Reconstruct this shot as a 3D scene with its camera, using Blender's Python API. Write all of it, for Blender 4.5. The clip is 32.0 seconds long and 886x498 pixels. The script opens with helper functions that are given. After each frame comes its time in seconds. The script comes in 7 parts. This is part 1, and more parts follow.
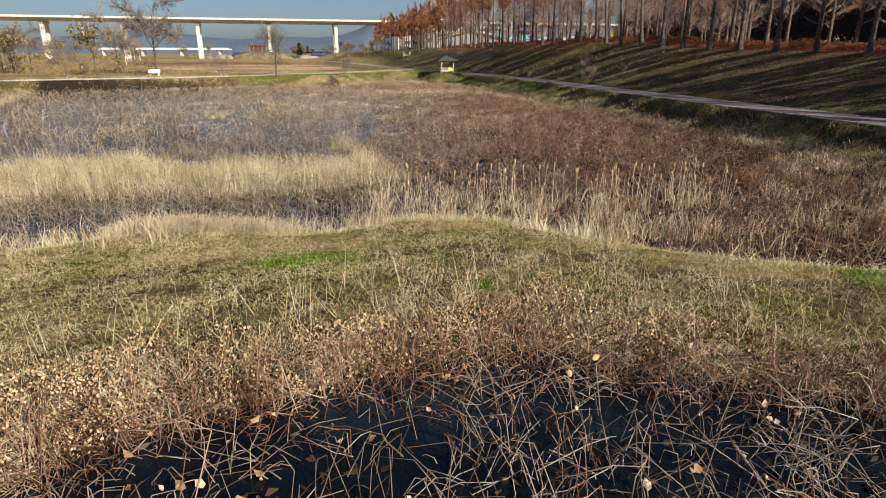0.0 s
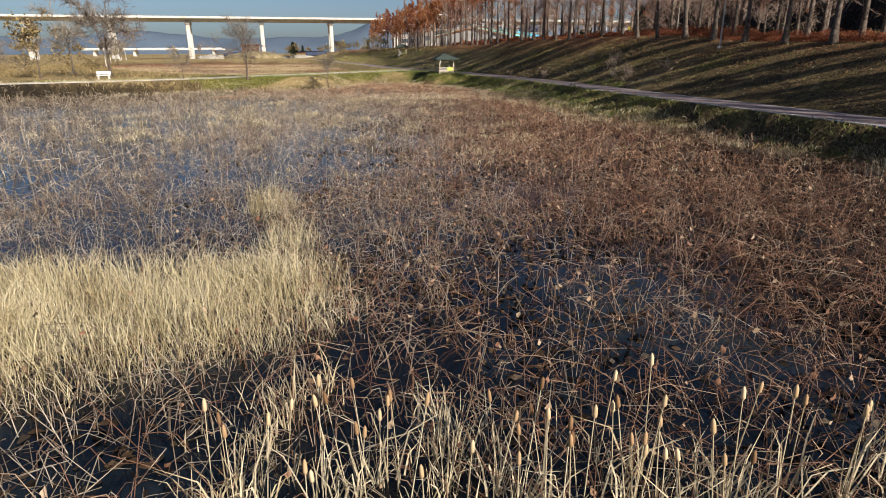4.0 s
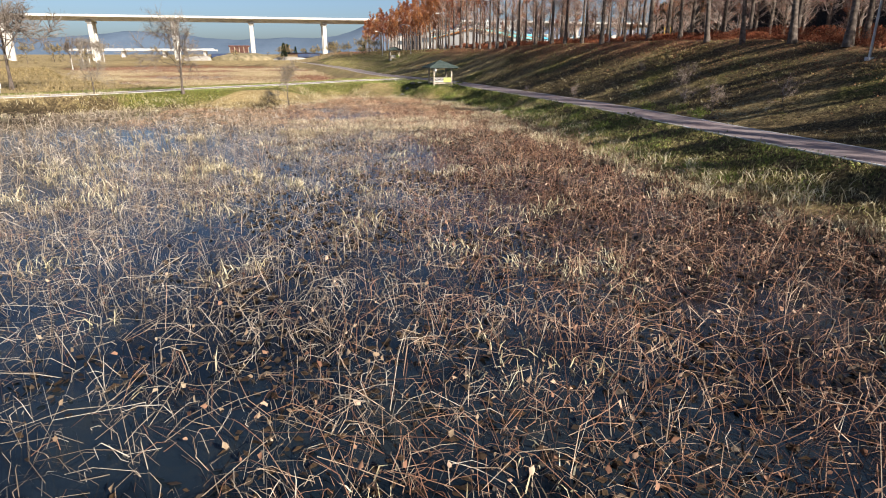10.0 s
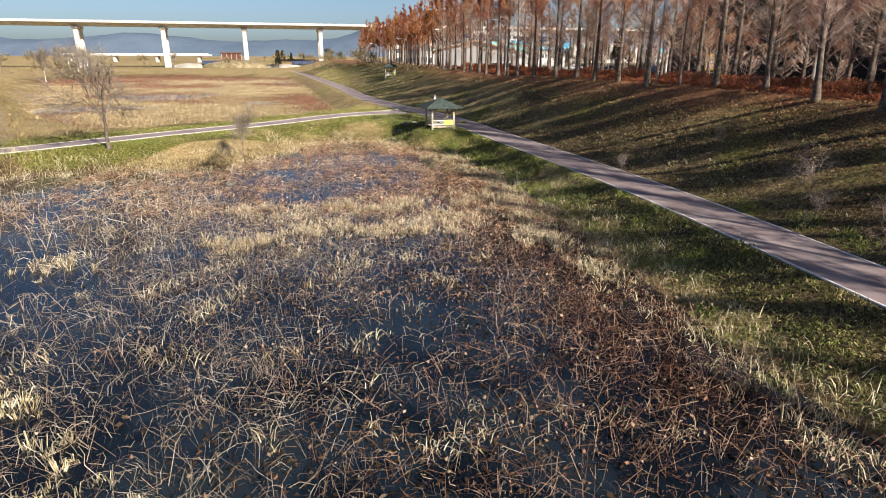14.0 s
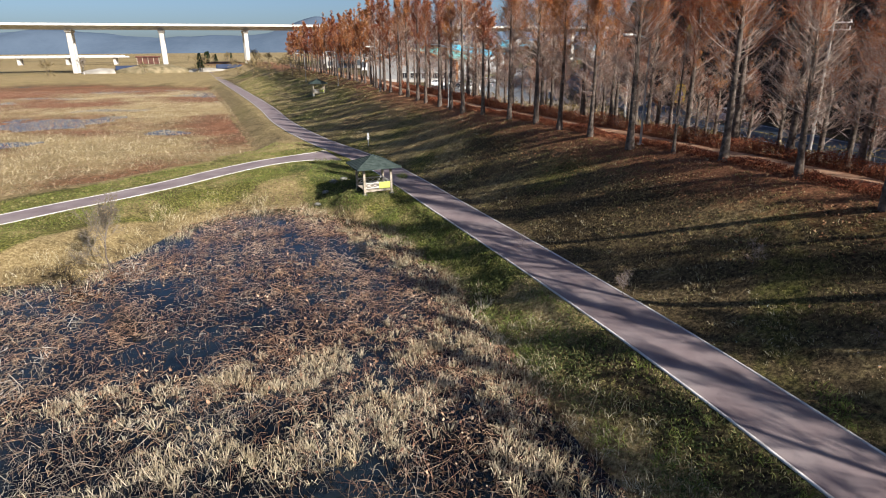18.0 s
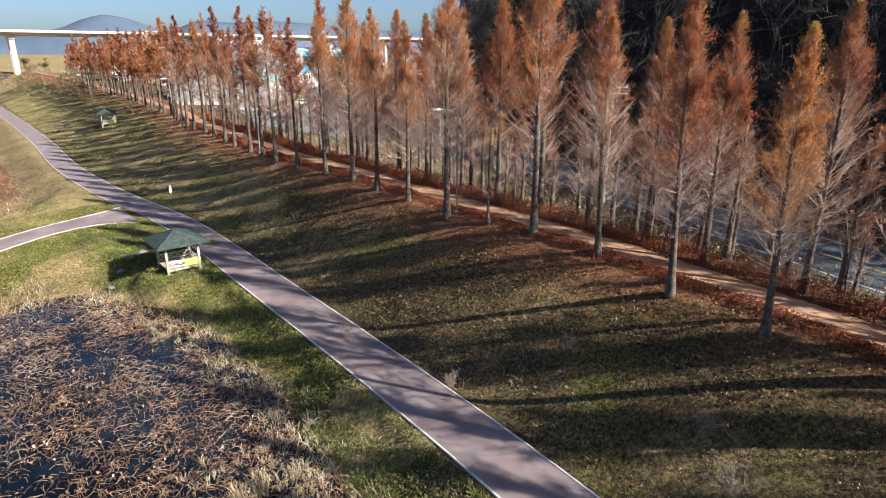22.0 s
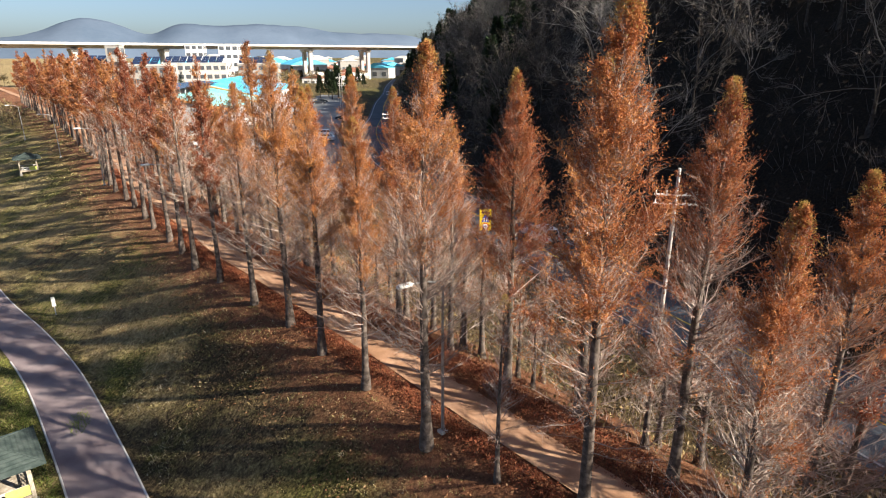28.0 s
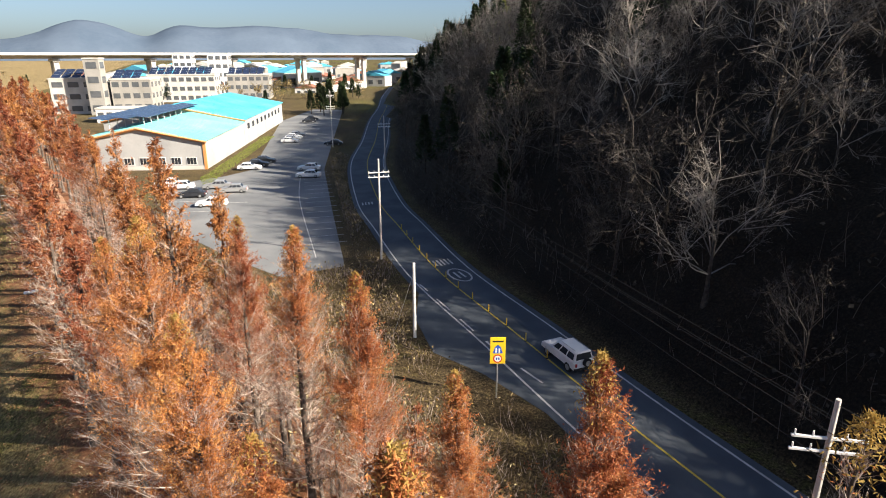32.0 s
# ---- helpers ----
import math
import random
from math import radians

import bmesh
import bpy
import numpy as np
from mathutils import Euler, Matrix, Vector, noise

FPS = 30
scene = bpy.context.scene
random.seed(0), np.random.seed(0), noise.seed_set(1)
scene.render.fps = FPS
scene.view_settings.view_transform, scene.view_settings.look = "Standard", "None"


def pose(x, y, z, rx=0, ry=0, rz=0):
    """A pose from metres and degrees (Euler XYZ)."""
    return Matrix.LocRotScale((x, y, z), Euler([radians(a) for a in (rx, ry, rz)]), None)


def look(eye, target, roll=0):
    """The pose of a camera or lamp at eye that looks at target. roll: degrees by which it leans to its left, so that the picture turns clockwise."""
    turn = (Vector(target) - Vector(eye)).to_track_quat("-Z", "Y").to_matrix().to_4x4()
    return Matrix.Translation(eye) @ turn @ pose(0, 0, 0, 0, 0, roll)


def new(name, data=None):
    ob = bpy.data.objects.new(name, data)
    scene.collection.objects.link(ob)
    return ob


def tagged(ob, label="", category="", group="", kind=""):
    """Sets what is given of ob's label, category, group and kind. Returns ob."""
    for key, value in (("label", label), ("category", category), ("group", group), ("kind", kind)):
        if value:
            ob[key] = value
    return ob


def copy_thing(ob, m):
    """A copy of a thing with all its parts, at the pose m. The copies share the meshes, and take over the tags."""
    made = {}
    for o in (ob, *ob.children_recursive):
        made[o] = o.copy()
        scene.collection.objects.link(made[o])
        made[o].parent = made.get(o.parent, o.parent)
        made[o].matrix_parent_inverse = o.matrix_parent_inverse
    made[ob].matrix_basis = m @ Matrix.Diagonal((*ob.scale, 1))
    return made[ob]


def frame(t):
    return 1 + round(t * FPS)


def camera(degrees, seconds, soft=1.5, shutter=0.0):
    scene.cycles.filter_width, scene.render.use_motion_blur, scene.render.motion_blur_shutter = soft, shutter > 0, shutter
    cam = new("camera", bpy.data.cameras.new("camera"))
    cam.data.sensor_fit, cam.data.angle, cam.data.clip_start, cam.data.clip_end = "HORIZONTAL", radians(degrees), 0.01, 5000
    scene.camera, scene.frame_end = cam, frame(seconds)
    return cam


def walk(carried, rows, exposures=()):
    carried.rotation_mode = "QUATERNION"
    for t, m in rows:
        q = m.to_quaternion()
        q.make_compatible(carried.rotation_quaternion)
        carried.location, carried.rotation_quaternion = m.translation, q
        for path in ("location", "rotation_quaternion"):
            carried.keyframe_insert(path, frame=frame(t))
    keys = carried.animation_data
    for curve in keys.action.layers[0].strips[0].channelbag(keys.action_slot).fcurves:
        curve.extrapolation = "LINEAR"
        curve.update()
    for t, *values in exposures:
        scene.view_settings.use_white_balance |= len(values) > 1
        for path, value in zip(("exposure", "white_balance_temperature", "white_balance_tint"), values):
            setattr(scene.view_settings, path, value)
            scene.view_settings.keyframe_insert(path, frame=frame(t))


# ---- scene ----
cam = camera(73.75, 32.0, soft=1.05)
ROWS = [
    (0.0, -0.000, 0.000, 3.401, 0.000, -18.308, 0.052),
    (0.5, -0.000, 1.750, 3.399, -0.019, -18.311, 0.033),
    (1.0, 0.015, 3.495, 3.419, 0.024, -18.339, -0.007),
    (1.5, 0.026, 5.263, 3.406, -0.033, -18.312, 0.005),
    (2.0, 0.039, 7.038, 3.388, -0.007, -18.340, -0.035),
    (2.5, 0.020, 8.891, 3.325, -0.007, -18.368, -0.144),
    (3.0, 0.016, 10.735, 3.268, 0.030, -18.417, -0.264),
    (3.5, 0.030, 12.476, 3.238, 0.026, -18.401, -0.260),
    (5.5, 0.509, 19.099, 3.109, 0.039, -18.405, -0.232),
    (6.0, 0.541, 20.811, 3.086, 0.033, -18.394, -0.216),
    (6.5, 0.555, 22.513, 3.076, 0.006, -18.376, -0.202),
    (7.0, 0.576, 24.208, 3.068, -0.027, -18.355, -0.127),
    (7.5, 0.598, 25.870, 3.083, -0.046, -18.345, -0.013),
    (8.0, 0.598, 27.503, 3.146, -0.074, -18.372, 0.059),
    (8.5, 0.633, 29.163, 3.204, -0.036, -18.406, -0.005),
    (9.0, 0.634, 30.920, 3.317, -0.052, -18.403, -0.099),
    (9.5, 0.637, 32.661, 3.554, -0.086, -18.356, -0.082),
    (10.0, 0.632, 34.398, 3.817, -0.107, -18.281, -0.025),
    (10.5, 0.610, 36.151, 4.087, -0.125, -18.235, 0.031),
    (11.0, 0.577, 37.959, 4.359, -0.161, -18.220, 0.101),
    (11.5, 0.586, 39.872, 4.620, -0.177, -18.192, 0.139),
    (12.0, 0.575, 41.828, 5.032, -0.169, -18.177, 0.131),
    (12.5, 0.595, 43.857, 5.638, -0.176, -18.164, 0.162),
    (13.0, 0.576, 45.909, 6.259, -0.176, -18.123, 0.196),
    (13.5, 0.587, 48.034, 6.744, -0.190, -18.133, 0.213),
    (14.0, 0.624, 50.317, 7.170, -0.159, -18.101, 0.184),
    (14.5, 0.662, 52.553, 7.547, -0.157, -18.100, 0.085),
    (15.0, 0.693, 54.890, 7.913, -0.094, -18.142, -0.030),
    (15.5, 0.669, 57.066, 8.371, -0.076, -18.161, -0.202),
    (17.5, 1.068, 63.076, 10.841, -0.547, -18.523, -0.574),
    (18.0, 1.124, 63.317, 11.303, -5.914, -18.685, -0.434),
    (18.5, 1.149, 63.527, 11.815, -9.020, -18.676, -0.259),
    (19.0, 1.188, 63.682, 12.318, -12.378, -18.586, -0.061),
    (19.5, 1.157, 63.843, 12.833, -15.430, -18.475, 0.161),
    (20.0, 1.167, 63.944, 13.396, -18.788, -18.418, 0.392),
    (20.5, 1.245, 63.989, 13.979, -21.243, -18.353, 0.481),
    (21.0, 1.408, 64.214, 14.493, -22.391, -18.388, 0.444),
    (21.5, 1.802, 64.895, 15.053, -22.770, -18.388, 0.321),
    (22.0, 2.354, 65.957, 15.574, -23.000, -18.403, 0.157),
    (22.5, 2.959, 67.288, 16.033, -23.223, -18.422, 0.053),
    (23.0, 3.535, 68.644, 16.356, -23.448, -18.411, -0.007),
    (23.5, 4.125, 69.992, 16.660, -23.593, -18.363, 0.004),
    (24.0, 4.694, 71.331, 16.983, -23.768, -18.331, -0.018),
    (24.5, 5.305, 72.676, 17.291, -23.880, -18.345, -0.066),
    (25.0, 5.953, 74.067, 17.559, -23.988, -18.356, -0.087),
    (25.5, 6.604, 75.434, 17.882, -24.089, -18.343, -0.121),
    (27.5, 9.355, 81.321, 19.688, -24.199, -18.256, -0.067),
    (28.0, 10.067, 82.912, 20.156, -24.272, -18.237, 0.025),
    (28.5, 10.805, 84.528, 20.644, -24.308, -18.217, 0.064),
    (29.0, 11.598, 86.169, 21.144, -24.266, -18.194, 0.055),
    (29.5, 12.369, 87.837, 21.709, -24.305, -18.198, 0.008),
    (30.0, 13.179, 89.683, 22.270, -24.296, -18.199, -0.047),
    (30.5, 13.998, 91.416, 22.855, -24.308, -18.206, -0.095),
    (31.0, 14.723, 93.056, 23.484, -24.344, -18.213, -0.123),
    (31.5, 15.492, 94.785, 24.120, -24.369, -18.181, -0.095),
    (32.0, 16.216, 96.549, 24.781, -24.453, -18.164, -0.027),
]
walk(cam, [(t, pose(x, y, z, 90 + pitch, 0, yaw) @ pose(0, 0, 0, 0, 0, roll)) for t, x, y, z, yaw, pitch, roll in ROWS], exposures=[(0, 0.8, 6550, 10), (3, 0.76, 6500, 10), (6, 1.16, 6250, 10), (8, 1.28, 6150, 10), (14, 1.3, 6450, 10), (18, 1.1, 6050, 10), (20, 1.34, 6000, 10), (25, 1.62, 6300, 10), (32, 1.58, 6650, 10)])

# ---- light ----
SUN_AZ, SUN_EL = -46.0, 30.0
world = bpy.data.worlds.new("world")
scene.world = world
world.use_nodes = True
wn = world.node_tree.nodes
sky = wn.new("ShaderNodeTexSky")
sky.sky_type = "NISHITA"
sky.sun_disc = False
sky.sun_elevation = radians(SUN_EL)
sky.sun_rotation = radians(90 - SUN_AZ)
sky.air_density, sky.dust_density, sky.ozone_density = 0.75, 1.6, 3.2
world.node_tree.links.new(sky.outputs[0], wn["Background"].inputs[0])
wn["Background"].inputs[1].default_value = 0.05
sun_data = bpy.data.lights.new("sun", "SUN")
sun_data.energy, sun_data.angle, sun_data.color = 5.0, radians(0.53), (1.0, 0.89, 0.74)
sun = new("sun", sun_data)
sun_way = Vector((math.cos(radians(SUN_AZ)) * math.cos(radians(SUN_EL)), math.sin(radians(SUN_AZ)) * math.cos(radians(SUN_EL)), math.sin(radians(SUN_EL))))
sun.matrix_world = look(sun_way * 200, (0, 0, 0))


# ---- materials ----
def material(name, colors, scale=3.0, rough=0.85, metal=0.0, bump=0.3, fine=40.0, spread=0.0, spec=0.3, dist=0.02, second=None, world_space=True):
    """Noise between colours at two scales, with bump; spread varies the brightness from object to object."""
    m = bpy.data.materials.new(name)
    m.use_nodes = True
    nt = m.node_tree
    b = nt.nodes["Principled BSDF"]
    b.inputs["Roughness"].default_value, b.inputs["Metallic"].default_value = rough, metal
    b.inputs["Specular IOR Level"].default_value = spec
    if world_space:
        co = nt.nodes.new("ShaderNodeNewGeometry").outputs["Position"]
    else:
        co = nt.nodes.new("ShaderNodeTexCoord").outputs["Object"]
    n1, n2 = nt.nodes.new("ShaderNodeTexNoise"), nt.nodes.new("ShaderNodeTexNoise")
    for n, s in ((n1, scale), (n2, fine)):
        n.inputs["Scale"].default_value = s
        n.inputs["Detail"].default_value = 6
        nt.links.new(co, n.inputs["Vector"])
    add = nt.nodes.new("ShaderNodeMath")
    add.operation = "MULTIPLY_ADD"
    add.inputs[1].default_value = 0.35
    nt.links.new(n2.outputs[0], add.inputs[0])
    sub = nt.nodes.new("ShaderNodeMath")
    sub.operation = "SUBTRACT"
    sub.inputs[1].default_value = 0.175
    nt.links.new(n1.outputs[0], sub.inputs[0])
    nt.links.new(sub.outputs[0], add.inputs[2])
    ramp = nt.nodes.new("ShaderNodeValToRGB")
    e = ramp.color_ramp.elements
    k = len(colors)
    while len(e) < k:
        e.new(0.5)
    for i, c in enumerate(colors):
        e[i].position = 0.3 + 0.4 * i / max(1, k - 1)
        e[i].color = (*c, 1)
    nt.links.new(add.outputs[0], ramp.inputs[0])
    out = ramp.outputs[0]
    if spread:
        hsv = nt.nodes.new("ShaderNodeHueSaturation")
        info = nt.nodes.new("ShaderNodeObjectInfo")
        mr = nt.nodes.new("ShaderNodeMapRange")
        mr.inputs["To Min"].default_value, mr.inputs["To Max"].default_value = 1 - spread, 1 + spread
        nt.links.new(info.outputs["Random"], mr.inputs[0])
        nt.links.new(mr.outputs[0], hsv.inputs["Value"])
        nt.links.new(out, hsv.inputs["Color"])
        out = hsv.outputs[0]
    nt.links.new(out, b.inputs["Base Color"])
    if bump:
        bp = nt.nodes.new("ShaderNodeBump")
        bp.inputs["Strength"].default_value, bp.inputs["Distance"].default_value = bump, dist
        nt.links.new(n2.outputs[0], bp.inputs["Height"])
        nt.links.new(bp.outputs[0], b.inputs["Normal"])
    return m


def island_material(name, colors, rough=0.8, spec=0.25, clump=0.35, mixed=0.6, trans=0.0, obj=0.0):
    """Each loose piece takes its own colour from the row of colours."""
    m = bpy.data.materials.new(name)
    m.use_nodes = True
    nt = m.node_tree
    b = nt.nodes["Principled BSDF"]
    b.inputs["Roughness"].default_value, b.inputs["Specular IOR Level"].default_value = rough, spec
    geo = nt.nodes.new("ShaderNodeNewGeometry")
    ramp = nt.nodes.new("ShaderNodeValToRGB")
    e = ramp.color_ramp.elements
    while len(e) < len(colors):
        e.new(0.5)
    for i, c in enumerate(colors):
        e[i].position = i / max(1, len(colors) - 1)
        e[i].color = (*c, 1)
    noise_tex = nt.nodes.new("ShaderNodeTexNoise")
    noise_tex.inputs["Scale"].default_value = clump
    noise_tex.inputs["Detail"].default_value = 4
    nt.links.new(geo.outputs["Position"], noise_tex.inputs["Vector"])
    mix = nt.nodes.new("ShaderNodeMath")
    mix.operation = "MULTIPLY_ADD"
    mix.inputs[1].default_value = mixed
    nt.links.new(geo.outputs["Random Per Island"], mix.inputs[0])
    sc = nt.nodes.new("ShaderNodeMath")
    sc.operation = "MULTIPLY_ADD"
    sc.inputs[1].default_value, sc.inputs[2].default_value = 1.8, -0.6 - mixed / 5
    nt.links.new(noise_tex.outputs[0], sc.inputs[0])
    nt.links.new(sc.outputs[0], mix.inputs[2])
    nt.links.new(mix.outputs[0], ramp.inputs[0])
    out = ramp.outputs[0]
    if obj:
        hsv = nt.nodes.new("ShaderNodeHueSaturation")
        info = nt.nodes.new("ShaderNodeObjectInfo")
        mr = nt.nodes.new("ShaderNodeMapRange")
        mr.inputs["To Min"].default_value, mr.inputs["To Max"].default_value = 1 - obj, 1 + obj
        nt.links.new(info.outputs["Random"], mr.inputs[0])
        nt.links.new(mr.outputs[0], hsv.inputs["Value"])
        mh = nt.nodes.new("ShaderNodeMapRange")
        mh.inputs["To Min"].default_value, mh.inputs["To Max"].default_value = 0.488, 0.514
        nt.links.new(info.outputs["Random"], mh.inputs[0])
        nt.links.new(mh.outputs[0], hsv.inputs["Hue"])
        nt.links.new(out, hsv.inputs["Color"])
        out = hsv.outputs[0]
    nt.links.new(out, b.inputs["Base Color"])
    if trans:
        tr = nt.nodes.new("ShaderNodeBsdfTranslucent")
        nt.links.new(out, tr.inputs["Color"])
        ms = nt.nodes.new("ShaderNodeMixShader")
        ms.inputs[0].default_value = trans
        nt.links.new(b.outputs[0], ms.inputs[1])
        nt.links.new(tr.outputs[0], ms.inputs[2])
        nt.links.new(ms.outputs[0], nt.nodes["Material Output"].inputs["Surface"])
    return m


M_ASPHALT_RED = material("path_asphalt", [(0.15, 0.115, 0.12), (0.20, 0.16, 0.165), (0.25, 0.21, 0.21)], scale=0.5, fine=60, rough=0.8, bump=0.25)
M_ROAD = material("road_asphalt", [(0.056, 0.068, 0.084), (0.074, 0.088, 0.105), (0.098, 0.112, 0.128)], scale=0.3, fine=50, rough=0.85, bump=0.2)
M_LINE = material("white_line", [(0.4, 0.39, 0.38), (0.52, 0.51, 0.5), (0.62, 0.61, 0.6)], scale=1.5, fine=30, rough=0.8, bump=0.1)
M_YELLOW_LINE = material("yellow_line", [(0.5, 0.36, 0.05), (0.6, 0.45, 0.08)], scale=1.5, fine=30, rough=0.8, bump=0.1)
M_CONCRETE = material("concrete", [(0.42, 0.40, 0.37), (0.52, 0.50, 0.47), (0.6, 0.58, 0.54)], scale=0.25, fine=8, rough=0.9, bump=0.1)
M_WHITE = material("white_paint", [(0.7, 0.7, 0.69), (0.8, 0.8, 0.79)], scale=0.8, fine=20, rough=0.5, bump=0.02)
M_WOOD = material("grey_wood", [(0.2, 0.17, 0.13), (0.32, 0.28, 0.22), (0.42, 0.38, 0.32)], scale=4, fine=40, rough=0.85, bump=0.3)
M_BARK = material("bark", [(0.045, 0.035, 0.029), (0.095, 0.075, 0.063), (0.175, 0.145, 0.125)], scale=5, fine=35, rough=0.95, bump=0.5)
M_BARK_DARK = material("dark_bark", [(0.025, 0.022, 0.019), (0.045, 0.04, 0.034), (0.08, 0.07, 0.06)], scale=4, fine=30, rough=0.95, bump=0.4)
M_TRAIL = material("sandy_trail", [(0.27, 0.15, 0.085), (0.36, 0.21, 0.13), (0.43, 0.28, 0.18)], scale=0.9, fine=25, rough=0.95, bump=0.4)
M_METAL = material("grey_metal", [(0.35, 0.36, 0.37), (0.45, 0.46, 0.47)], scale=2, fine=20, rough=0.45, metal=0.6, bump=0.05)
M_GLASS_DARK = material("dark_glass", [(0.02, 0.025, 0.03), (0.035, 0.04, 0.05)], scale=1, fine=9, rough=0.12, bump=0.0, spec=0.6)
# glass of the far buildings, lightened to put distance haze into its colour
M_GLASS_HAZE = material("hazed_glass", [(0.07, 0.08, 0.09), (0.11, 0.12, 0.135)], scale=0.3, fine=3, rough=0.2, bump=0.0, spec=0.5)
M_RUBBER = material("tyre_rubber", [(0.02, 0.02, 0.02), (0.035, 0.035, 0.035)], scale=5, fine=40, rough=0.9, bump=0.1)
M_LEAF = island_material("needle_leaves", [(0.15, 0.042, 0.018), (0.31, 0.098, 0.036), (0.44, 0.175, 0.062), (0.52, 0.27, 0.10)], trans=0.25, obj=0.24, clump=1.1, mixed=0.7)
M_LEAF_DEEP = island_material("russet_needles", [(0.11, 0.032, 0.017), (0.235, 0.075, 0.033), (0.34, 0.128, 0.052), (0.42, 0.20, 0.08)], trans=0.25, obj=0.24, clump=0.8, mixed=0.7)
M_TIP = island_material("tip_needles", [(0.25, 0.15, 0.04), (0.37, 0.25, 0.07), (0.46, 0.34, 0.12)], trans=0.3)
M_TWIG = island_material("twigs", [(0.12, 0.078, 0.063), (0.31, 0.23, 0.195), (0.54, 0.46, 0.415)], obj=0.18, clump=0.9, mixed=0.8)
M_LOTUS = island_material("lotus_stems", [(0.075, 0.05, 0.034), (0.165, 0.125, 0.093), (0.26, 0.21, 0.16), (0.38, 0.33, 0.275)], mixed=0.85, clump=0.8)
M_LOTUS_RED = island_material("lotus_stems_red", [(0.06, 0.028, 0.018), (0.14, 0.068, 0.043), (0.235, 0.13, 0.084), (0.37, 0.27, 0.195)], mixed=0.85, clump=0.8)
M_LOTUS_LEAF = island_material("dry_lotus_leaves", [(0.10, 0.065, 0.042), (0.20, 0.14, 0.09), (0.33, 0.26, 0.18)])
M_REED = island_material("dry_reeds", [(0.22, 0.16, 0.085), (0.39, 0.33, 0.20), (0.53, 0.465, 0.30), (0.64, 0.58, 0.43)], trans=0.2, clump=0.8, mixed=0.8)
M_CATTAIL = island_material("dry_cattails", [(0.40, 0.32, 0.20), (0.54, 0.46, 0.32), (0.66, 0.59, 0.45)], trans=0.2)
M_GRASS = island_material("grass", [(0.045, 0.05, 0.014), (0.14, 0.14, 0.04), (0.30, 0.265, 0.10), (0.52, 0.43, 0.23)], trans=0.15, clump=1.3, mixed=0.8)
M_FRESH = island_material("fresh_grass", [(0.09, 0.13, 0.022), (0.20, 0.25, 0.05), (0.36, 0.39, 0.12)], trans=0.25, clump=1.3)
M_LUSH = island_material("lush_grass", [(0.035, 0.075, 0.008), (0.10, 0.19, 0.018), (0.21, 0.33, 0.045)], trans=0.25, clump=0.7)
M_SLOPE_GRASS = island_material("slope_grass", [(0.035, 0.027, 0.012), (0.13, 0.095, 0.038), (0.27, 0.20, 0.088), (0.48, 0.38, 0.2)], trans=0.15, clump=1.1, mixed=0.8)
M_MEADOW = island_material("meadow_reeds", [(0.20, 0.14, 0.08), (0.31, 0.245, 0.15), (0.42, 0.345, 0.22), (0.50, 0.43, 0.30)], trans=0.15, clump=0.3, mixed=0.7)
M_SHRUB = island_material("red_shrub_leaves", [(0.05, 0.014, 0.009), (0.16, 0.044, 0.022), (0.27, 0.085, 0.04), (0.37, 0.16, 0.08)], trans=0.2, clump=1.5, mixed=0.8)
# the hillside's shade is put into these dark twig and leaf colours
M_SHADE_TWIG = island_material("shade_dark_twigs", [(0.03, 0.026, 0.023), (0.08, 0.07, 0.062), (0.18, 0.16, 0.14)], obj=0.4)
M_SHADE_LEAF = island_material("shade_dark_leaves", [(0.018, 0.014, 0.011), (0.036, 0.029, 0.021), (0.07, 0.056, 0.04)], obj=0.4)
M_GREY_TWIG = island_material("grey_twigs", [(0.10, 0.083, 0.068), (0.17, 0.142, 0.118), (0.27, 0.235, 0.20)], obj=0.2)
# lit counterpart of the dark twigs, sunlight put into the colour
M_SUNLIT_TWIG = island_material("sunlit_pale_twigs", [(0.09, 0.083, 0.075), (0.22, 0.20, 0.18), (0.40, 0.37, 0.335)], obj=0.35)
M_LOTUS_DRY = island_material("dry_leaf_litter", [(0.17, 0.085, 0.05), (0.32, 0.185, 0.11), (0.46, 0.30, 0.19), (0.60, 0.45, 0.31)])
M_LITTER = island_material("leaf_litter", [(0.10, 0.04, 0.025), (0.22, 0.10, 0.05), (0.34, 0.19, 0.10), (0.46, 0.33, 0.19)])
M_BANK_LITTER = island_material("bank_leaf_litter", [(0.13, 0.07, 0.036), (0.31, 0.195, 0.105), (0.46, 0.33, 0.195), (0.58, 0.46, 0.31)], clump=0.9, mixed=0.85)
M_BANK_GRASS = island_material("bank_grass", [(0.07, 0.085, 0.022), (0.22, 0.225, 0.07), (0.40, 0.345, 0.17), (0.60, 0.50, 0.31)], trans=0.15, clump=1.3, mixed=0.8)
M_SUNK = island_material("sunken_leaves", [(0.008, 0.005, 0.003), (0.026, 0.016, 0.009), (0.06, 0.037, 0.02)], rough=0.6, clump=0.6)
M_FROST = island_material("frosted_grass", [(0.16, 0.20, 0.15), (0.30, 0.35, 0.30), (0.48, 0.54, 0.50)])
M_WEED = island_material("weeds", [(0.045, 0.06, 0.02), (0.08, 0.10, 0.03), (0.13, 0.14, 0.05), (0.24, 0.20, 0.10)], trans=0.2)
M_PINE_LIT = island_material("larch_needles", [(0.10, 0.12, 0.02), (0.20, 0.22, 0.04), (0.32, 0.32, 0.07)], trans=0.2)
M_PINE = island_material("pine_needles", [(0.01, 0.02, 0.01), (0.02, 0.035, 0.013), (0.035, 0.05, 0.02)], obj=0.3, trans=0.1)

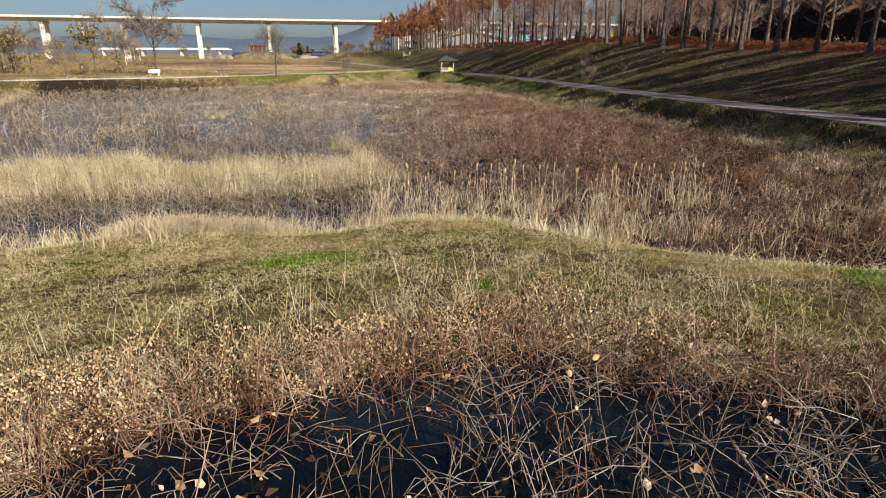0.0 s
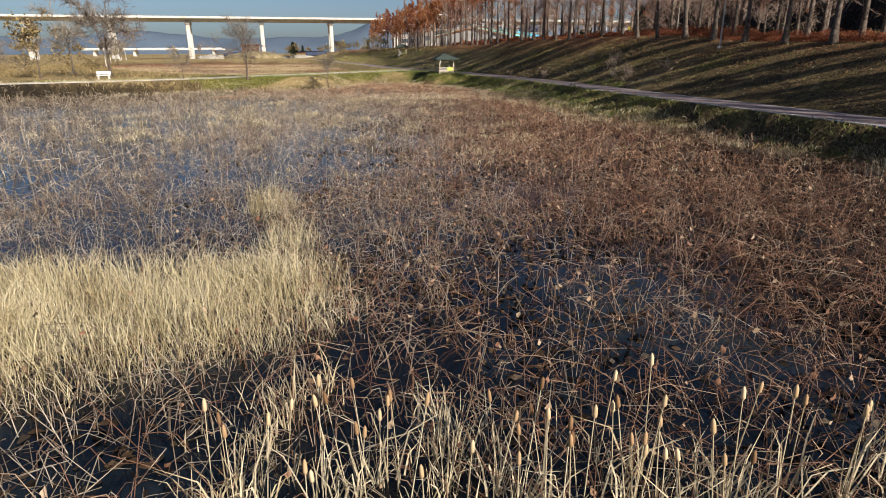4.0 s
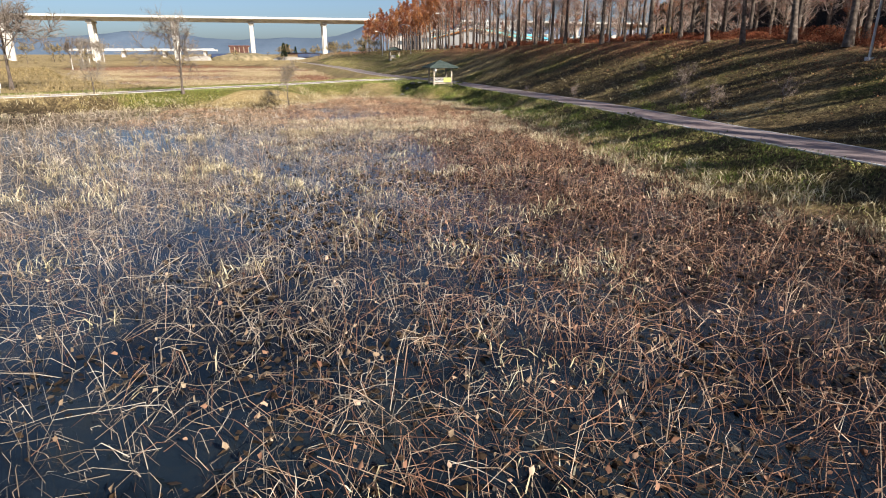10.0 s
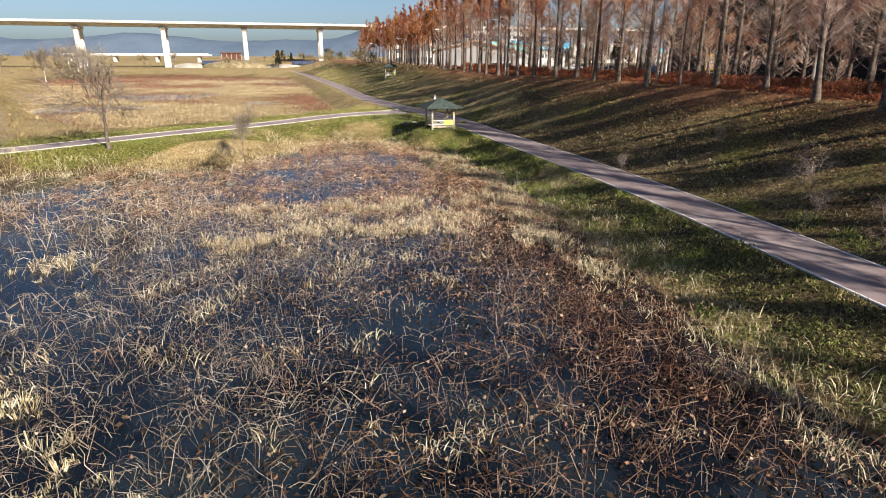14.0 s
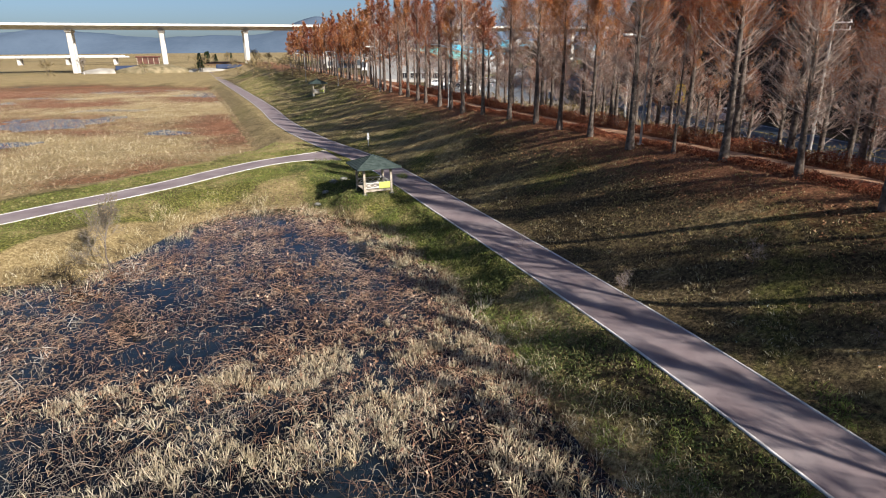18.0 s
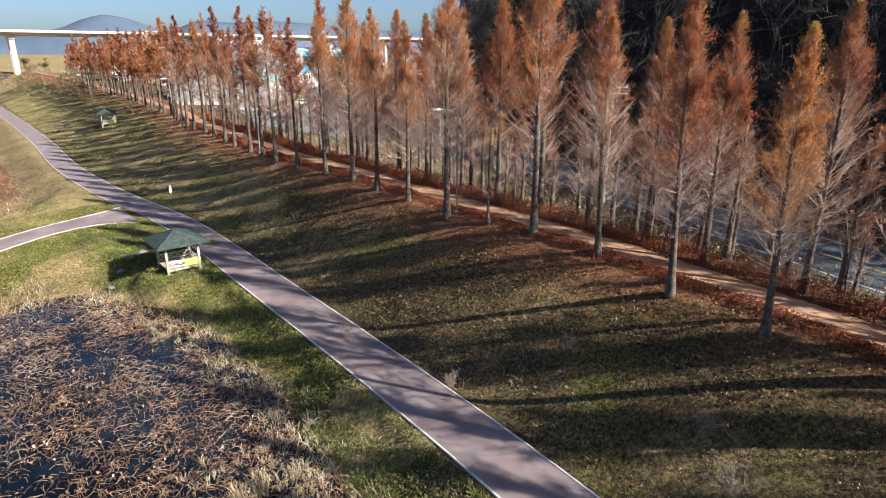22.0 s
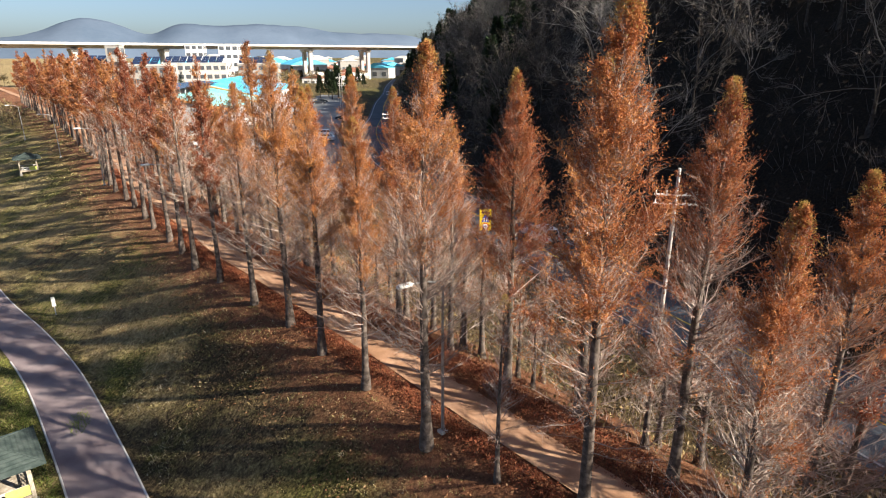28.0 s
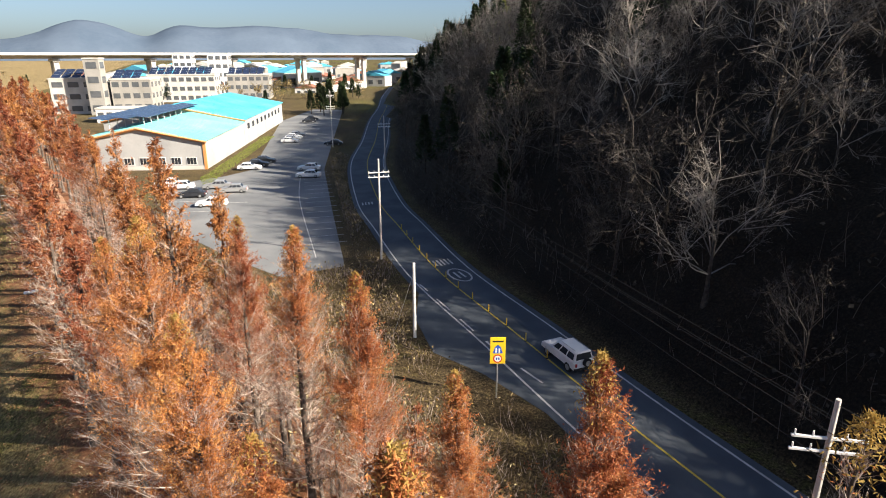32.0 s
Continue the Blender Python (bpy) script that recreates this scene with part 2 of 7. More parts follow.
M_WATER = bpy.data.materials.new("pond_water")
M_WATER.use_nodes = True
_nt = M_WATER.node_tree
_b = _nt.nodes["Principled BSDF"]
_g, _n, _bp = _nt.nodes.new("ShaderNodeNewGeometry"), _nt.nodes.new("ShaderNodeTexNoise"), _nt.nodes.new("ShaderNodeBump")
_m, _r = _nt.nodes.new("ShaderNodeTexNoise"), _nt.nodes.new("ShaderNodeValToRGB")
_m.inputs["Scale"].default_value, _m.inputs["Detail"].default_value, _m.inputs["Roughness"].default_value = 0.22, 8, 0.68
_e = _r.color_ramp.elements
_e.new(0.5), _e.new(0.6)
for _i, (_p, _c) in enumerate(((0.36, (0.0015, 0.0022, 0.003)), (0.48, (0.003, 0.005, 0.0075)), (0.56, (0.0085, 0.014, 0.021)), (0.72, (0.017, 0.02, 0.018)))):
    _e[_i].position, _e[_i].color = _p, (*_c, 1)
_nt.links.new(_g.outputs["Position"], _m.inputs["Vector"])
_nt.links.new(_m.outputs[0], _r.inputs[0])
_nt.links.new(_r.outputs[0], _b.inputs["Base Color"])
_b.inputs["Roughness"].default_value = 0.14
_b.inputs["IOR"].default_value = 1.37
_b.inputs["Specular IOR Level"].default_value = 0.5
_n.inputs["Scale"].default_value, _n.inputs["Detail"].default_value = 2.5, 3
_bp.inputs["Strength"].default_value, _bp.inputs["Distance"].default_value = 0.12, 0.02
_nt.links.new(_g.outputs["Position"], _n.inputs["Vector"])
_nt.links.new(_n.outputs[0], _bp.inputs["Height"])
_nt.links.new(_bp.outputs[0], _b.inputs["Normal"])


# ---- mesh helpers ----
def np_mesh(name, verts, faces, mats, index=None, smooth=False):
    """A mesh object from arrays: faces is a list of (n, 3) or (n, 4) arrays."""
    me = bpy.data.meshes.new(name)
    faces = [np.asarray(f, dtype=np.int64) for f in faces if len(f)]
    verts = np.asarray(verts, dtype=np.float64)
    loops = np.concatenate([f.ravel() for f in faces])
    sizes = np.concatenate([np.full(len(f), f.shape[1]) for f in faces])
    me.vertices.add(len(verts))
    me.vertices.foreach_set("co", verts.ravel())
    me.loops.add(len(loops))
    me.loops.foreach_set("vertex_index", loops)
    me.polygons.add(len(sizes))
    me.polygons.foreach_set("loop_start", np.concatenate([[0], np.cumsum(sizes)[:-1]]))
    me.polygons.foreach_set("loop_total", sizes)
    if index is not None:
        me.polygons.foreach_set("material_index", index)
    if smooth:
        me.polygons.foreach_set("use_smooth", np.ones(len(sizes), dtype=bool))
    for m in mats:
        me.materials.append(m)
    me.update(calc_edges=True)
    me.validate()
    return new(name, me)


def part(name, bm, mat, parent, label="", smooth=False):
    """A bmesh as one mesh object under a thing or part."""
    me = bpy.data.meshes.new(name)
    bmesh.ops.recalc_face_normals(bm, faces=bm.faces)
    bm.to_mesh(me)
    bm.free()
    me.materials.append(mat)
    if smooth:
        for p in me.polygons:
            p.use_smooth = True
    ob = new(name, me)
    ob.parent = parent
    if label:
        ob["label"] = label
    return ob


def child(ob, parent, label=""):
    ob.parent = parent
    if label:
        ob["label"] = label
    return ob


def box(bm, x0, y0, z0, x1, y1, z1, bevel=0.0, m=None):
    r = bmesh.ops.create_cube(bm, size=1.0)
    vs = r["verts"]
    for v in vs:
        v.co = Vector(((x0 + x1) / 2 + v.co.x * (x1 - x0), (y0 + y1) / 2 + v.co.y * (y1 - y0), (z0 + z1) / 2 + v.co.z * (z1 - z0)))
    if bevel:
        es = list({e for v in vs for e in v.link_edges})
        r2 = bmesh.ops.bevel(bm, geom=es, offset=bevel, segments=1, affect="EDGES")
        vs = list({v for f in r2["faces"] for v in f.verts} | {v for v in vs if v.is_valid})
    if m is not None:
        bmesh.ops.transform(bm, matrix=m, verts=vs)
    return vs


def boxes(*specs, bevel=0.0):
    bm = bmesh.new()
    for s in specs:
        box(bm, *s, bevel=bevel)
    return bm


def rod(bm, a, b, r0, r1=None, n=8):
    """A tapered round bar from a to b."""
    a, b = Vector(a), Vector(b)
    r1 = r0 if r1 is None else r1
    d = b - a
    q = d.to_track_quat("Z", "Y").to_matrix().to_4x4()
    bmesh.ops.create_cone(bm, cap_ends=True, segments=n, radius1=r0, radius2=r1, depth=d.length, matrix=Matrix.Translation((a + b) / 2) @ q)


def rods(*specs, n=8):
    bm = bmesh.new()
    for s in specs:
        rod(bm, *s, n=n)
    return bm


def prism(bm, pts, z0, z1):
    """A polygon of (x, y) points, drawn up from z0 to z1."""
    lo = [bm.verts.new((x, y, z0)) for x, y in pts]
    hi = [bm.verts.new((x, y, z1)) for x, y in pts]
    k = len(pts)
    bm.faces.new(lo[::-1])
    bm.faces.new(hi)
    for i in range(k):
        bm.faces.new((lo[i], lo[(i + 1) % k], hi[(i + 1) % k], hi[i]))


def tubes(P, R, sides=3, base=0):
    """Tapered tubes along n polylines of m points: vertices and quads."""
    n, m = P.shape[:2]
    T = np.gradient(P, axis=1)
    T /= np.linalg.norm(T, axis=2, keepdims=True) + 1e-9
    ref = np.zeros_like(T)
    ref[..., 0], ref[..., 1], ref[..., 2] = 0.31, 0.52, 0.17
    ref[np.abs((T * ref).sum(-1)) > 0.55] = (0.6, -0.4, 0.1)
    A = np.cross(T, ref)
    A /= np.linalg.norm(A, axis=2, keepdims=True) + 1e-9
    B = np.cross(T, A)
    ang = np.arange(sides) * 2 * np.pi / sides
    V = P[:, :, None, :] + R[:, :, None, None] * (np.cos(ang)[None, None, :, None] * A[:, :, None, :] + np.sin(ang)[None, None, :, None] * B[:, :, None, :])
    i = np.arange(n)[:, None, None] * m * sides
    j = np.arange(m - 1)[None, :, None] * sides
    k = np.arange(sides)[None, None, :]
    k2 = (k + 1) % sides
    F = np.stack([i + j + k, i + j + k2, i + j + sides + k2, i + j + sides + k], -1).reshape(-1, 4) + base
    return V.reshape(-1, 3), F


def strips(P, R, rng, base=0):
    """Thin flat stalks along n polylines of m points, two faces a stretch."""
    n, m = P.shape[:2]
    T = np.gradient(P, axis=1)
    side = np.cross(T, rng.normal(size=(n, 1, 3)))
    side /= np.linalg.norm(side, axis=2, keepdims=True) + 1e-9
    V = np.stack([P - side * R[..., None], P + side * R[..., None]], 2)
    o = (np.arange(n)[:, None] * m + np.arange(m - 1)[None]).reshape(-1, 1) * 2 + base
    return V.reshape(-1, 3), o + np.array([0, 1, 3, 2])


def slivers(P, way, length, width, rng, base=0):
    """Needle-thin pieces, one pointed triangle each."""
    side = np.cross(way, rng.normal(size=P.shape))
    side /= np.linalg.norm(side, axis=1, keepdims=True) + 1e-9
    w = (width / 2)[:, None]
    V = np.stack([P - side * w, P + side * w, P + way * length[:, None]], 1).reshape(-1, 3)
    return V, np.arange(len(P))[:, None] * 3 + np.array([0, 1, 2]) + base


def blades(P0, way, length, width, droop, rng, base=0):
    """Grass blades or leaves: root, direction, length, width; each is two joined pieces that bend over."""
    n = len(P0)
    side = np.cross(way, rng.normal(size=(n, 3)))
    side /= np.linalg.norm(side, axis=1, keepdims=True) + 1e-9
    mid = P0 + way * (length * 0.55)[:, None]
    bend = way.copy()
    bend[:, 2] -= droop
    bend /= np.linalg.norm(bend, axis=1, keepdims=True) + 1e-9
    tip = mid + bend * (length * 0.45)[:, None]
    w = (width / 2)[:, None]
    V = np.stack([P0 - side * w, P0 + side * w, mid - side * w * 0.8, mid + side * w * 0.8, tip], 1).reshape(-1, 3)
    o = np.arange(n)[:, None] * 5 + base
    F = np.concatenate([o + [0, 1, 3], o + [0, 3, 2], o + [2, 3, 4]])
    return V, F


# ---- plan ----
def curve_points(pts, step=1.5):
    """A smooth line through the points."""
    p = np.array([pts[0]] + list(pts) + [pts[-1]], dtype=float)
    out = []
    for i in range(1, len(p) - 2):
        k = max(2, int(np.linalg.norm(p[i + 1] - p[i]) / step))
        for u in np.arange(k) / k:
            out.append(0.5 * (2 * p[i] + (p[i + 1] - p[i - 1]) * u + (2 * p[i - 1] - 5 * p[i] + 4 * p[i + 1] - p[i + 2]) * u * u + (3 * p[i] - p[i - 1] - 3 * p[i + 1] + p[i + 2]) * u ** 3))
    out.append(p[-1])
    return np.array(out)


def offset_line(line, d):
    """The line moved d metres to its right."""
    t = np.gradient(line, axis=0)
    t /= np.linalg.norm(t, axis=1, keepdims=True)
    d = np.broadcast_to(np.asarray(d, dtype=float), (len(line),))
    return line + np.stack([t[:, 1], -t[:, 0]], 1) * d[:, None]


def side_of(line, x, y):
    """Metres to the right of a line (left: minus), of the nearest piece."""
    x, y = np.asarray(x, float), np.asarray(y, float)
    best, sign = np.full(x.shape, 1e18), np.zeros(x.shape)
    for a, b in zip(line[:-1], line[1:]):
        d = b - a
        u = np.clip(((x - a[0]) * d[0] + (y - a[1]) * d[1]) / (d @ d), 0, 1)
        px, py = x - a[0] - u * d[0], y - a[1] - u * d[1]
        q = px * px + py * py
        near = q < best
        best = np.where(near, q, best)
        sign = np.where(near, np.where(px * d[1] - py * d[0] >= 0, 1.0, -1.0), sign)
    return np.sqrt(best) * sign


def inside_of(poly, x, y):
    """Metres to a polygon's edge; inside: minus."""
    x, y = np.asarray(x, float), np.asarray(y, float)
    best, odd = np.full(x.shape, 1e18), np.zeros(x.shape, dtype=bool)
    for a, b in zip(poly, np.roll(poly, -1, axis=0)):
        d = b - a
        u = np.clip(((x - a[0]) * d[0] + (y - a[1]) * d[1]) / (d @ d), 0, 1)
        best = np.minimum(best, (x - a[0] - u * d[0]) ** 2 + (y - a[1] - u * d[1]) ** 2)
        cross = (a[1] > y) != (b[1] > y)
        with np.errstate(divide="ignore", invalid="ignore"):
            odd ^= cross & (x < a[0] + (y - a[1]) / (b[1] - a[1] + 1e-12) * (b[0] - a[0]))
    return np.where(odd, -1, 1) * np.sqrt(best)


def ease(v, a, b):
    u = np.clip((v - a) / (b - a), 0, 1)
    return u * u * (3 - 2 * u)


def lattice(i, j, k):
    """A repeatable random number from 0 to 1 for each grid point."""
    v = np.sin(i * 127.1 + j * 311.7 + k * 74.7) * 43758.5453
    return v - np.floor(v)


def wave(x, y, s, k=0.0):
    """Smooth uneven bumps about s metres wide, between -1 and 1."""
    out = 0.0
    for f, w, turn in ((0.62, 1.0, 0.5), (1.31, 0.5, 1.1)):
        c, d = math.cos(turn), math.sin(turn)
        u, v = (np.asarray(x) * c - np.asarray(y) * d) / s * f + 11.3 * k, (np.asarray(x) * d + np.asarray(y) * c) / s * f - 7.7 * k
        i, j = np.floor(u), np.floor(v)
        p, q = u - i, v - j
        p, q = p * p * (3 - 2 * p), q * q * (3 - 2 * q)
        top = lattice(i, j, k) * (1 - p) + lattice(i + 1, j, k) * p
        low = lattice(i, j + 1, k) * (1 - p) + lattice(i + 1, j + 1, k) * p
        out = out + w * ((top * (1 - q) + low * q) * 2 - 1)
    return np.clip(out, -1, 1)


WATER = -1.6
PATH = curve_points([(30, -25), (27.2, 0), (25.0, 18), (23.0, 31), (19.5, 48), (16.4, 62), (14.0, 75.3), (12.35, 83.2), (10.55, 90.3), (8.5, 97.8), (6.1, 106.3), (3.7, 115), (0.8, 124.5), (-2.2, 132), (-7.5, 144), (-15.0, 165.5), (-26.3, 206), (-61.5, 320), (-84, 395), (-100, 450)])
BRANCH = curve_points([(-90, 60), (-62, 77), (-45, 87.5), (-35.5, 94.8), (-31.6, 99.2), (-29.0, 103), (-24.4, 109.2), (-20.5, 113.9), (-17.4, 118.2), (-14.4, 123.1), (-11.1, 127.4), (-7.6, 130.0), (-3.1, 131.6)])
ROAD = curve_points([(52, -120), (48, -60), (44.5, -10), (41.5, 40), (40.0, 80), (39.8, 111), (39.7, 122), (39.9, 134), (40.1, 150), (42.3, 168), (44.7, 184), (53, 216), (66, 250), (83, 297), (104, 350), (128, 415), (170, 520)])
POND = np.array([(10.5, 13.2), (6.2, 14.9), (2, 17.6), (-1.6, 17.8), (-3.6, 16.2), (-5.4, 16.5), (-7.0, 16.9), (-8.8, 16.3), (-11.5, 14.3), (-14.5, 13), (-28, 13), (-36, 35), (-41, 52), (-52, 72), (-54, 82), (-44.8, 86), (-33, 94), (-24, 97), (-17.5, 98.5), (-15.5, 103), (-14.2, 109.5), (-10.9, 113.6), (-6.1, 114), (0.1, 108), (2.4, 103), (4.9, 95), (6, 88.5), (7.2, 82), (8.3, 78), (9, 73), (9.4, 70), (10.3, 65.5), (11.2, 62), (12, 58), (13.5, 55), (15.8, 50), (17, 42.5), (18.5, 36), (19, 28), (17, 17)])
NEAR_POND = np.array([(-9, 0), (-7, 3.5), (-5.4, 5.9), (-4, 7.3), (-2.5, 7.9), (-0.8, 8.8), (0.7, 9.4), (2.2, 9.6), (2.6, 8.9), (4.7, 8.4), (6.8, 7.9), (13, 7.4), (17, 5), (18, -18), (-14, -18)])
FAR_POND = np.array([(-16, 146), (-25.5, 177), (-36, 214), (-62, 300), (-150, 330), (-146, 268), (-68, 150), (-48, 127), (-34.5, 116.5), (-27.5, 123), (-21.5, 131.5), (-16.5, 139)])


def crest(y):
    """Metres from the path to the levee's edge and its first row of trees."""
    return np.interp(y, [-50, 126, 143, 158, 176, 200, 233, 283, 330], [10.5, 10.6, 14.3, 15.9, 18.4, 20, 22.6, 25, 28])


def path_side(x, y):
    """Metres to the right of the path, the levee's slope always counted as 10.5 wide."""
    s = side_of(PATH, x, y)
    w = crest(np.asarray(y, float))
    return np.where(s < 2, s, np.where(s < w, 2 + (s - 2) * 8.5 / (w - 2), s - w + 10.5))


def levee_line(d):
    """A line along the levee, d metres from the path where the slope is 10.5 wide."""
    return offset_line(PATH, d + crest(PATH[:, 1]) - 10.5)


def height(x, y):
    """The ground's height."""
    x, y = np.asarray(x, float), np.asarray(y, float)
    s, r = path_side(x, y), side_of(ROAD, x, y)
    rough = 0.05 * wave(x, y, 2.3) + 0.06 * wave(x, y, 6.0, 1.0)
    d = np.minimum(np.minimum(inside_of(POND, x, y), inside_of(NEAR_POND, x, y)), inside_of(FAR_POND, x, y))
    low = -1.05 * ease(-s, 5, 11) * (1 - ease(y, 35, 60))
    bank = np.minimum(WATER + 0.02 + d * np.where(y < 22, 0.32, 0.42), low)
    bed = WATER - 0.15 - 0.35 * ease(-d, 0, 3)
    bed = np.where(inside_of(FAR_POND, x, y) < 0, WATER + 0.10 + 0.16 * wave(x, y, 9.0, 0.5) + 0.08 * wave(x, y, 23.0, 2.5), bed)
    z = np.where(d > 0, bank, np.maximum(WATER + 0.02 + d * 0.35, bed))
    on_path = np.minimum(np.abs(s), np.abs(side_of(BRANCH, x, y)))
    z = z + rough * ease(on_path, 1.6, 3.0)
    flat = 1 - ease(on_path, 1.7, 2.6)
    z = z * (1 - flat) * 1.0 + 0.0 * flat
    top = np.interp(y, [30, 50, 66, 80, 92], [3.5, 3.55, 3.95, 4.8, 5.0])
    levee = top * (0.75 * np.clip((s - 1.9) / 8.6, 0, 1) + 0.25 * ease(s, 1.9, 10.5)) + rough * ease(s, 1.8, 3.0)
    levee = np.where(s > 16, top - (top - 3.0) * ease(s, 16, 21), levee)
    near = np.hypot(x - 0.42, y - 112.55)
    z = np.where(s < 1.6, np.maximum(z, -0.1 - 4.0 * ease(near, 2.2, 5.5)), z)
    z = np.where(s > 2.2, levee, z)
    hill = np.clip(r - 5.6, 0, None)
    up = 3.0 + 1.0 * np.minimum(hill, 16) + 0.76 * np.clip(hill - 16, 0, 22) + 0.5 * np.clip(hill - 38, 0, 30) + 0.28 * np.clip(hill - 68, 0, 120) + (1.6 * wave(x, y, 17, 0.4) + 0.6 * wave(x, y, 5, 2.0)) * ease(hill, 2, 16)
    z = np.where((r > 5.6) & (s > 16), up, z)
    far = ease(y, 420, 800) + ease(np.abs(x), 260, 500)
    return np.where(far > 0, z * (1 - np.clip(far, 0, 1)) + 1.5 * np.clip(far, 0, 1), z)


# ---- ground, water, ways ----
def spaced(lo, hi, near0, near1, step, grow=1.18):
    """Grid lines: close together between near0 and near1, wider apart outside."""
    v = list(np.arange(near0, near1 + step / 2, step))
    d = step
    while v[-1] < hi:
        d *= grow
        v.append(v[-1] + d)
    d = step
    while v[0] > lo:
        d *= grow
        v.insert(0, v[0] - d)
    return np.array(v)


def ground_material():
    m = bpy.data.materials.new("ground_cover")
    m.use_nodes = True
    nt = m.node_tree
    b = nt.nodes["Principled BSDF"]
    b.inputs["Roughness"].default_value, b.inputs["Specular IOR Level"].default_value = 0.95, 0.15
    geo = nt.nodes.new("ShaderNodeNewGeometry").outputs["Position"]

    def tex(scale, detail=6.0, rough=0.6):
        n = nt.nodes.new("ShaderNodeTexNoise")
        n.inputs["Scale"].default_value, n.inputs["Detail"].default_value, n.inputs["Roughness"].default_value = scale, detail, rough
        nt.links.new(geo, n.inputs["Vector"])
        return n.outputs[0]

    def ramp(fac, cols):
        r = nt.nodes.new("ShaderNodeValToRGB")
        e = r.color_ramp.elements
        while len(e) < len(cols):
            e.new(0.5)
        for i, (p, c) in enumerate(cols):
            e[i].position, e[i].color = p, (*c, 1)
        nt.links.new(fac, r.inputs[0])
        return r.outputs[0]

    def mix(fac, a, c):
        n = nt.nodes.new("ShaderNodeMix")
        n.data_type = "RGBA"
        nt.links.new(fac, n.inputs[0])
        nt.links.new(a, n.inputs[6])
        nt.links.new(c, n.inputs[7])
        return n.outputs[2]

    fine, mid, large = tex(6.0, 9.0, 0.75), tex(1.6), tex(0.22)
    cover = nt.nodes.new("ShaderNodeVertexColor")
    cover.layer_name = "cover"
    sep = nt.nodes.new("ShaderNodeSeparateColor")
    nt.links.new(cover.outputs[0], sep.inputs[0])

    def broken(ch, k=0.9):
        """A cover's amount, broken up by noise."""
        a = nt.nodes.new("ShaderNodeMath")
        a.operation = "MULTIPLY_ADD"
        a.inputs[1].default_value = k
        nt.links.new(mid, a.inputs[0])
        nt.links.new(ch, a.inputs[2])
        c = nt.nodes.new("ShaderNodeMapRange")
        c.inputs["From Min"].default_value, c.inputs["From Max"].default_value = 0.75, 1.1
        nt.links.new(a.outputs[0], c.inputs[0])
        return c.outputs[0]

    dirt = ramp(fine, [(0.38, (0.018, 0.013, 0.007)), (0.5, (0.078, 0.057, 0.029)), (0.65, (0.215, 0.16, 0.085))])
    green = ramp(fine, [(0.38, (0.020, 0.022, 0.006)), (0.5, (0.088, 0.09, 0.02)), (0.64, (0.25, 0.235, 0.065))])
    straw = ramp(fine, [(0.35, (0.09, 0.062, 0.028)), (0.5, (0.24, 0.18, 0.085)), (0.65, (0.44, 0.35, 0.19))])
    red = ramp(fine, [(0.3, (0.08, 0.035, 0.02)), (0.5, (0.18, 0.08, 0.042)), (0.7, (0.29, 0.15, 0.08))])
    c = mix(broken(sep.outputs[0]), dirt, green)
    c = mix(broken(sep.outputs[1]), c, straw)
    c = mix(broken(sep.outputs[2]), c, red)
    # near-black soil for pond mud and for the hillside's painted-in shade
    soil_shade = ramp(fine, [(0.3, (0.008, 0.0066, 0.005)), (0.5, (0.02, 0.016, 0.0115)), (0.7, (0.045, 0.035, 0.024))])
    c = mix(cover.outputs[1], c, soil_shade)
    hsv = nt.nodes.new("ShaderNodeHueSaturation")
    mr = nt.nodes.new("ShaderNodeMapRange")
    mr.inputs["From Min"].default_value, mr.inputs["From Max"].default_value = 0.3, 0.7
    mr.inputs["To Min"].default_value, mr.inputs["To Max"].default_value = 0.7, 1.25
    nt.links.new(large, mr.inputs[0])
    nt.links.new(mr.outputs[0], hsv.inputs["Value"])
    nt.links.new(c, hsv.inputs["Color"])
    nt.links.new(hsv.outputs[0], b.inputs["Base Color"])
    bp = nt.nodes.new("ShaderNodeBump")
    bp.inputs["Strength"].default_value, bp.inputs["Distance"].default_value = 1.0, 0.16
    nt.links.new(fine, bp.inputs["Height"])
    nt.links.new(bp.outputs[0], b.inputs["Normal"])
    return m


gx, gy = spaced(-4300, 4300, -62, 64, 0.62), spaced(-900, 4600, -16, 252, 0.8)
GX, GY = np.meshgrid(gx, gy)
GZ = height(GX, GY)
nx, ny = len(gx), len(gy)
ii = (np.arange(ny - 1)[:, None] * nx + np.arange(nx - 1)[None, :]).ravel()
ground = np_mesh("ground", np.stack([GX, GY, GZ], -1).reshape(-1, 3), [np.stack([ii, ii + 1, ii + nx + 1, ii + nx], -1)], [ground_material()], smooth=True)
tagged(ground, "uneven grassy ground with banks, levee and wooded hillside", "ground", kind="structure")


def patches(x, y):
    """Uneven patches in the further pond: tan against red, and green spots."""
    a = 0.6 * wave(x, y, 15.0, 1.0) + 0.5 * wave(x * 0.8, y, 34.0, 2.7) + 0.35 * wave(x, y, 5.5, 0.4)
    return a, np.clip(wave(x, y, 19.0, 5.1) + 0.4 * wave(x, y, 6.0, 1.7) - 0.35, 0, 1)


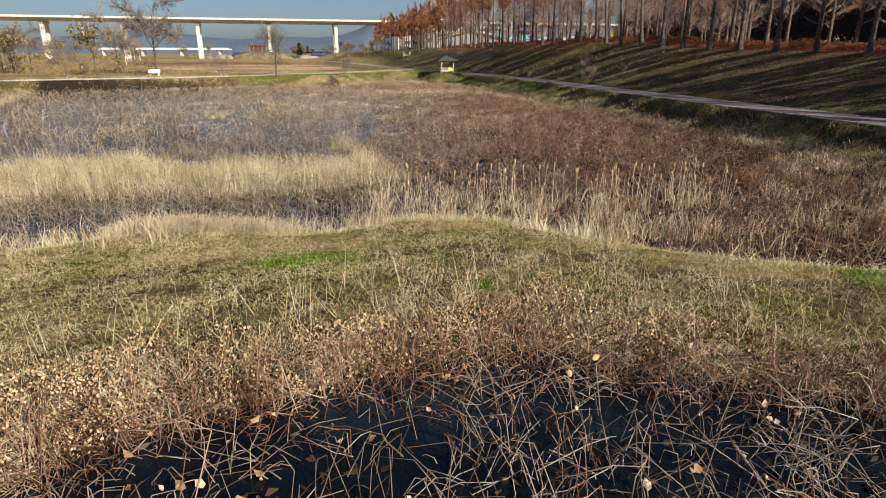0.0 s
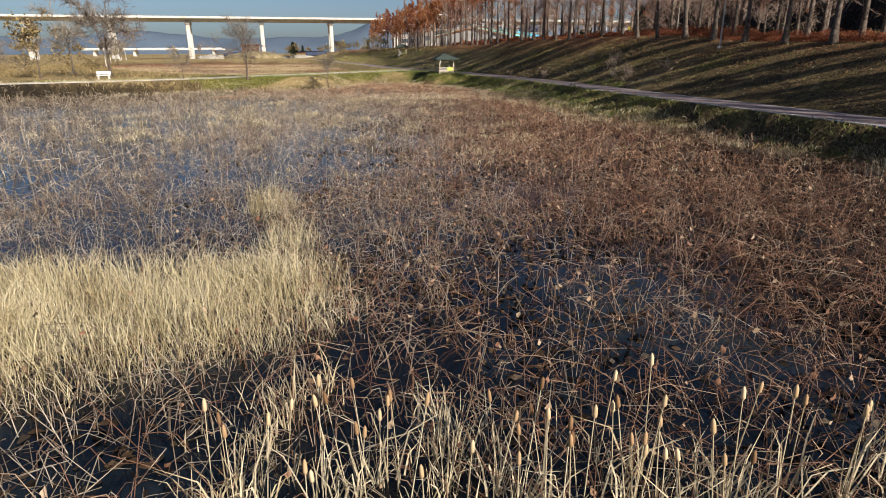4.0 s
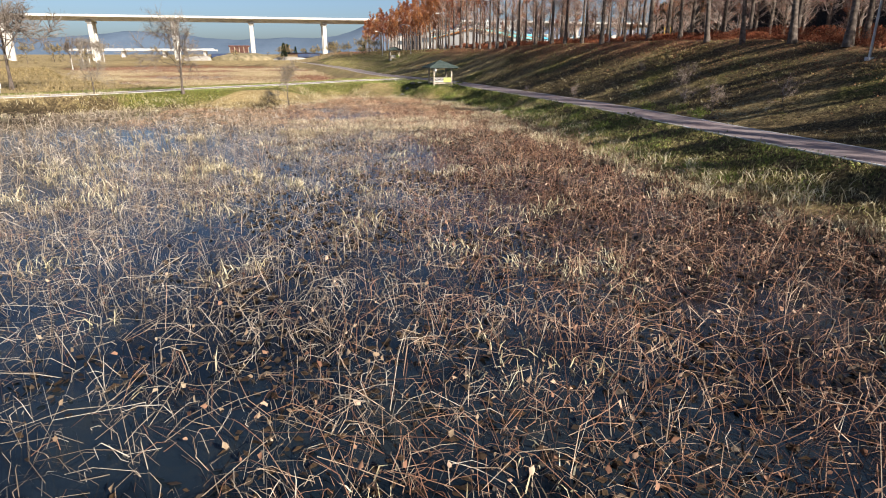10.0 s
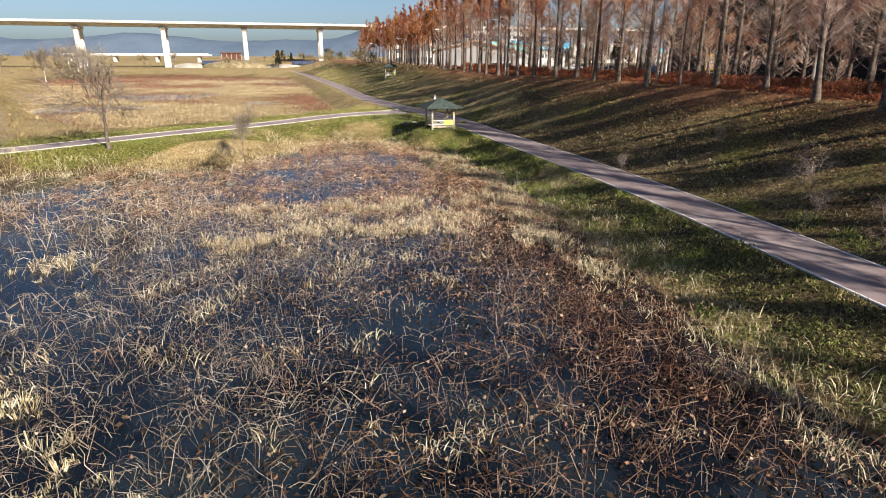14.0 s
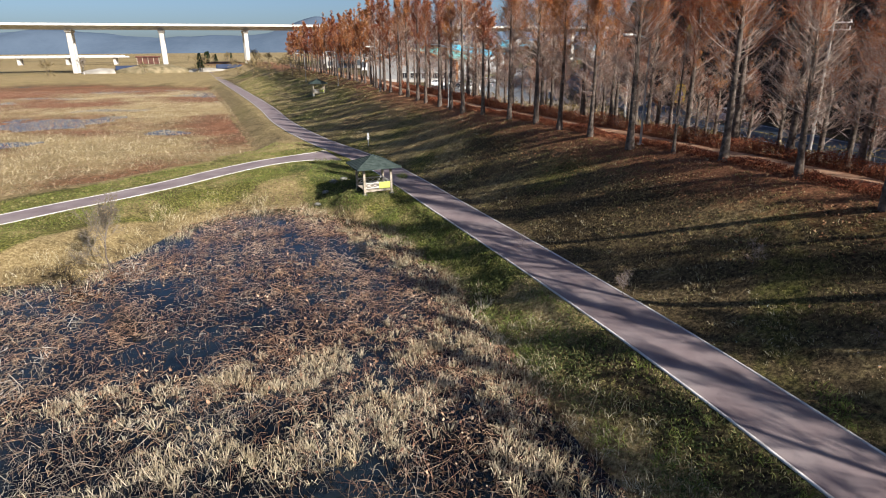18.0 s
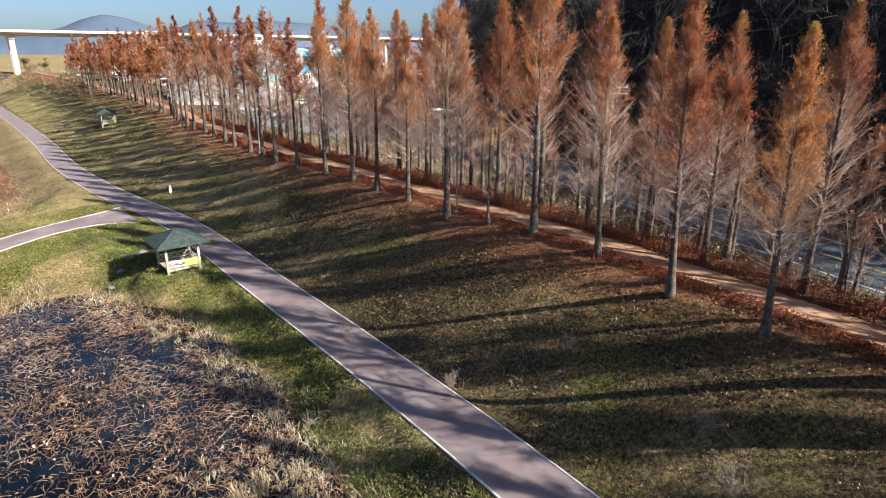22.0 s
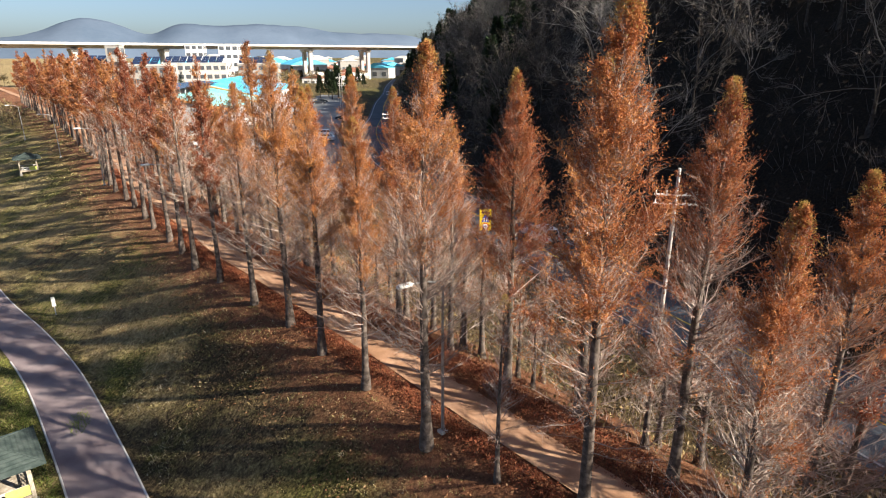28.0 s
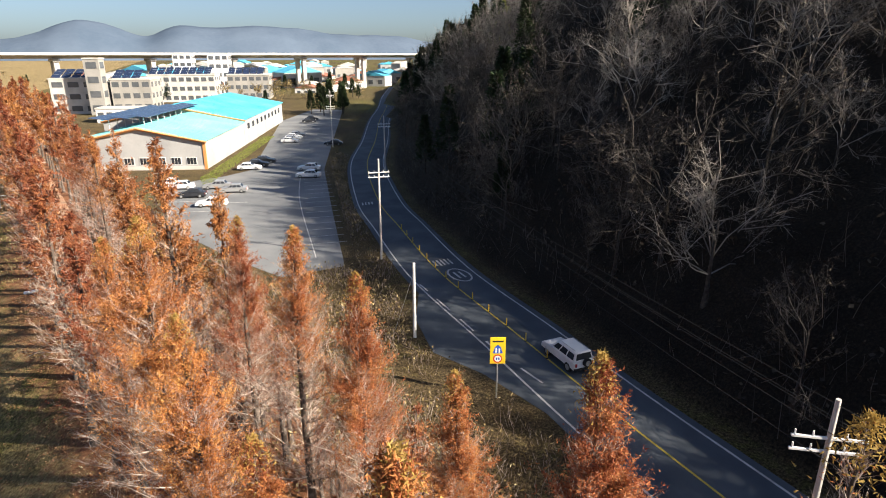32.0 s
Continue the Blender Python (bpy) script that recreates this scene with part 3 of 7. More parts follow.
def cover_of(x, y):
    """How much green, straw and red litter each place gets, partly as painted light."""
    s, r, br = path_side(x, y), side_of(ROAD, x, y), side_of(BRANCH, x, y)
    d = np.minimum(inside_of(POND, x, y), inside_of(NEAR_POND, x, y))
    df = inside_of(FAR_POND, x, y)
    green = np.full(x.shape, 0.30) + 0.12 * wave(x, y, 7.0)
    straw = np.full(x.shape, 0.15) + 0.15 * wave(x, y, 5.0, 2.0)
    red = np.zeros(x.shape)
    left = (s < -1.5)
    meadow = left & (d > 1.5) & (y > 85)
    green = np.where(meadow, 0.40 + 0.25 * wave(x, y, 11.0, 2.0), green)
    straw = np.where(meadow, 0.8 + 0.3 * wave(x, y, 7.0, 1.0), straw)
    strip = left & (d > 1.0) & (np.abs(br) < 7) & (y > 85)
    green, straw = np.where(strip, 0.75 + 0.3 * wave(x, y, 3.0), green), np.where(strip, 0.3 + 0.25 * wave(x, y, 2.0, 4.0), straw)
    straw = np.where(left & (d > -0.5) & (d < 1.6) & (y > 25), 0.5 + 0.3 * wave(x, y, 4.0), straw)
    dike = (y < 22) & left & (d > 0)
    green, straw = np.where(dike, 0.7 + 0.25 * wave(x, y, 1.6, 3.0), green), np.where(dike, 0.55 + 0.35 * wave(x, y, 1.3, 1.0), straw)
    worn = dike & (np.abs(d - inside_of(NEAR_POND, x, y) + 0.4 + 0.5 * wave(x, y, 3.0, 2.0)) < 0.75)
    green, straw = np.where(worn, 0.3 + 0.3 * wave(x, y, 1.1, 5.0), green), np.where(worn, 0.2 + 0.35 * wave(x, y, 0.9, 3.0), straw)
    fresh = np.exp(-((x + 3.1) / 1.2) ** 2 - ((y - 12.2) / 0.8) ** 2)
    green, straw = green + 1.2 * fresh, straw * (1 - fresh)
    lawn = left & (s > -9) & (y > 92) & (y < 130) & (d > 0.8)
    green, straw = np.where(lawn, 0.7 + 0.35 * wave(x, y, 2.0), green), np.where(lawn, 0.3 + 0.3 * wave(x, y, 1.4, 4.0), straw)
    slope = (s > 2) & (s < 9.5)
    green = np.where(slope, 0.26 + 0.3 * wave(x, y, 2.6, 0.7), green)
    straw = np.where(slope, 0.20 + 0.25 * wave(x, y, 2.2, 4.0), straw)
    # far slope: greener grass, and straw raised to paint in sunlight
    sunny = slope & (y > 105)
    green, straw = np.where(sunny, green + 0.3 * ease(y, 105, 130), green), np.where(sunny, straw + 0.28 * ease(y, 105, 130), straw)
    red = np.where((s > 2) & (s < 20), 0.12 + (0.3 + 0.35 * ease(y, 78, 96)) * ease(s, 5.5, 11), red)
    hill = (r > 5.6) & (s > 16)
    green, straw, red = np.where(hill, 0.0, green), np.where(hill, 0.0, straw), np.where(hill, 0.1, red)
    band, spot = patches(x, y)
    fp = df < 0
    straw, red, green = np.where(fp, 0.38 + 0.5 * band, straw), np.where(fp, 0.5 - 0.4 * band, red), np.where(fp, 0.2 + 0.5 * spot, green)
    edge = (df > 0) & (df < 5) & left & (y > 100)
    straw = np.where(edge, 0.55, straw)
    bed = d < -0.4
    green, straw, red = np.where(bed, 0.0, green), np.where(bed, 0.0, straw), np.where(bed, 0.1, red)
    away = (y > 330) | (np.abs(x) > 150)
    green, straw = np.where(away, 0.35 + 0.3 * wave(x, y, 90.0), green), np.where(away, 0.72 + 0.3 * wave(x, y, 60.0, 3.0), straw)
    town = away & (x > -60)
    green, straw = np.where(town, 0.42 + 0.2 * wave(x, y, 40.0, 1.0), green), np.where(town, 0.12 + 0.2 * wave(x, y, 25.0, 3.0), straw)
    soil_shade = np.maximum(ease(r, 4.8, 6.5) * (s > 16) * (y < 420), ease(-d, 0.2, 0.9))
    return np.stack([green, straw, red, soil_shade], -1)


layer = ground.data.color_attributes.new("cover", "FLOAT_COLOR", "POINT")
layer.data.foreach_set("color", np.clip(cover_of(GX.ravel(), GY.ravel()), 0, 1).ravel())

for poly in (POND, NEAR_POND, FAR_POND):
    bm = bmesh.new()
    vs = [bm.verts.new((x, y, WATER)) for x, y in offset_line(np.vstack([poly, poly[:1]]), 0.0)[:-1]]
    bmesh.ops.triangulate(bm, faces=[bm.faces.new(vs)])
    w = part("water", bm, M_WATER, None)
    tagged(w, "dark still pond water with dead lotus", "water", kind="structure")


def ribbon(name, line, half, lift, mat, keep=None, thick=0.0):
    """A strip along a line that lies on the ground; half: half its width."""
    half = np.broadcast_to(np.asarray(half, float), (len(line),))
    cols = [offset_line(line, half * u) for u in (-1, -0.5, 0, 0.5, 1)]
    if thick:
        cols = [cols[0], cols[0] * 0.98 + cols[4] * 0.02, cols[2], cols[4] * 0.98 + cols[0] * 0.02, cols[4]]
    rows = []
    for k, c in enumerate(cols):
        z = height(cols[2][:, 0], cols[2][:, 1]) + lift - (thick if k in (0, 4) else 0)
        rows.append(np.column_stack([c, z]))
    V = np.stack(rows, 1)
    n = len(line)
    i = (np.arange(n - 1)[:, None] * 5 + np.arange(4)[None, :])
    if keep is not None:
        i = i[keep[:-1] & keep[1:]]
    i = i.ravel()
    return np_mesh(name, V.reshape(-1, 3), [np.stack([i, i + 1, i + 6, i + 5], -1)], [mat])


path = ribbon("path", PATH, 1.5, 0.03, M_ASPHALT_RED)
tagged(path, "reddish-brown asphalt walking path along the levee", "path", kind="structure")
tail = np.linalg.norm(BRANCH - BRANCH[-1], axis=1)
branch_half = 1.45 + 3.6 * np.exp(-tail / 2.6)
branch = ribbon("path", BRANCH[:-1], branch_half[:-1], 0.026, M_ASPHALT_RED)
tagged(branch, "reddish-brown asphalt side path between two ponds", "path", kind="structure")


def branch_reach(p):
    d = np.abs(side_of(BRANCH, p[:, 0], p[:, 1]))
    t = np.linalg.norm(p - BRANCH[-1], axis=1)
    return d - (1.45 + 3.6 * np.exp(-t / 2.6))


for line, off, host in ((PATH, -1.5, path), (PATH, 1.5, path)):
    edge = offset_line(line, off)
    keep = (branch_reach(edge) > 0.0) | (off > 0)
    child(ribbon("kerb", edge, 0.05, 0.05, M_LINE, keep, thick=0.05), host, "white painted edge strip")
for u in (-1, 1):
    edge = offset_line(BRANCH[:-1], branch_half[:-1] * u)
    keep = np.abs(side_of(PATH, edge[:, 0], edge[:, 1])) > 1.5
    child(ribbon("kerb", edge, 0.05, 0.05, M_LINE, keep, thick=0.05), branch, "white painted edge strip")

trail = ribbon("trail", levee_line(13.3), 0.95, 0.035, M_TRAIL)
tagged(trail, "sandy reddish earth trail on the levee between tree rows", "trail", kind="structure")

# road behind the levee, with its markings
road = ribbon("road", ROAD, 4.0, 0.03, M_ROAD)
tagged(road, "dark two-lane asphalt road at the foot of the hill", "road", kind="structure")


def flat_strip(name, line, half, z, mat, parent, label="", keep=None):
    a, b = offset_line(line, -half), offset_line(line, half)
    V = np.stack([np.column_stack([a, np.full(len(a), z)]), np.column_stack([b, np.full(len(b), z)])], 1).reshape(-1, 3)
    i = np.arange(len(line) - 1) * 2
    if keep is not None:
        i = i[keep[:-1]]
    return child(np_mesh(name, V, [np.stack([i, i + 1, i + 3, i + 2], -1)], [mat]), parent, label)


ROAD_Z = 3.0
flat_strip("edge_line", offset_line(ROAD, 3.35), 0.08, ROAD_Z + 0.05, M_LINE, road)
flat_strip("edge_line", offset_line(ROAD, -3.35), 0.08, ROAD_Z + 0.05, M_LINE, road)
flat_strip("centre_line", ROAD, 0.07, ROAD_Z + 0.05, M_YELLOW_LINE, road, "yellow centre line")


# ---- trees ----
def unit(v):
    return v / (np.linalg.norm(v, axis=-1, keepdims=True) + 1e-9)


def diamonds(P, way, length, width, rng, base=0):
    """Small pointed leaves, two triangles each."""
    side = unit(np.cross(way, rng.normal(size=P.shape)))
    mid = P + way * (length * 0.45)[:, None]
    tip = P + way * length[:, None]
    w = (width / 2)[:, None]
    V = np.stack([P, mid - side * w, tip, mid + side * w], 1).reshape(-1, 3)
    F = np.arange(len(P))[:, None] * 4 + np.array([0, 1, 2, 3]) + base
    return V, F


def redwood(rng, h, n_branch, n_twig, n_leaf, leafy, spread=2.2, size=0.24, low_twigs=0.26):
    """A narrow dawn redwood in late autumn: trunk, branches and leaves."""
    root = bpy.data.objects.new("redwood_tree", None)
    scene.collection.objects.link(root)
    k = 11
    u = np.linspace(0, 1, k)
    T = np.zeros((1, k, 3))
    T[0, :, 2] = u * h
    T[0, :, 0] = 0.10 * np.sin(u * 3 + rng.uniform(0, 6)) * u * 1.5
    T[0, :, 1] = 0.10 * np.sin(u * 4 + rng.uniform(0, 6)) * u * 1.5
    R = (0.19 * (1 - u) ** 0.85 + 0.012 + 0.10 * np.exp(-u * 30))[None]
    V, F = tubes(T, R, 8)
    child(np_mesh("trunk", V, [F], [M_BARK], smooth=True), root)
    ub = 0.16 + 0.83 * rng.uniform(0, 1, n_branch) ** 0.65
    az = rng.uniform(0, 2 * np.pi, n_branch)
    full = np.minimum(1, (ub + 0.08) / 0.32) * (1 - ub) ** 0.92 * 1.18
    L = spread * full * rng.uniform(0.65, 1.18, n_branch) + 0.15
    rise = np.radians(24 + 40 * ub + rng.normal(0, 8, n_branch))
    st = np.stack([np.interp(ub, u, T[0, :, i]) for i in range(3)], 1)
    out = np.stack([np.cos(az), np.sin(az), np.zeros(n_branch)], 1)
    v = np.linspace(0, 1, 4)
    B = st[:, None, :] + out[:, None, :] * (L * np.cos(rise))[:, None, None] * v[None, :, None]
    B[:, :, 2] += (L * np.sin(rise))[:, None] * (v ** 1.25)[None, :]
    B[:, 1:, :] += rng.normal(0, 0.05, (n_branch, 3, 3)) * (L / 2)[:, None, None]
    RB = (0.010 + 0.022 * L / spread * (0.45 + 0.55 * ease(ub, 0.2, 0.5)))[:, None] * (1.05 - 0.85 * v)[None, :]
    VB, FB = tubes(B, RB, 3)
    wt = L * (low_twigs + (1 - low_twigs) * ease(ub, 0.22, 0.45))
    bi = rng.choice(n_branch, n_twig, p=wt / wt.sum())
    tv = rng.uniform(0.15, 1, n_twig)
    seg = np.minimum((tv * 3).astype(int), 2)
    fr = (tv * 3 - seg)[:, None]
    P = B[bi, seg] * (1 - fr) + B[bi, seg + 1] * fr
    along = unit(B[bi, seg + 1] - B[bi, seg])
    way = unit(along * 0.9 + rng.normal(0, 0.5, (n_twig, 3)) + np.array([0, 0, 0.2]))
    tl = rng.uniform(0.3, 0.85, n_twig) * (0.3 + 0.7 * np.minimum(1, (1 - ub[bi]) * 3.5))
    VT, FT = slivers(P, way, tl, np.full(n_twig, 0.0025 + 0.075 * size), rng, base=len(VB))
    twigs = child(np_mesh("branch", np.vstack([VB, VT]), [FB, FT], [M_TWIG]), root, "fine pinkish-grey branches and twigs")
    twigs["kind"] = "stuff"
    up = P[:, 2] / h
    low = 0.66 - 0.60 * leafy
    keep = (0.05 + 0.95 * np.clip((up - low) / 0.34, 0, 1) ** 1.2) * (0.35 + 0.65 * np.sin(az[bi] * 2.0 + up * 9) ** 2)
    bough = rng.random(n_branch) ** 2.6 + 0.03
    keep = keep * bough[bi] * (0.25 + rng.random(n_twig) ** 2)
    li = rng.choice(n_twig, n_leaf, p=keep / keep.sum())
    lv = rng.uniform(0.05, 1.05, n_leaf)[:, None]
    LP = P[li] + way[li] * tl[li][:, None] * lv + rng.normal(0, 0.03, (n_leaf, 3))
    LW = unit(way[li] * 0.35 + rng.normal(0, 0.6, (n_leaf, 3)) + np.array([0, 0, -0.2]))
    V, F = slivers(LP, LW, rng.uniform(0.6, 1.5, n_leaf) * size, rng.uniform(0.22, 0.42, n_leaf) * size, rng)
    leaves = child(np_mesh("foliage", V, [F], [M_LEAF if size < 0.1 else M_LEAF_DEEP]), root, "rust-orange feathery autumn foliage")
    leaves["kind"] = "stuff"
    if size < 0.1:
        n_tip = 550
        tu = rng.beta(4.0, 1.2, n_tip)
        ta, tr = rng.uniform(0, 6.283, n_tip), rng.random(n_tip) ** 0.5 * (0.08 + 1.0 * (1 - tu))
        TP = np.stack([np.cos(ta) * tr, np.sin(ta) * tr, h * (0.88 + 0.135 * tu)], 1) + T[0, -1] * [1, 1, 0]
        V, F = slivers(TP, unit(rng.normal(0, 0.7, (n_tip, 3)) + [0, 0, 0.1]), rng.uniform(0.05, 0.13, n_tip), rng.uniform(0.02, 0.035, n_tip), rng)
        tip = child(np_mesh("crown_tip", V, [F], [M_TIP]), root, "yellow-green last needles at the top")
        tip["kind"] = "stuff"
    tagged(root, "tall narrow dawn redwood with rust-orange autumn foliage", "tree", "levee redwoods")
    return root


rng = np.random.default_rng(11)
HI = [redwood(rng, 14.6, 230, 10000, 48000, 0.44, 3.4, size=0.076, low_twigs=0.75), redwood(rng, 15.2, 230, 9000, 64000, 0.66, 3.5, size=0.076, low_twigs=0.75), redwood(rng, 14.2, 240, 11000, 28000, 0.30, 3.4, size=0.076, low_twigs=0.75), redwood(rng, 13.6, 130, 3600, 250, 0.2, 2.2, size=0.07, low_twigs=0.6)]
MID = [redwood(rng, 14.5, 95, 2700, 7600, 0.38, 2.8, size=0.165, low_twigs=0.5), redwood(rng, 14.8, 95, 2400, 9800, 0.6, 2.9, size=0.165, low_twigs=0.5), redwood(rng, 14.0, 105, 3000, 4200, 0.2, 2.7, size=0.165, low_twigs=0.5)]
FAR = [redwood(rng, 14.5, 45, 900, 3200, 0.75, 2.7, size=0.32, low_twigs=0.4), redwood(rng, 14.8, 45, 900, 3600, 0.9, 2.8, size=0.32, low_twigs=0.4)]
for t in (HI[3],):
    tagged(t, "nearly bare grey dawn redwood with few leaves", "tree", "levee redwoods")
for t in (HI[2], MID[2]):
    tagged(t, "dawn redwood with thin orange foliage over bare twigs", "tree", "levee redwoods")
used = set()
rnd = random.Random(5)


def plant(kind, x, y, scale, z=None, sink=0.06, lean=0.0):
    m = pose(x, y, (float(height(np.array([x]), np.array([y]))[0]) if z is None else z) - sink, 0, 0, 0) @ pose(0, 0, 0, 0.35 * lean, -lean, 0) @ pose(0, 0, 0, 0, 0, rnd.uniform(0, 360)) @ Matrix.Scale(scale, 4)
    if kind not in used:
        used.add(kind)
        kind.matrix_basis = m
        return kind
    t = copy_thing(kind, m)
    t.matrix_basis = m
    return t


def along(line, start, step, jitter, rnd):
    """Places along a line, about a step apart."""
    seg = np.linalg.norm(np.diff(line, axis=0), axis=1)
    run = np.concatenate([[0], np.cumsum(seg)])
    d = start
    while d < run[-1]:
        e = d + rnd.uniform(-jitter, jitter)
        yield np.interp(e, run, line[:, 0]), np.interp(e, run, line[:, 1])
        d += step


FRONT, BACK = levee_line(10.5), levee_line(15.4)
for k, x, y, sc in ((0, 22.3, 85.5, 0.92), (2, 22.1, 90.8, 0.86), (1, 20.85, 95.5, 1.10), (3, 19.4, 98.7, 0.55), (2, 17.9, 101.9, 1.10), (0, 16.9, 107.0, 0.86), (0, 15.8, 111.3, 0.93), (0, 14.9, 115.4, 1.04), (2, 13.4, 119.6, 0.95),
                    (0, 23.0, 80.9, 0.82), (3, 24.3, 76.6, 1.1),
                    (2, 28.2, 83.2, 0.9), (0, 26.9, 88.0, 0.85), (2, 26.3, 91.9, 0.86), (2, 25.0, 95.7, 1.01), (3, 24.4, 100.5, 1.1), (1, 22.9, 104.0, 0.95), (0, 22.0, 108.4, 0.83), (0, 20.8, 113.0, 0.92), (2, 19.6, 116.9, 0.98), (0, 18.2, 122.2, 0.9)):
    plant(HI[k], x, y, sc, lean=float(np.interp(y, [85.6, 90.8, 93], [5.0, 3.0, 0.0]) if x < 25 else 0.0))
for x, y in along(FRONT, 6.0, 4.55, 0.5, rnd):
    if y > 332:
        break
    if 73 < y < 121.5:
        continue
    if y < 75:
        kind = rnd.choices(MID, (3, 2, 4))[0]
    elif y < 175:
        kind = rnd.choices(MID, (4, 4, 3))[0]
    else:
        kind = rnd.choice(FAR)
    plant(kind, x + rnd.uniform(-0.2, 0.2), y, rnd.uniform(0.9, 1.12))
for x, y in along(BACK, 8.0, 4.9, 0.9, rnd):
    if y > 300:
        break
    if 80.5 < y < 124:
        continue
    kind = rnd.choice(FAR) if y > 175 else rnd.choices(MID, (3, 2, 4))[0]
    plant(kind, x + rnd.uniform(-0.7, 0.7), y, rnd.uniform(0.82, 1.08))


THIN = redwood(rng, 8.0, 70, 2000, 900, 0.4, 2.0, size=0.17)
tagged(THIN, "slender grey young redwood with few leaves behind the trail", "tree", "levee redwoods")
for off, y0, y1, step in ((17.0, 66, 165, 2.6), (18.8, 70, 150, 3.2)):
    for x, y in along(levee_line(off), 3.0, step, 1.3, rnd):
        if y0 < y < y1:
            plant(THIN, x + rnd.uniform(-0.6, 0.6), y, rnd.uniform(0.55, 1.05))
# third row, not known to stand here, added to shade the near slope
for x, y in along(levee_line(18.2), 20.0, 5.2, 1.0, rnd):
    if y < 70:
        plant(MID[2], x, y, rnd.uniform(0.85, 1.05))


def limbs(start, way, length, radius, rng, k, spread, seg=3, up=0.15):
    """k shoots from each of n limbs; returns their lines and radii."""
    n = len(start)
    P = np.repeat(start, k, 0)
    W = unit(np.repeat(way, k, 0) + rng.normal(0, spread, (n * k, 3)) + np.array([0, 0, up]))
    L = np.repeat(length, k) * rng.uniform(0.55, 1.0, n * k)
    R = np.repeat(radius, k)
    v = np.linspace(0, 1, seg)
    lines = P[:, None] + W[:, None] * L[:, None, None] * v[None, :, None]
    lines[:, 1:] += rng.normal(0, 0.06, (n * k, seg - 1, 3)) * L[:, None, None]
    return lines, R[:, None] * (1 - 0.6 * v)[None, :], W, L


def bare_tree(name, rng, h, twig_mat, bark, leaf_mat, n_leaf, spread=0.55, leaf=0.2, lean=0.1, third=6, label="", fourth=4, thick=1.0):
    """A leafless tree: trunk, limbs and twigs in four orders, with some dry leaves."""
    root = bpy.data.objects.new(name, None)
    scene.collection.objects.link(root)
    u = np.linspace(0, 1, 6)
    T = np.zeros((1, 6, 3))
    T[0, :, 2] = u * h * 0.5
    T[0, 1:, :2] = np.cumsum(rng.normal(0, lean * 0.4, (5, 2)), axis=0)
    R = (h * 0.014 * (1 - 0.55 * u) + h * 0.008 * np.exp(-u * 12))[None]
    V, F = tubes(T, R, 7)
    child(np_mesh("trunk", V, [F], [bark], smooth=True), root)
    ks = rng.integers(2, 6, 9)
    l1, r1, w1, n1 = limbs(T[0, ks], np.tile(np.array([[0, 0, 0.55]]), (9, 1)), np.full(9, h * 0.5), np.full(9, h * 0.005), rng, 1, spread, 4, 0.35)
    at = rng.uniform(0.35, 1, (9, 5))
    s2 = (l1[:, :1] + (l1[:, -1:] - l1[:, :1]) * at[..., None]).reshape(-1, 3)
    l2, r2, w2, n2 = limbs(s2, np.repeat(w1, 5, 0), np.full(45, h * 0.27), np.full(45, h * 0.003), rng, 1, spread, 3, 0.1)
    at = rng.uniform(0.3, 1, (45, third))
    s3 = (l2[:, :1] + (l2[:, -1:] - l2[:, :1]) * at[..., None]).reshape(-1, 3)
    l3, r3, w3, n3 = limbs(s3, np.repeat(w2, third, 0), np.full(45 * third, h * 0.14), np.full(45 * third, h * 0.0013), rng, 1, spread * 1.1, 2, 0.08)
    VV, FF, base = [], [], 0
    for l, r in ((l1, r1), (l2, r2)):
        V, F = tubes(l, r, 3, base=base)
        VV.append(V)
        FF.append(F)
        base += len(V)
    D3 = unit(l3[:, 1] - l3[:, 0])
    V, F = slivers(l3[:, 0], D3, n3 * 1.1, np.full(len(l3), h * 0.0035 * thick), rng, base=base)
    VV.append(V)
    FF.append(F)
    base += len(V)
    k4 = np.repeat(np.arange(len(l3)), fourth)
    P4 = l3[k4, 0] + (l3[k4, 1] - l3[k4, 0]) * rng.uniform(0.2, 1, (len(k4), 1))
    V, F = slivers(P4, unit(D3[k4] + rng.normal(0, 0.6, P4.shape)), rng.uniform(0.04, 0.09, len(k4)) * h, np.full(len(k4), h * 0.0022 * thick), rng, base=base)
    VV.append(V)
    FF.append(F)
    twigs = child(np_mesh("branch", np.vstack(VV), FF, [twig_mat]), root)
    twigs["kind"] = "stuff"
    if n_leaf:
        li = rng.integers(0, len(l3), n_leaf)
        P = l3[li, 0] + (l3[li, 1] - l3[li, 0]) * rng.uniform(0.1, 1.05, (n_leaf, 1))
        V, F = diamonds(P, unit(rng.normal(size=(n_leaf, 3)) - np.array([0, 0, 0.3])), rng.uniform(0.7, 1.3, n_leaf) * leaf, rng.uniform(0.4, 0.7, n_leaf) * leaf, rng)
        leaves = child(np_mesh("foliage", V, [F], [leaf_mat]), root)
        leaves["kind"] = "stuff"
    tagged(root, label, "tree")
    return root


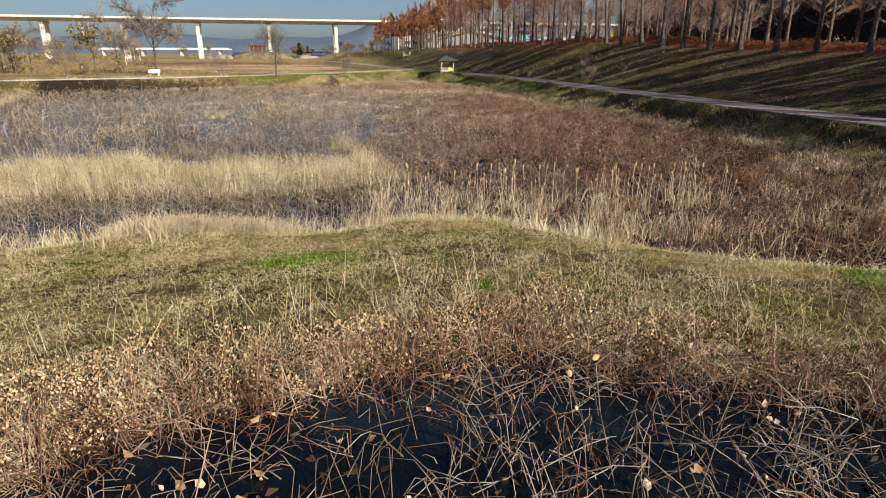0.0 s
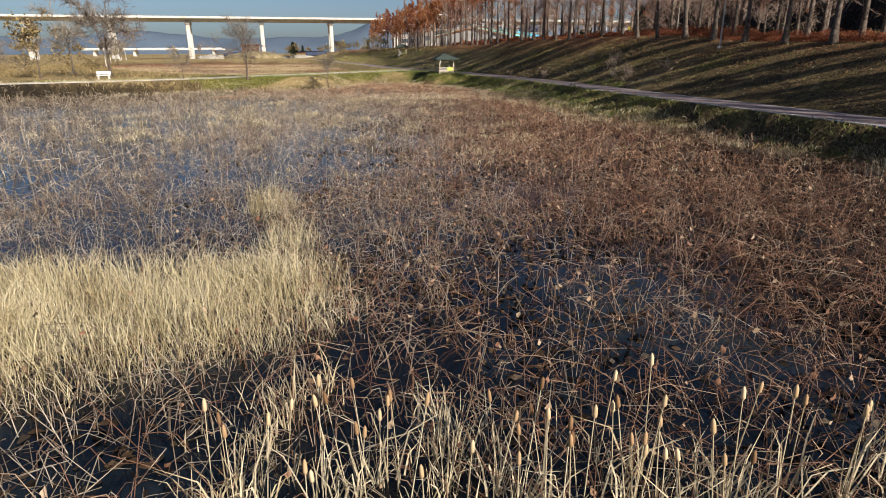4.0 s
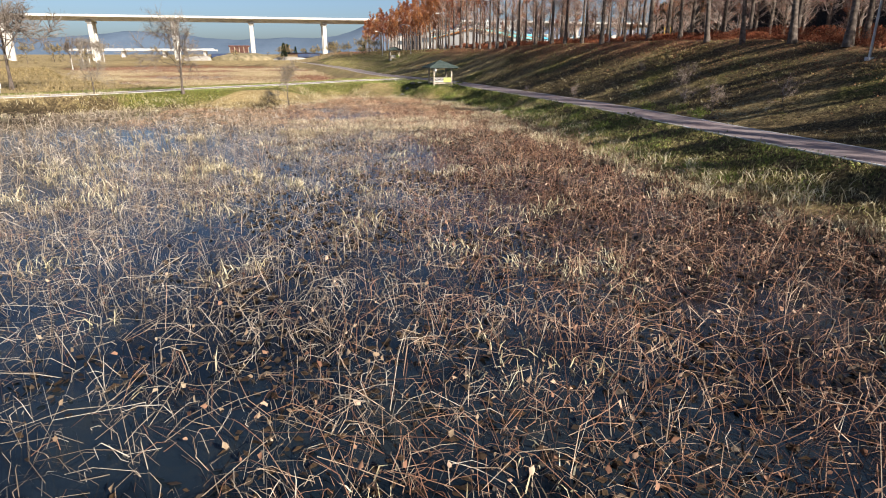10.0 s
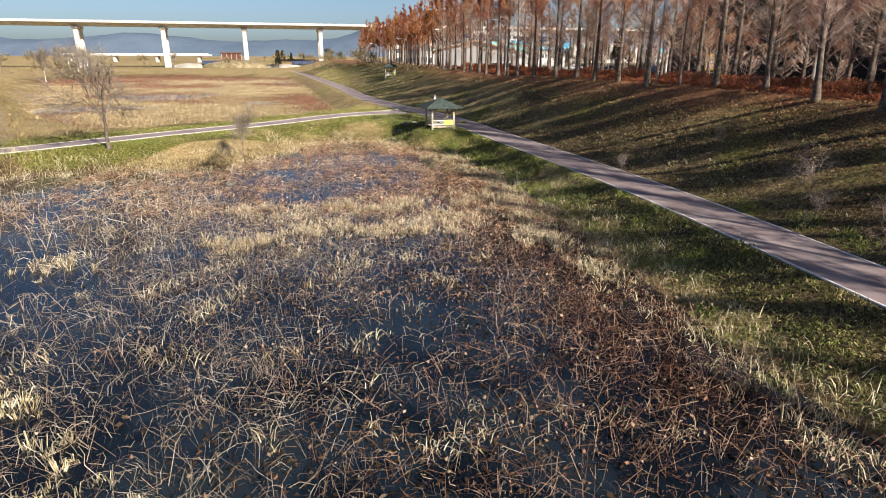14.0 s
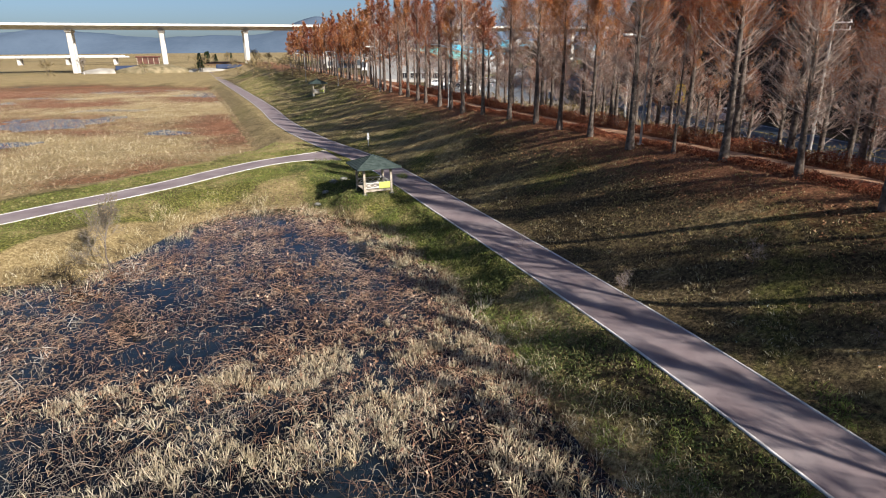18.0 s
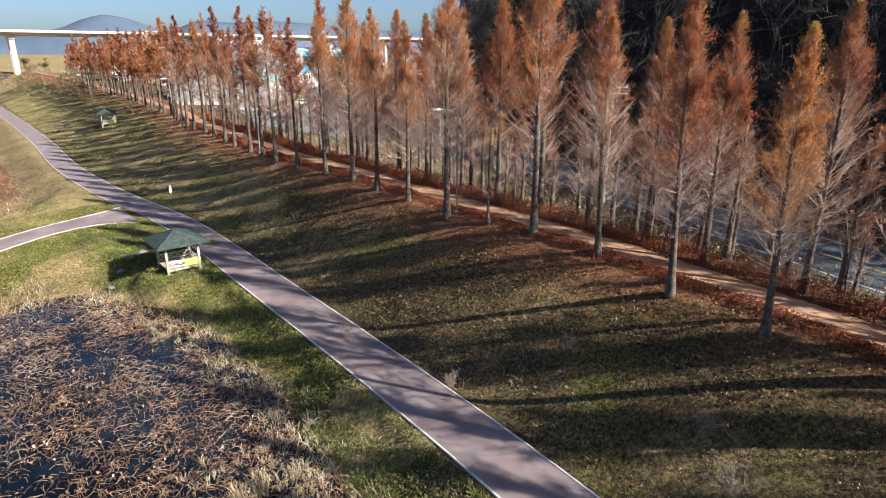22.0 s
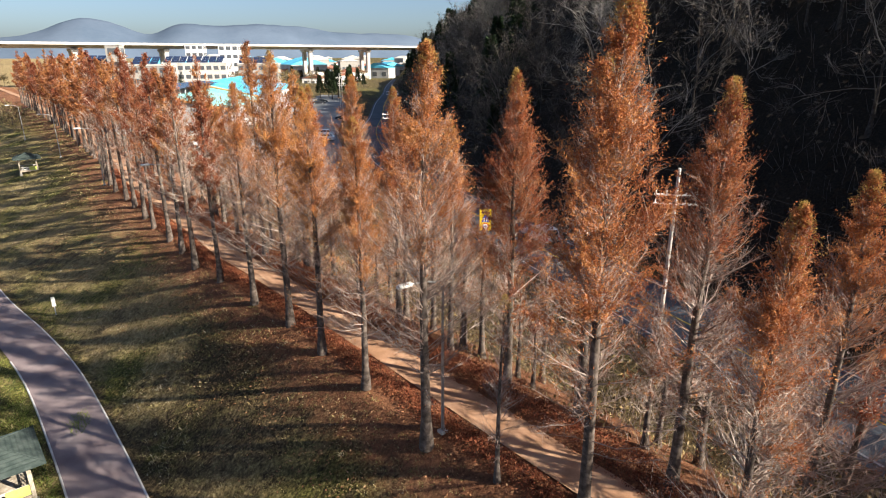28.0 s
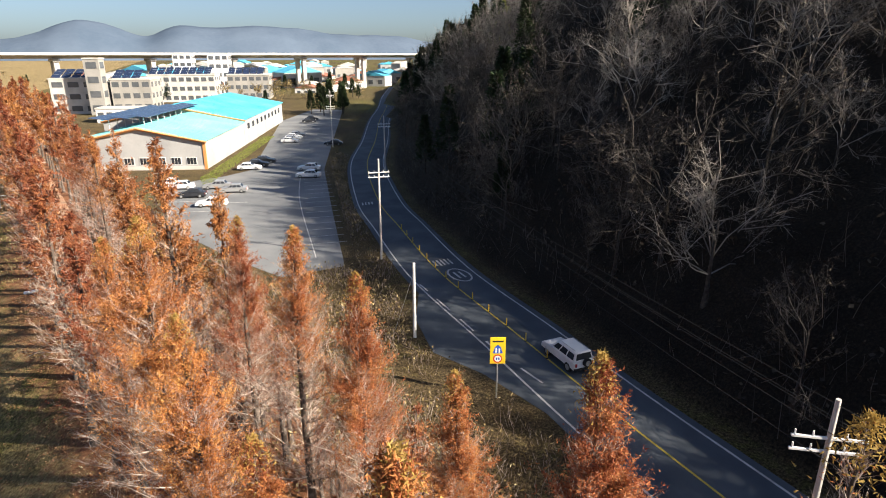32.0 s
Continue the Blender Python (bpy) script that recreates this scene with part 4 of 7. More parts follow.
rng = np.random.default_rng(23)
WOOD = [bare_tree("hill_tree", rng, 9.5, tm, M_BARK_DARK, M_SHADE_LEAF, n, fourth=7, thick=0.8, label=lb) for tm, n, lb in ((M_SUNLIT_TWIG, 120, "bare hillside tree, grey twigs paled as if sunlit"), (M_SUNLIT_TWIG, 60, "bare hillside tree, grey twigs paled as if sunlit"), (M_SHADE_TWIG, 420, "hillside tree with dull brown withered leaves, darkened as in shade"), (M_SHADE_TWIG, 700, "hillside tree with dull brown withered leaves, darkened as in shade"))]
for w in WOOD:
    w["group"] = "hillside wood"
pts = []
tries = 0
while len(pts) < 400 and tries < 9000:
    tries += 1
    d = rnd.random() ** 0.8
    y = rnd.uniform(55, 335)
    rr = 7.2 + 62 * rnd.random()
    i = int(np.argmin(np.abs(ROAD[:, 1] - y)))
    t = ROAD[min(i + 1, len(ROAD) - 1)] - ROAD[i - 1]
    t = t / np.linalg.norm(t)
    x, yy = ROAD[i, 0] + t[1] * rr, ROAD[i, 1] - t[0] * rr
    if all((x - a) ** 2 + (yy - b) ** 2 > 6 for a, b in pts):
        pts.append((x, yy))
hz = height(np.array([p[0] for p in pts]), np.array([p[1] for p in pts]))
for (x, y), z in zip(pts, hz):
    # sun put into twig colour: pale trees near the crest, darkened ones below
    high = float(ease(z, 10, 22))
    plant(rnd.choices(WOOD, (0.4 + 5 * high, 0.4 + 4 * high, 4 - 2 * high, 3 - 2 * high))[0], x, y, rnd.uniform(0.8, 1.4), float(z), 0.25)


def pine(rng, h, needles=None, label="dark green pine on the shaded hillside"):
    """A dark conifer: trunk and tiers of needle sprays."""
    root = bpy.data.objects.new("pine_tree", None)
    scene.collection.objects.link(root)
    T = np.zeros((1, 5, 3))
    T[0, :, 2] = np.linspace(0, h, 5)
    V, F = tubes(T, np.linspace(0.16, 0.02, 5)[None], 6)
    child(np_mesh("trunk", V, [F], [M_BARK_DARK], smooth=True), root)
    n = 1500
    up = rng.uniform(0.18, 1, n) ** 0.8
    az = rng.uniform(0, 6.283, n)
    rad = (1 - up) * h * 0.24 * rng.uniform(0.2, 1, n) ** 0.5 * (0.75 + 0.35 * np.sin(az * 3 + up * 20)) + 0.1
    P = np.stack([np.cos(az) * rad, np.sin(az) * rad, up * h + rng.normal(0, 0.1, n)], 1)
    W = unit(np.stack([np.cos(az), np.sin(az), rng.normal(0.25, 0.3, n)], 1) + rng.normal(0, 0.3, (n, 3)))
    V, F = diamonds(P, W, rng.uniform(0.35, 0.75, n), rng.uniform(0.12, 0.28, n), rng)
    leaves = child(np_mesh("foliage", V, [F], [needles or M_PINE]), root)
    leaves["kind"] = "stuff"
    tagged(root, label, "tree", "hillside pines")
    return root


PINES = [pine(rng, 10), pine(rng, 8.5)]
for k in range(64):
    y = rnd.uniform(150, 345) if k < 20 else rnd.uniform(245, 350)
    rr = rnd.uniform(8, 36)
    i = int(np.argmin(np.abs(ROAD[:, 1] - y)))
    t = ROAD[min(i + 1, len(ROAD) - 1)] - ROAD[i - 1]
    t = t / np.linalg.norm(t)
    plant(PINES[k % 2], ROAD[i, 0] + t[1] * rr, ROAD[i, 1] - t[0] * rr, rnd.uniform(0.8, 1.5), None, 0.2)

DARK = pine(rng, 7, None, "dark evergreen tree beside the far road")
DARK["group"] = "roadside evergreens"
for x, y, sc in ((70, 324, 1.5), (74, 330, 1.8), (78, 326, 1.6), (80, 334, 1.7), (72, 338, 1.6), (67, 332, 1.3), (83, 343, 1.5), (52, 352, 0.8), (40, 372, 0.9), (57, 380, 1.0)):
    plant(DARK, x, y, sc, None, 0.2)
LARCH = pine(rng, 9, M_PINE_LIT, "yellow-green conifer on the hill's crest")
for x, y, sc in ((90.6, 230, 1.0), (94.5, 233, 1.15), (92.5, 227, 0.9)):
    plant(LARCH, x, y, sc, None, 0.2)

# trees beside the ponds
rng = np.random.default_rng(31)
BANK = [bare_tree("bank_tree", rng, h, M_GREY_TWIG, M_BARK, M_SLOPE_GRASS, 500, spread=sp, third=10, fourth=7, thick=1.2, leaf=0.07, label=lb) for h, sp, lb in ((6.0, 0.6, "bare young tree with spreading crown on the pond bank"), (3.4, 0.45, "small bare sapling among dry grass at the pond edge"))]
for b in BANK:
    b["group"] = "bank trees"
BIG = bare_tree("bank_tree", rng, 10.0, M_GREY_TWIG, M_BARK, M_SHADE_LEAF, 0, spread=0.6, third=9, fourth=6, thick=2.2, label="tall bare tree with a wide fine-twigged crown")
WHITE = bare_tree("poplar_tree", rng, 11.0, M_GREY_TWIG, M_CONCRETE, M_SHADE_LEAF, 0, spread=0.32, third=6, thick=2.5, label="bare poplar with a pale straight trunk")
WHITE["group"], BIG["group"] = "far poplars", "bank trees"
BUSH = bare_tree("willow_bush", rng, 5.0, M_SHADE_TWIG, M_BARK, M_SLOPE_GRASS, 900, spread=0.75, third=9, leaf=0.25, label="round olive-brown bush with withered leaves")
BUSH["group"] = "bushes"
for k, x, y, sc in ((0, -26.9, 99.4, 1.6), (1, -15.8, 99.3, 1.4), (0, -34.2, 95.6, 0.75), (0, -57, 93, 0.9)):
    plant(BANK[k], x, y, sc)
for x, y, sc in ((-48.6, 104.5, 1.4), (-62, 118, 1.2), (-78, 112, 0.9), (-90, 135, 1.0), (-105, 150, 1.1), (-120, 170, 1.1)):
    plant(BIG, x, y, sc)
for x, y, sc in ((-128, 250, 1.1), (-150, 295, 1.1), (-157, 312, 1.05), (-164, 330, 1.1), (-172, 352, 1.1), (-150, 400, 0.9), (-110, 150, 0.9), (-97, 128, 0.8), (-185, 372, 1.0)):
    plant(WHITE, x, y, sc)
for x, y, sc in ((-58.5, 104, 1.65), (-43, 90, 0.55), (-73, 106, 1.5), (-84, 118, 1.3), (-98, 140, 1.3), (-115, 185, 1.4), (-135, 215, 1.5), (-150, 245, 1.5), (-130, 262, 1.3), (-170, 290, 1.6), (-190, 340, 1.7), (-17.6, 97.8, 0.35), (-16.6, 97.0, 0.3),
                 (-25.3, 259, 1.2), (-36.5, 283, 1.1), (-45, 300, 1.3), (-30, 272, 1.2), (-52, 330, 1.2), (-22, 250, 0.9), (-62, 350, 1.3), (-200, 400, 1.6), (-160, 385, 1.5), (-120, 400, 1.2), (-230, 410, 1.8), (-60, 395, 1.2), (-75, 400, 1.0)):
    plant(BUSH, x, y, sc)
SCRUB = bare_tree("scrub_bush", rng, 2.4, M_TWIG, M_BARK, M_SLOPE_GRASS, 120, spread=0.8, third=7, leaf=0.1, label="bare tangled brown bush on the levee slope")
SCRUB["group"] = "slope bushes"
for x, y, sc in ((17.6, 76.8, 1.0), (16.8, 75.0, 0.7), (18.2, 79.4, 0.8), (12.4, 88.4, 0.6), (17.4, 86.5, 0.55), (17.2, 71.5, 0.9), (19.5, 68.0, 0.8), (9.4, 96.5, 0.4)):
    plant(SCRUB, x, y, sc, None, 0.1)


# ---- viaduct and distance ----
def bridge_at(x):
    return 445 + (x + 123.4) * 0.285


viaduct = bpy.data.objects.new("viaduct", None)
scene.collection.objects.link(viaduct)
tagged(viaduct, "long pale concrete highway viaduct on tall piers", "bridge")
vx = np.array([-123.4 + 44.7 * k for k in range(-12, 17)])
dirv = Vector((1, 0.285, 0)).normalized()
nrm = Vector((-dirv.y, dirv.x, 0))
bm = bmesh.new()
sect = [(-11, 25.3), (-11, 24.95), (-5.5, 24.5), (-4.2, 23.2), (4.2, 23.2), (5.5, 24.5), (11, 24.95), (11, 25.3)]
rings = []
for x in (vx[0], vx[-1]):
    c = Vector((x, bridge_at(x), 0))
    rings.append([bm.verts.new(c + nrm * o + Vector((0, 0, z))) for o, z in sect])
for a in range(len(sect)):
    b2 = (a + 1) % len(sect)
    bm.faces.new((rings[0][a], rings[0][b2], rings[1][b2], rings[1][a]))
bm.faces.new(rings[0][::-1])
bm.faces.new(rings[1])
part("deck", bm, M_CONCRETE, viaduct, "pale concrete box-girder deck")
for o in (-10.8, 10.6):
    bm = bmesh.new()
    a, b2 = Vector((vx[0], bridge_at(vx[0]), 25.3)) + nrm * o, Vector((vx[-1], bridge_at(vx[-1]), 25.3)) + nrm * o
    q = [a, b2, b2 + nrm * 0.3, a + nrm * 0.3]
    lo, hi = [bm.verts.new(p) for p in q], [bm.verts.new(p + Vector((0, 0, 0.9))) for p in q]
    bm.faces.new(hi)
    for i in range(4):
        bm.faces.new((lo[i], lo[(i + 1) % 4], hi[(i + 1) % 4], hi[i]))
    part("parapet", bm, M_CONCRETE, viaduct, "pale concrete parapet wall")
pier_turn = math.degrees(math.atan2(dirv.y, dirv.x))
for x in vx:
    zb = float(height(np.array([x]), np.array([bridge_at(x)]))[0]) - 0.5
    for o in (-4.2, 4.2):
        c = Vector((x, bridge_at(x), 0)) + nrm * o
        bm = boxes((-1.25, -1.3, zb, 1.25, 1.3, 22.0), bevel=0.3)
        box(bm, -1.7, -2.2, 21.6, 1.7, 2.2, 23.1, bevel=0.25)
        p = part("pier", bm, M_CONCRETE, viaduct)
        p.matrix_basis = pose(c.x, c.y, 0, 0, 0, pier_turn)

# distance haze is put into the ridge's blue base colour
M_HAZY_MOUNTAIN = material("haze_blue_mountain", [(0.074, 0.105, 0.152), (0.088, 0.12, 0.17), (0.1, 0.135, 0.188)], scale=0.004, fine=0.05, rough=1.0, bump=0.0, spec=0.0)


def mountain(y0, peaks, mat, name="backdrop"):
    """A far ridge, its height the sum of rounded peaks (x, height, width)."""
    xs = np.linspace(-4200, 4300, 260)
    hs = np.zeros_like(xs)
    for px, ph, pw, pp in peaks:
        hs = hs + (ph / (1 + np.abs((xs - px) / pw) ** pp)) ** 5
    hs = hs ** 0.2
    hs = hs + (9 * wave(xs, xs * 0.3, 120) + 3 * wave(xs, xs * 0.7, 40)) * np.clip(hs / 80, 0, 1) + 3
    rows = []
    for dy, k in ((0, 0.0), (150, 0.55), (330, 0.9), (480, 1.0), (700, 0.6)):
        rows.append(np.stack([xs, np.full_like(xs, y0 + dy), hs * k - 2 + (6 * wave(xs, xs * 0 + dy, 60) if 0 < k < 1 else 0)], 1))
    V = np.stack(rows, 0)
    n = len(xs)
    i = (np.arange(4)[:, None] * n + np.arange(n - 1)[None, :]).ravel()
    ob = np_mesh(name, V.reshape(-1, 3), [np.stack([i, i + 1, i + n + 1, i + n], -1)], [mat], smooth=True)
    return tagged(ob, "mountain ridge on the horizon, haze painted into its blue", "mountain", kind="structure")


mountain(3400, [(-352, 196, 330, 1.9), (-160, 120, 200, 2), (-900, 95, 600, 2), (-1900, 130, 700, 2), (150, 178, 260, 2.2), (560, 178, 560, 4), (1250, 150, 500, 3), (2200, 120, 800, 2), (3200, 130, 800, 2), (-3200, 150, 800, 2)], M_HAZY_MOUNTAIN)


# ---- water plants and grass ----
def scatter(rng, x0, x1, y0, y1, per_m2):
    n = int((x1 - x0) * (y1 - y0) * per_m2)
    return rng.uniform(x0, x1, n), rng.uniform(y0, y1, n)


def stuff(name, V, F, mat, label, category):
    if len(V) == 0:
        return None
    return tagged(np_mesh(name, V, F, [mat]), label, category, kind="stuff")


def lotus(rng, x, y, mat, thick, seg5, label):
    """Dead lotus stems that stand in the water, broken over at the knee."""
    n = len(x)
    az, az2 = rng.uniform(0, 6.283, n), rng.uniform(0, 6.283, n)
    h = rng.gamma(4.0, 0.125, n).clip(0.12, 1.2)
    lean = np.where(rng.random(n) < 0.55, rng.uniform(0.9, 2.8, n), rng.uniform(0.08, 0.75, n))
    h = np.where(lean > 0.9, h * 0.45, h) * (1 - 0.45 * ease(y, 80, 90))
    top = np.stack([np.cos(az) * lean * h, np.sin(az) * lean * h, h], 1)
    p0 = np.stack([x, y, np.full(n, WATER - 0.12)], 1)
    p2 = p0 + top + [0, 0, 0.12]
    sway = rng.normal(0, 0.07, (n, 3)) * [1, 1, 0.3]
    p1 = p0 + (p2 - p0) * 0.5 + sway * np.minimum(h * 2, 1)[:, None]
    out = rng.gamma(2.4, 0.225, n).clip(0.08, 1.2)
    turn = rng.normal(0, 0.5, n)
    fall = rng.uniform(-1.0, 0.25, n)
    p3 = p2 + np.stack([np.cos(az2) * out * 0.5, np.sin(az2) * out * 0.5, fall * out * 0.3 + 0.04 * out], 1)
    p4 = p3 + np.stack([np.cos(az2 + turn) * out * 0.5, np.sin(az2 + turn) * out * 0.5, fall * out * 0.85], 1)
    p4[:, 2] = np.maximum(p4[:, 2], WATER - 0.05)
    p3[:, 2] = np.maximum(p3[:, 2], WATER - 0.02)
    P = np.stack([p0, p1 * 0.3 + p2 * 0.7, p3, p4], 1) if seg5 else np.stack([p0, p2, p4], 1)
    r = rng.uniform(0.75, 1.3, n) * thick
    k = P.shape[1]
    near, rr = y < 36, r[:, None] * np.linspace(1.15, 0.7, k)[None]
    V, F = tubes(P[near], rr[near], 3)
    V2, F2 = strips(P[~near], rr[~near] * (0.9 + 0.6 * ease(y[~near], 74, 88))[:, None], rng, base=len(V))
    stuff("lotus_stems", np.vstack([V, V2]), [F, F2], mat, label, "lotus")
    return p4, p2


def dry_leaves(rng, P, size, mat, label):
    """Crumpled withered leaves that hang from the stems, each a folded piece of four faces."""
    n = len(P)
    way = unit(rng.normal(0, 1, (n, 3)) * [0.6, 0.6, 0.3] + [0, 0, -0.75])
    side = unit(np.cross(way, rng.normal(size=(n, 3))))
    nrm_ = np.cross(way, side)
    s = (rng.uniform(0.5, 1.4, n) * size)[:, None]
    V = np.stack([P, P + way * s * 0.5 + side * s * 0.38 + nrm_ * s * 0.22, P + way * s * 0.55, P + way * s * 0.5 - side * s * 0.34 + nrm_ * s * 0.25, P + way * s * 1.05 + side * s * 0.16 + nrm_ * s * 0.15, P + way * s * 0.95 - side * s * 0.2], 1).reshape(-1, 3)
    o = np.arange(n)[:, None] * 6
    F = np.concatenate([o + [0, 1, 2], o + [0, 2, 3], o + [2, 1, 4], o + [2, 4, 5], o + [2, 5, 3]])
    return stuff("withered_leaves", V, [F], mat, label, "leaves")


rng = np.random.default_rng(77)


def open_water(x, y):
    """Where the pond is clear of plants: 1 is open."""
    w = 0.5 + 0.5 * wave(x, y, 2.6, 0.3) + 0.35 * wave(x, y, 1.1, 4.0)
    return np.clip(w - 0.25 * ease(x, -2, 8), 0, 1)


x, y = (np.concatenate(v) for v in zip(scatter(rng, -14, 19, 13, 114, 34), scatter(rng, -10, 16, 14, 46, 9)))
d = inside_of(POND, x, y)
keep = (d < 0.1) & (rng.random(len(x)) > 0.10 + 0.60 * open_water(x, y) + 0.42 * ease(y, 78, 90))
clear = np.exp(-(((x + 0.5) / 3.6) ** 2 + ((y - 68) / 2.6) ** 2))
keep &= rng.random(len(x)) > 0.75 * clear
x, y = x[keep], y[keep]
redder = rng.random(len(x)) < ease(x + 2.0 * wave(x, y, 6.0), -6, 7) * 0.85 + 0.1 + 0.5 * ease(y, 80, 92)
ends = []
for sel, mat, lb in ((redder, M_LOTUS_RED, "reddish-brown dead lotus stems broken over dark water"), (~redder, M_LOTUS, "pale brown dead lotus stems broken over dark water")):
    a, b = lotus(rng, x[sel], y[sel], mat, 0.0052, True, lb)
    ends += [a, b[::3]]
tips = np.vstack(ends)
# long stems fallen flat at the pond's far end
x, y = scatter(rng, -26, 10, 76, 114, 22)
keep = (inside_of(POND, x, y) < 0) & (rng.random(len(x)) < ease(y, 78, 88) * np.clip(0.55 + 0.7 * wave(x, y, 1.4, 4.4), 0.05, 1))
x, y = x[keep], y[keep]
n = len(x)
az, turn, run = rng.uniform(0, 6.283, n), rng.normal(0, 0.7, n), rng.uniform(0.14, 0.42, n)
P0 = np.stack([x, y, np.full(n, WATER + 0.01)], 1)
P1 = P0 + np.stack([np.cos(az) * run, np.sin(az) * run, rng.uniform(0.04, 0.22, n)], 1)
P2 = P1 + np.stack([np.cos(az + turn) * run, np.sin(az + turn) * run, -rng.uniform(0.0, 0.15, n)], 1)
V, F = tubes(np.stack([P0, P1, P2], 1), np.tile([0.008, 0.008, 0.005], (n, 1)), 3)
stuff("lotus_stems", V, [F], M_LOTUS_DRY, "orange-brown dead lotus stems fallen on the water", "lotus")
red_tips = tips[rng.random(len(tips)) < (0.1 + 0.2 * ease(tips[:, 1], 60, 90)) * ease(tips[:, 0] + 3.0 * wave(tips[:, 0], tips[:, 1], 5.0, 0.7), -10, 4)]
dry_leaves(rng, red_tips, 0.10, M_LOTUS_RED, "red-brown withered lotus leaves hanging over the water")
dry_tips = tips[rng.random(len(tips)) < 0.22 * ease(tips[:, 1], 76, 90) * np.clip(0.4 + wave(tips[:, 0], tips[:, 1], 1.8, 2.2), 0, 1)]
dry_leaves(rng, dry_tips, 0.13, M_LOTUS_DRY, "orange-tan dead lotus leaves lying over the water")
bunch = np.clip(wave(tips[:, 0], tips[:, 1], 0.9, 6.0) - 0.25, 0, 1)
tips = tips[rng.random(len(tips)) < 0.02 + 0.2 * bunch]
dry_leaves(rng, tips, 0.10, M_LOTUS_LEAF, "withered tan lotus leaves hanging from stems")
x, y = scatter(rng, -55, -13.5, 13, 100, 17.0)
keep = (inside_of(POND, x, y) < -0.4) & (rng.random(len(x)) > 0.25 + 0.6 * open_water(x, y)) & (rng.random(len(x)) < 1.0 - 0.4 * ease(-x, 18, 40))
lotus(rng, x[keep], y[keep], M_LOTUS, 0.012, False, "pale brown dead lotus stems broken over dark water")
x, y = scatter(rng, -9, 16, -2, 9.6, 38)
keep = (inside_of(NEAR_POND, x, y) < -0.15) & (rng.random(len(x)) > 0.15 + 0.6 * open_water(x, y))
x, y = x[keep], y[keep]
redder = rng.random(len(x)) < 0.3 + 0.4 * wave(x, y, 2.0, 1.3)
for sel, mat, lb in ((redder, M_LOTUS_RED, "reddish-brown dead lotus stems broken over dark water"), (~redder, M_LOTUS, "pale brown dead lotus stems broken over dark water")):
    a, b = lotus(rng, x[sel], y[sel], mat, 0.0068, True, lb)
    dry_leaves(rng, np.vstack([a[::12], b[::30]]), 0.12, M_BANK_LITTER, "withered tan lotus leaves hanging from stems")


# dark sodden leaves that float between the stems
for x0, x1, y0, y1, poly, per in ((-14, 19, 13, 114, POND, 30.0), (-9, 17, -2, 9.6, NEAR_POND, 14.0)):
    x, y = scatter(rng, x0, x1, y0, y1, per)
    keep = (inside_of(poly, x, y) < 0.1) & (rng.random(len(x)) < np.clip(0.35 + 0.07 * x + 0.9 * wave(x, y, 1.5, 3.7), 0.03, 1) * (1 - 0.6 * ease(y, 78, 88)))
    n = int(keep.sum())
    V, F = diamonds(np.stack([x[keep], y[keep], WATER + rng.uniform(0.004, 0.03, n)], 1), unit(rng.normal(size=(n, 3)) * [1, 1, 0.08]), rng.uniform(0.08, 0.24, n), rng.uniform(0.05, 0.15, n), rng)
    stuff("sodden_leaves", V, [F], M_SUNK, "dark sodden lotus leaves floating between stems", "leaves")


def reeds(rng, name, x, y, h, width, mat, label, category, lean=0.25, droop=0.5, z=None, spread=0.3):
    """Upright dry blades; h: height of each."""
    n = len(x)
    z = (np.maximum(height(x, y), WATER) if z is None else z) - 0.03
    way = unit(np.stack([rng.normal(0, lean, n), rng.normal(0, lean, n), np.ones(n)], 1))
    V, F = blades(np.stack([x, y, z], 1), way, h, width, droop + rng.uniform(-spread, spread, n), rng)
    return stuff(name, V, [F], mat, label, category)


def tufts(rng, name, x, y, k, r, h, width, mat, label, category, lean=0.6, droop=0.7):
    """Grass in tufts: k blades fan out from each place; h and width are (least, most)."""
    n = len(x)
    size = rng.uniform(0.5, 1.35, n)
    z = np.maximum(height(x, y), WATER) - 0.05
    i = np.repeat(np.arange(n), k)
    m = len(i)
    a, q = rng.uniform(0, 6.283, m), rng.random(m) ** 0.6
    out = np.stack([np.cos(a), np.sin(a)], 1)
    P = np.column_stack([np.stack([x, y], 1)[i] + out * (q * r * size[i])[:, None], z[i]])
    way = unit(np.column_stack([out * (q * lean)[:, None] + rng.normal(0, 0.16, (m, 2)), np.ones(m)]))
    V, F = blades(P, way, rng.uniform(*h, m) * size[i], rng.uniform(*width, m), droop + rng.uniform(-0.3, 0.3, m), rng)
    return stuff(name, V, [F], mat, label, category)


def in_blob(x, y, blobs):
    """How far inside the nearest of some round patches (x, y, radius x, radius y): 1 in the middle, 0 at the edge."""
    v = np.zeros(x.shape)
    for bx, by, rx, ry in blobs:
        q = ((x - bx) / rx) ** 2 + ((y - by) / ry) ** 2
        v = np.maximum(v, np.clip(1.2 - q - 0.25 * wave(x, y, 1.3, bx), 0, 1))
    return v


# tall tan reeds
x, y = scatter(rng, -22, 0, 16, 37, 330)
v = in_blob(x, y, ((-14.5, 24, 6, 3.8), (-9, 24, 5, 3.2), (-5, 25, 3.4, 2.6), (-18, 21, 4, 3)))
v = np.maximum(v, in_blob(x, y, ((-5.4, 32.8, 1.0, 0.9), (-3.9, 29.2, 0.9, 0.8))))
keep = rng.random(len(x)) < v * 0.9
x, y, v = x[keep], y[keep], v[keep]
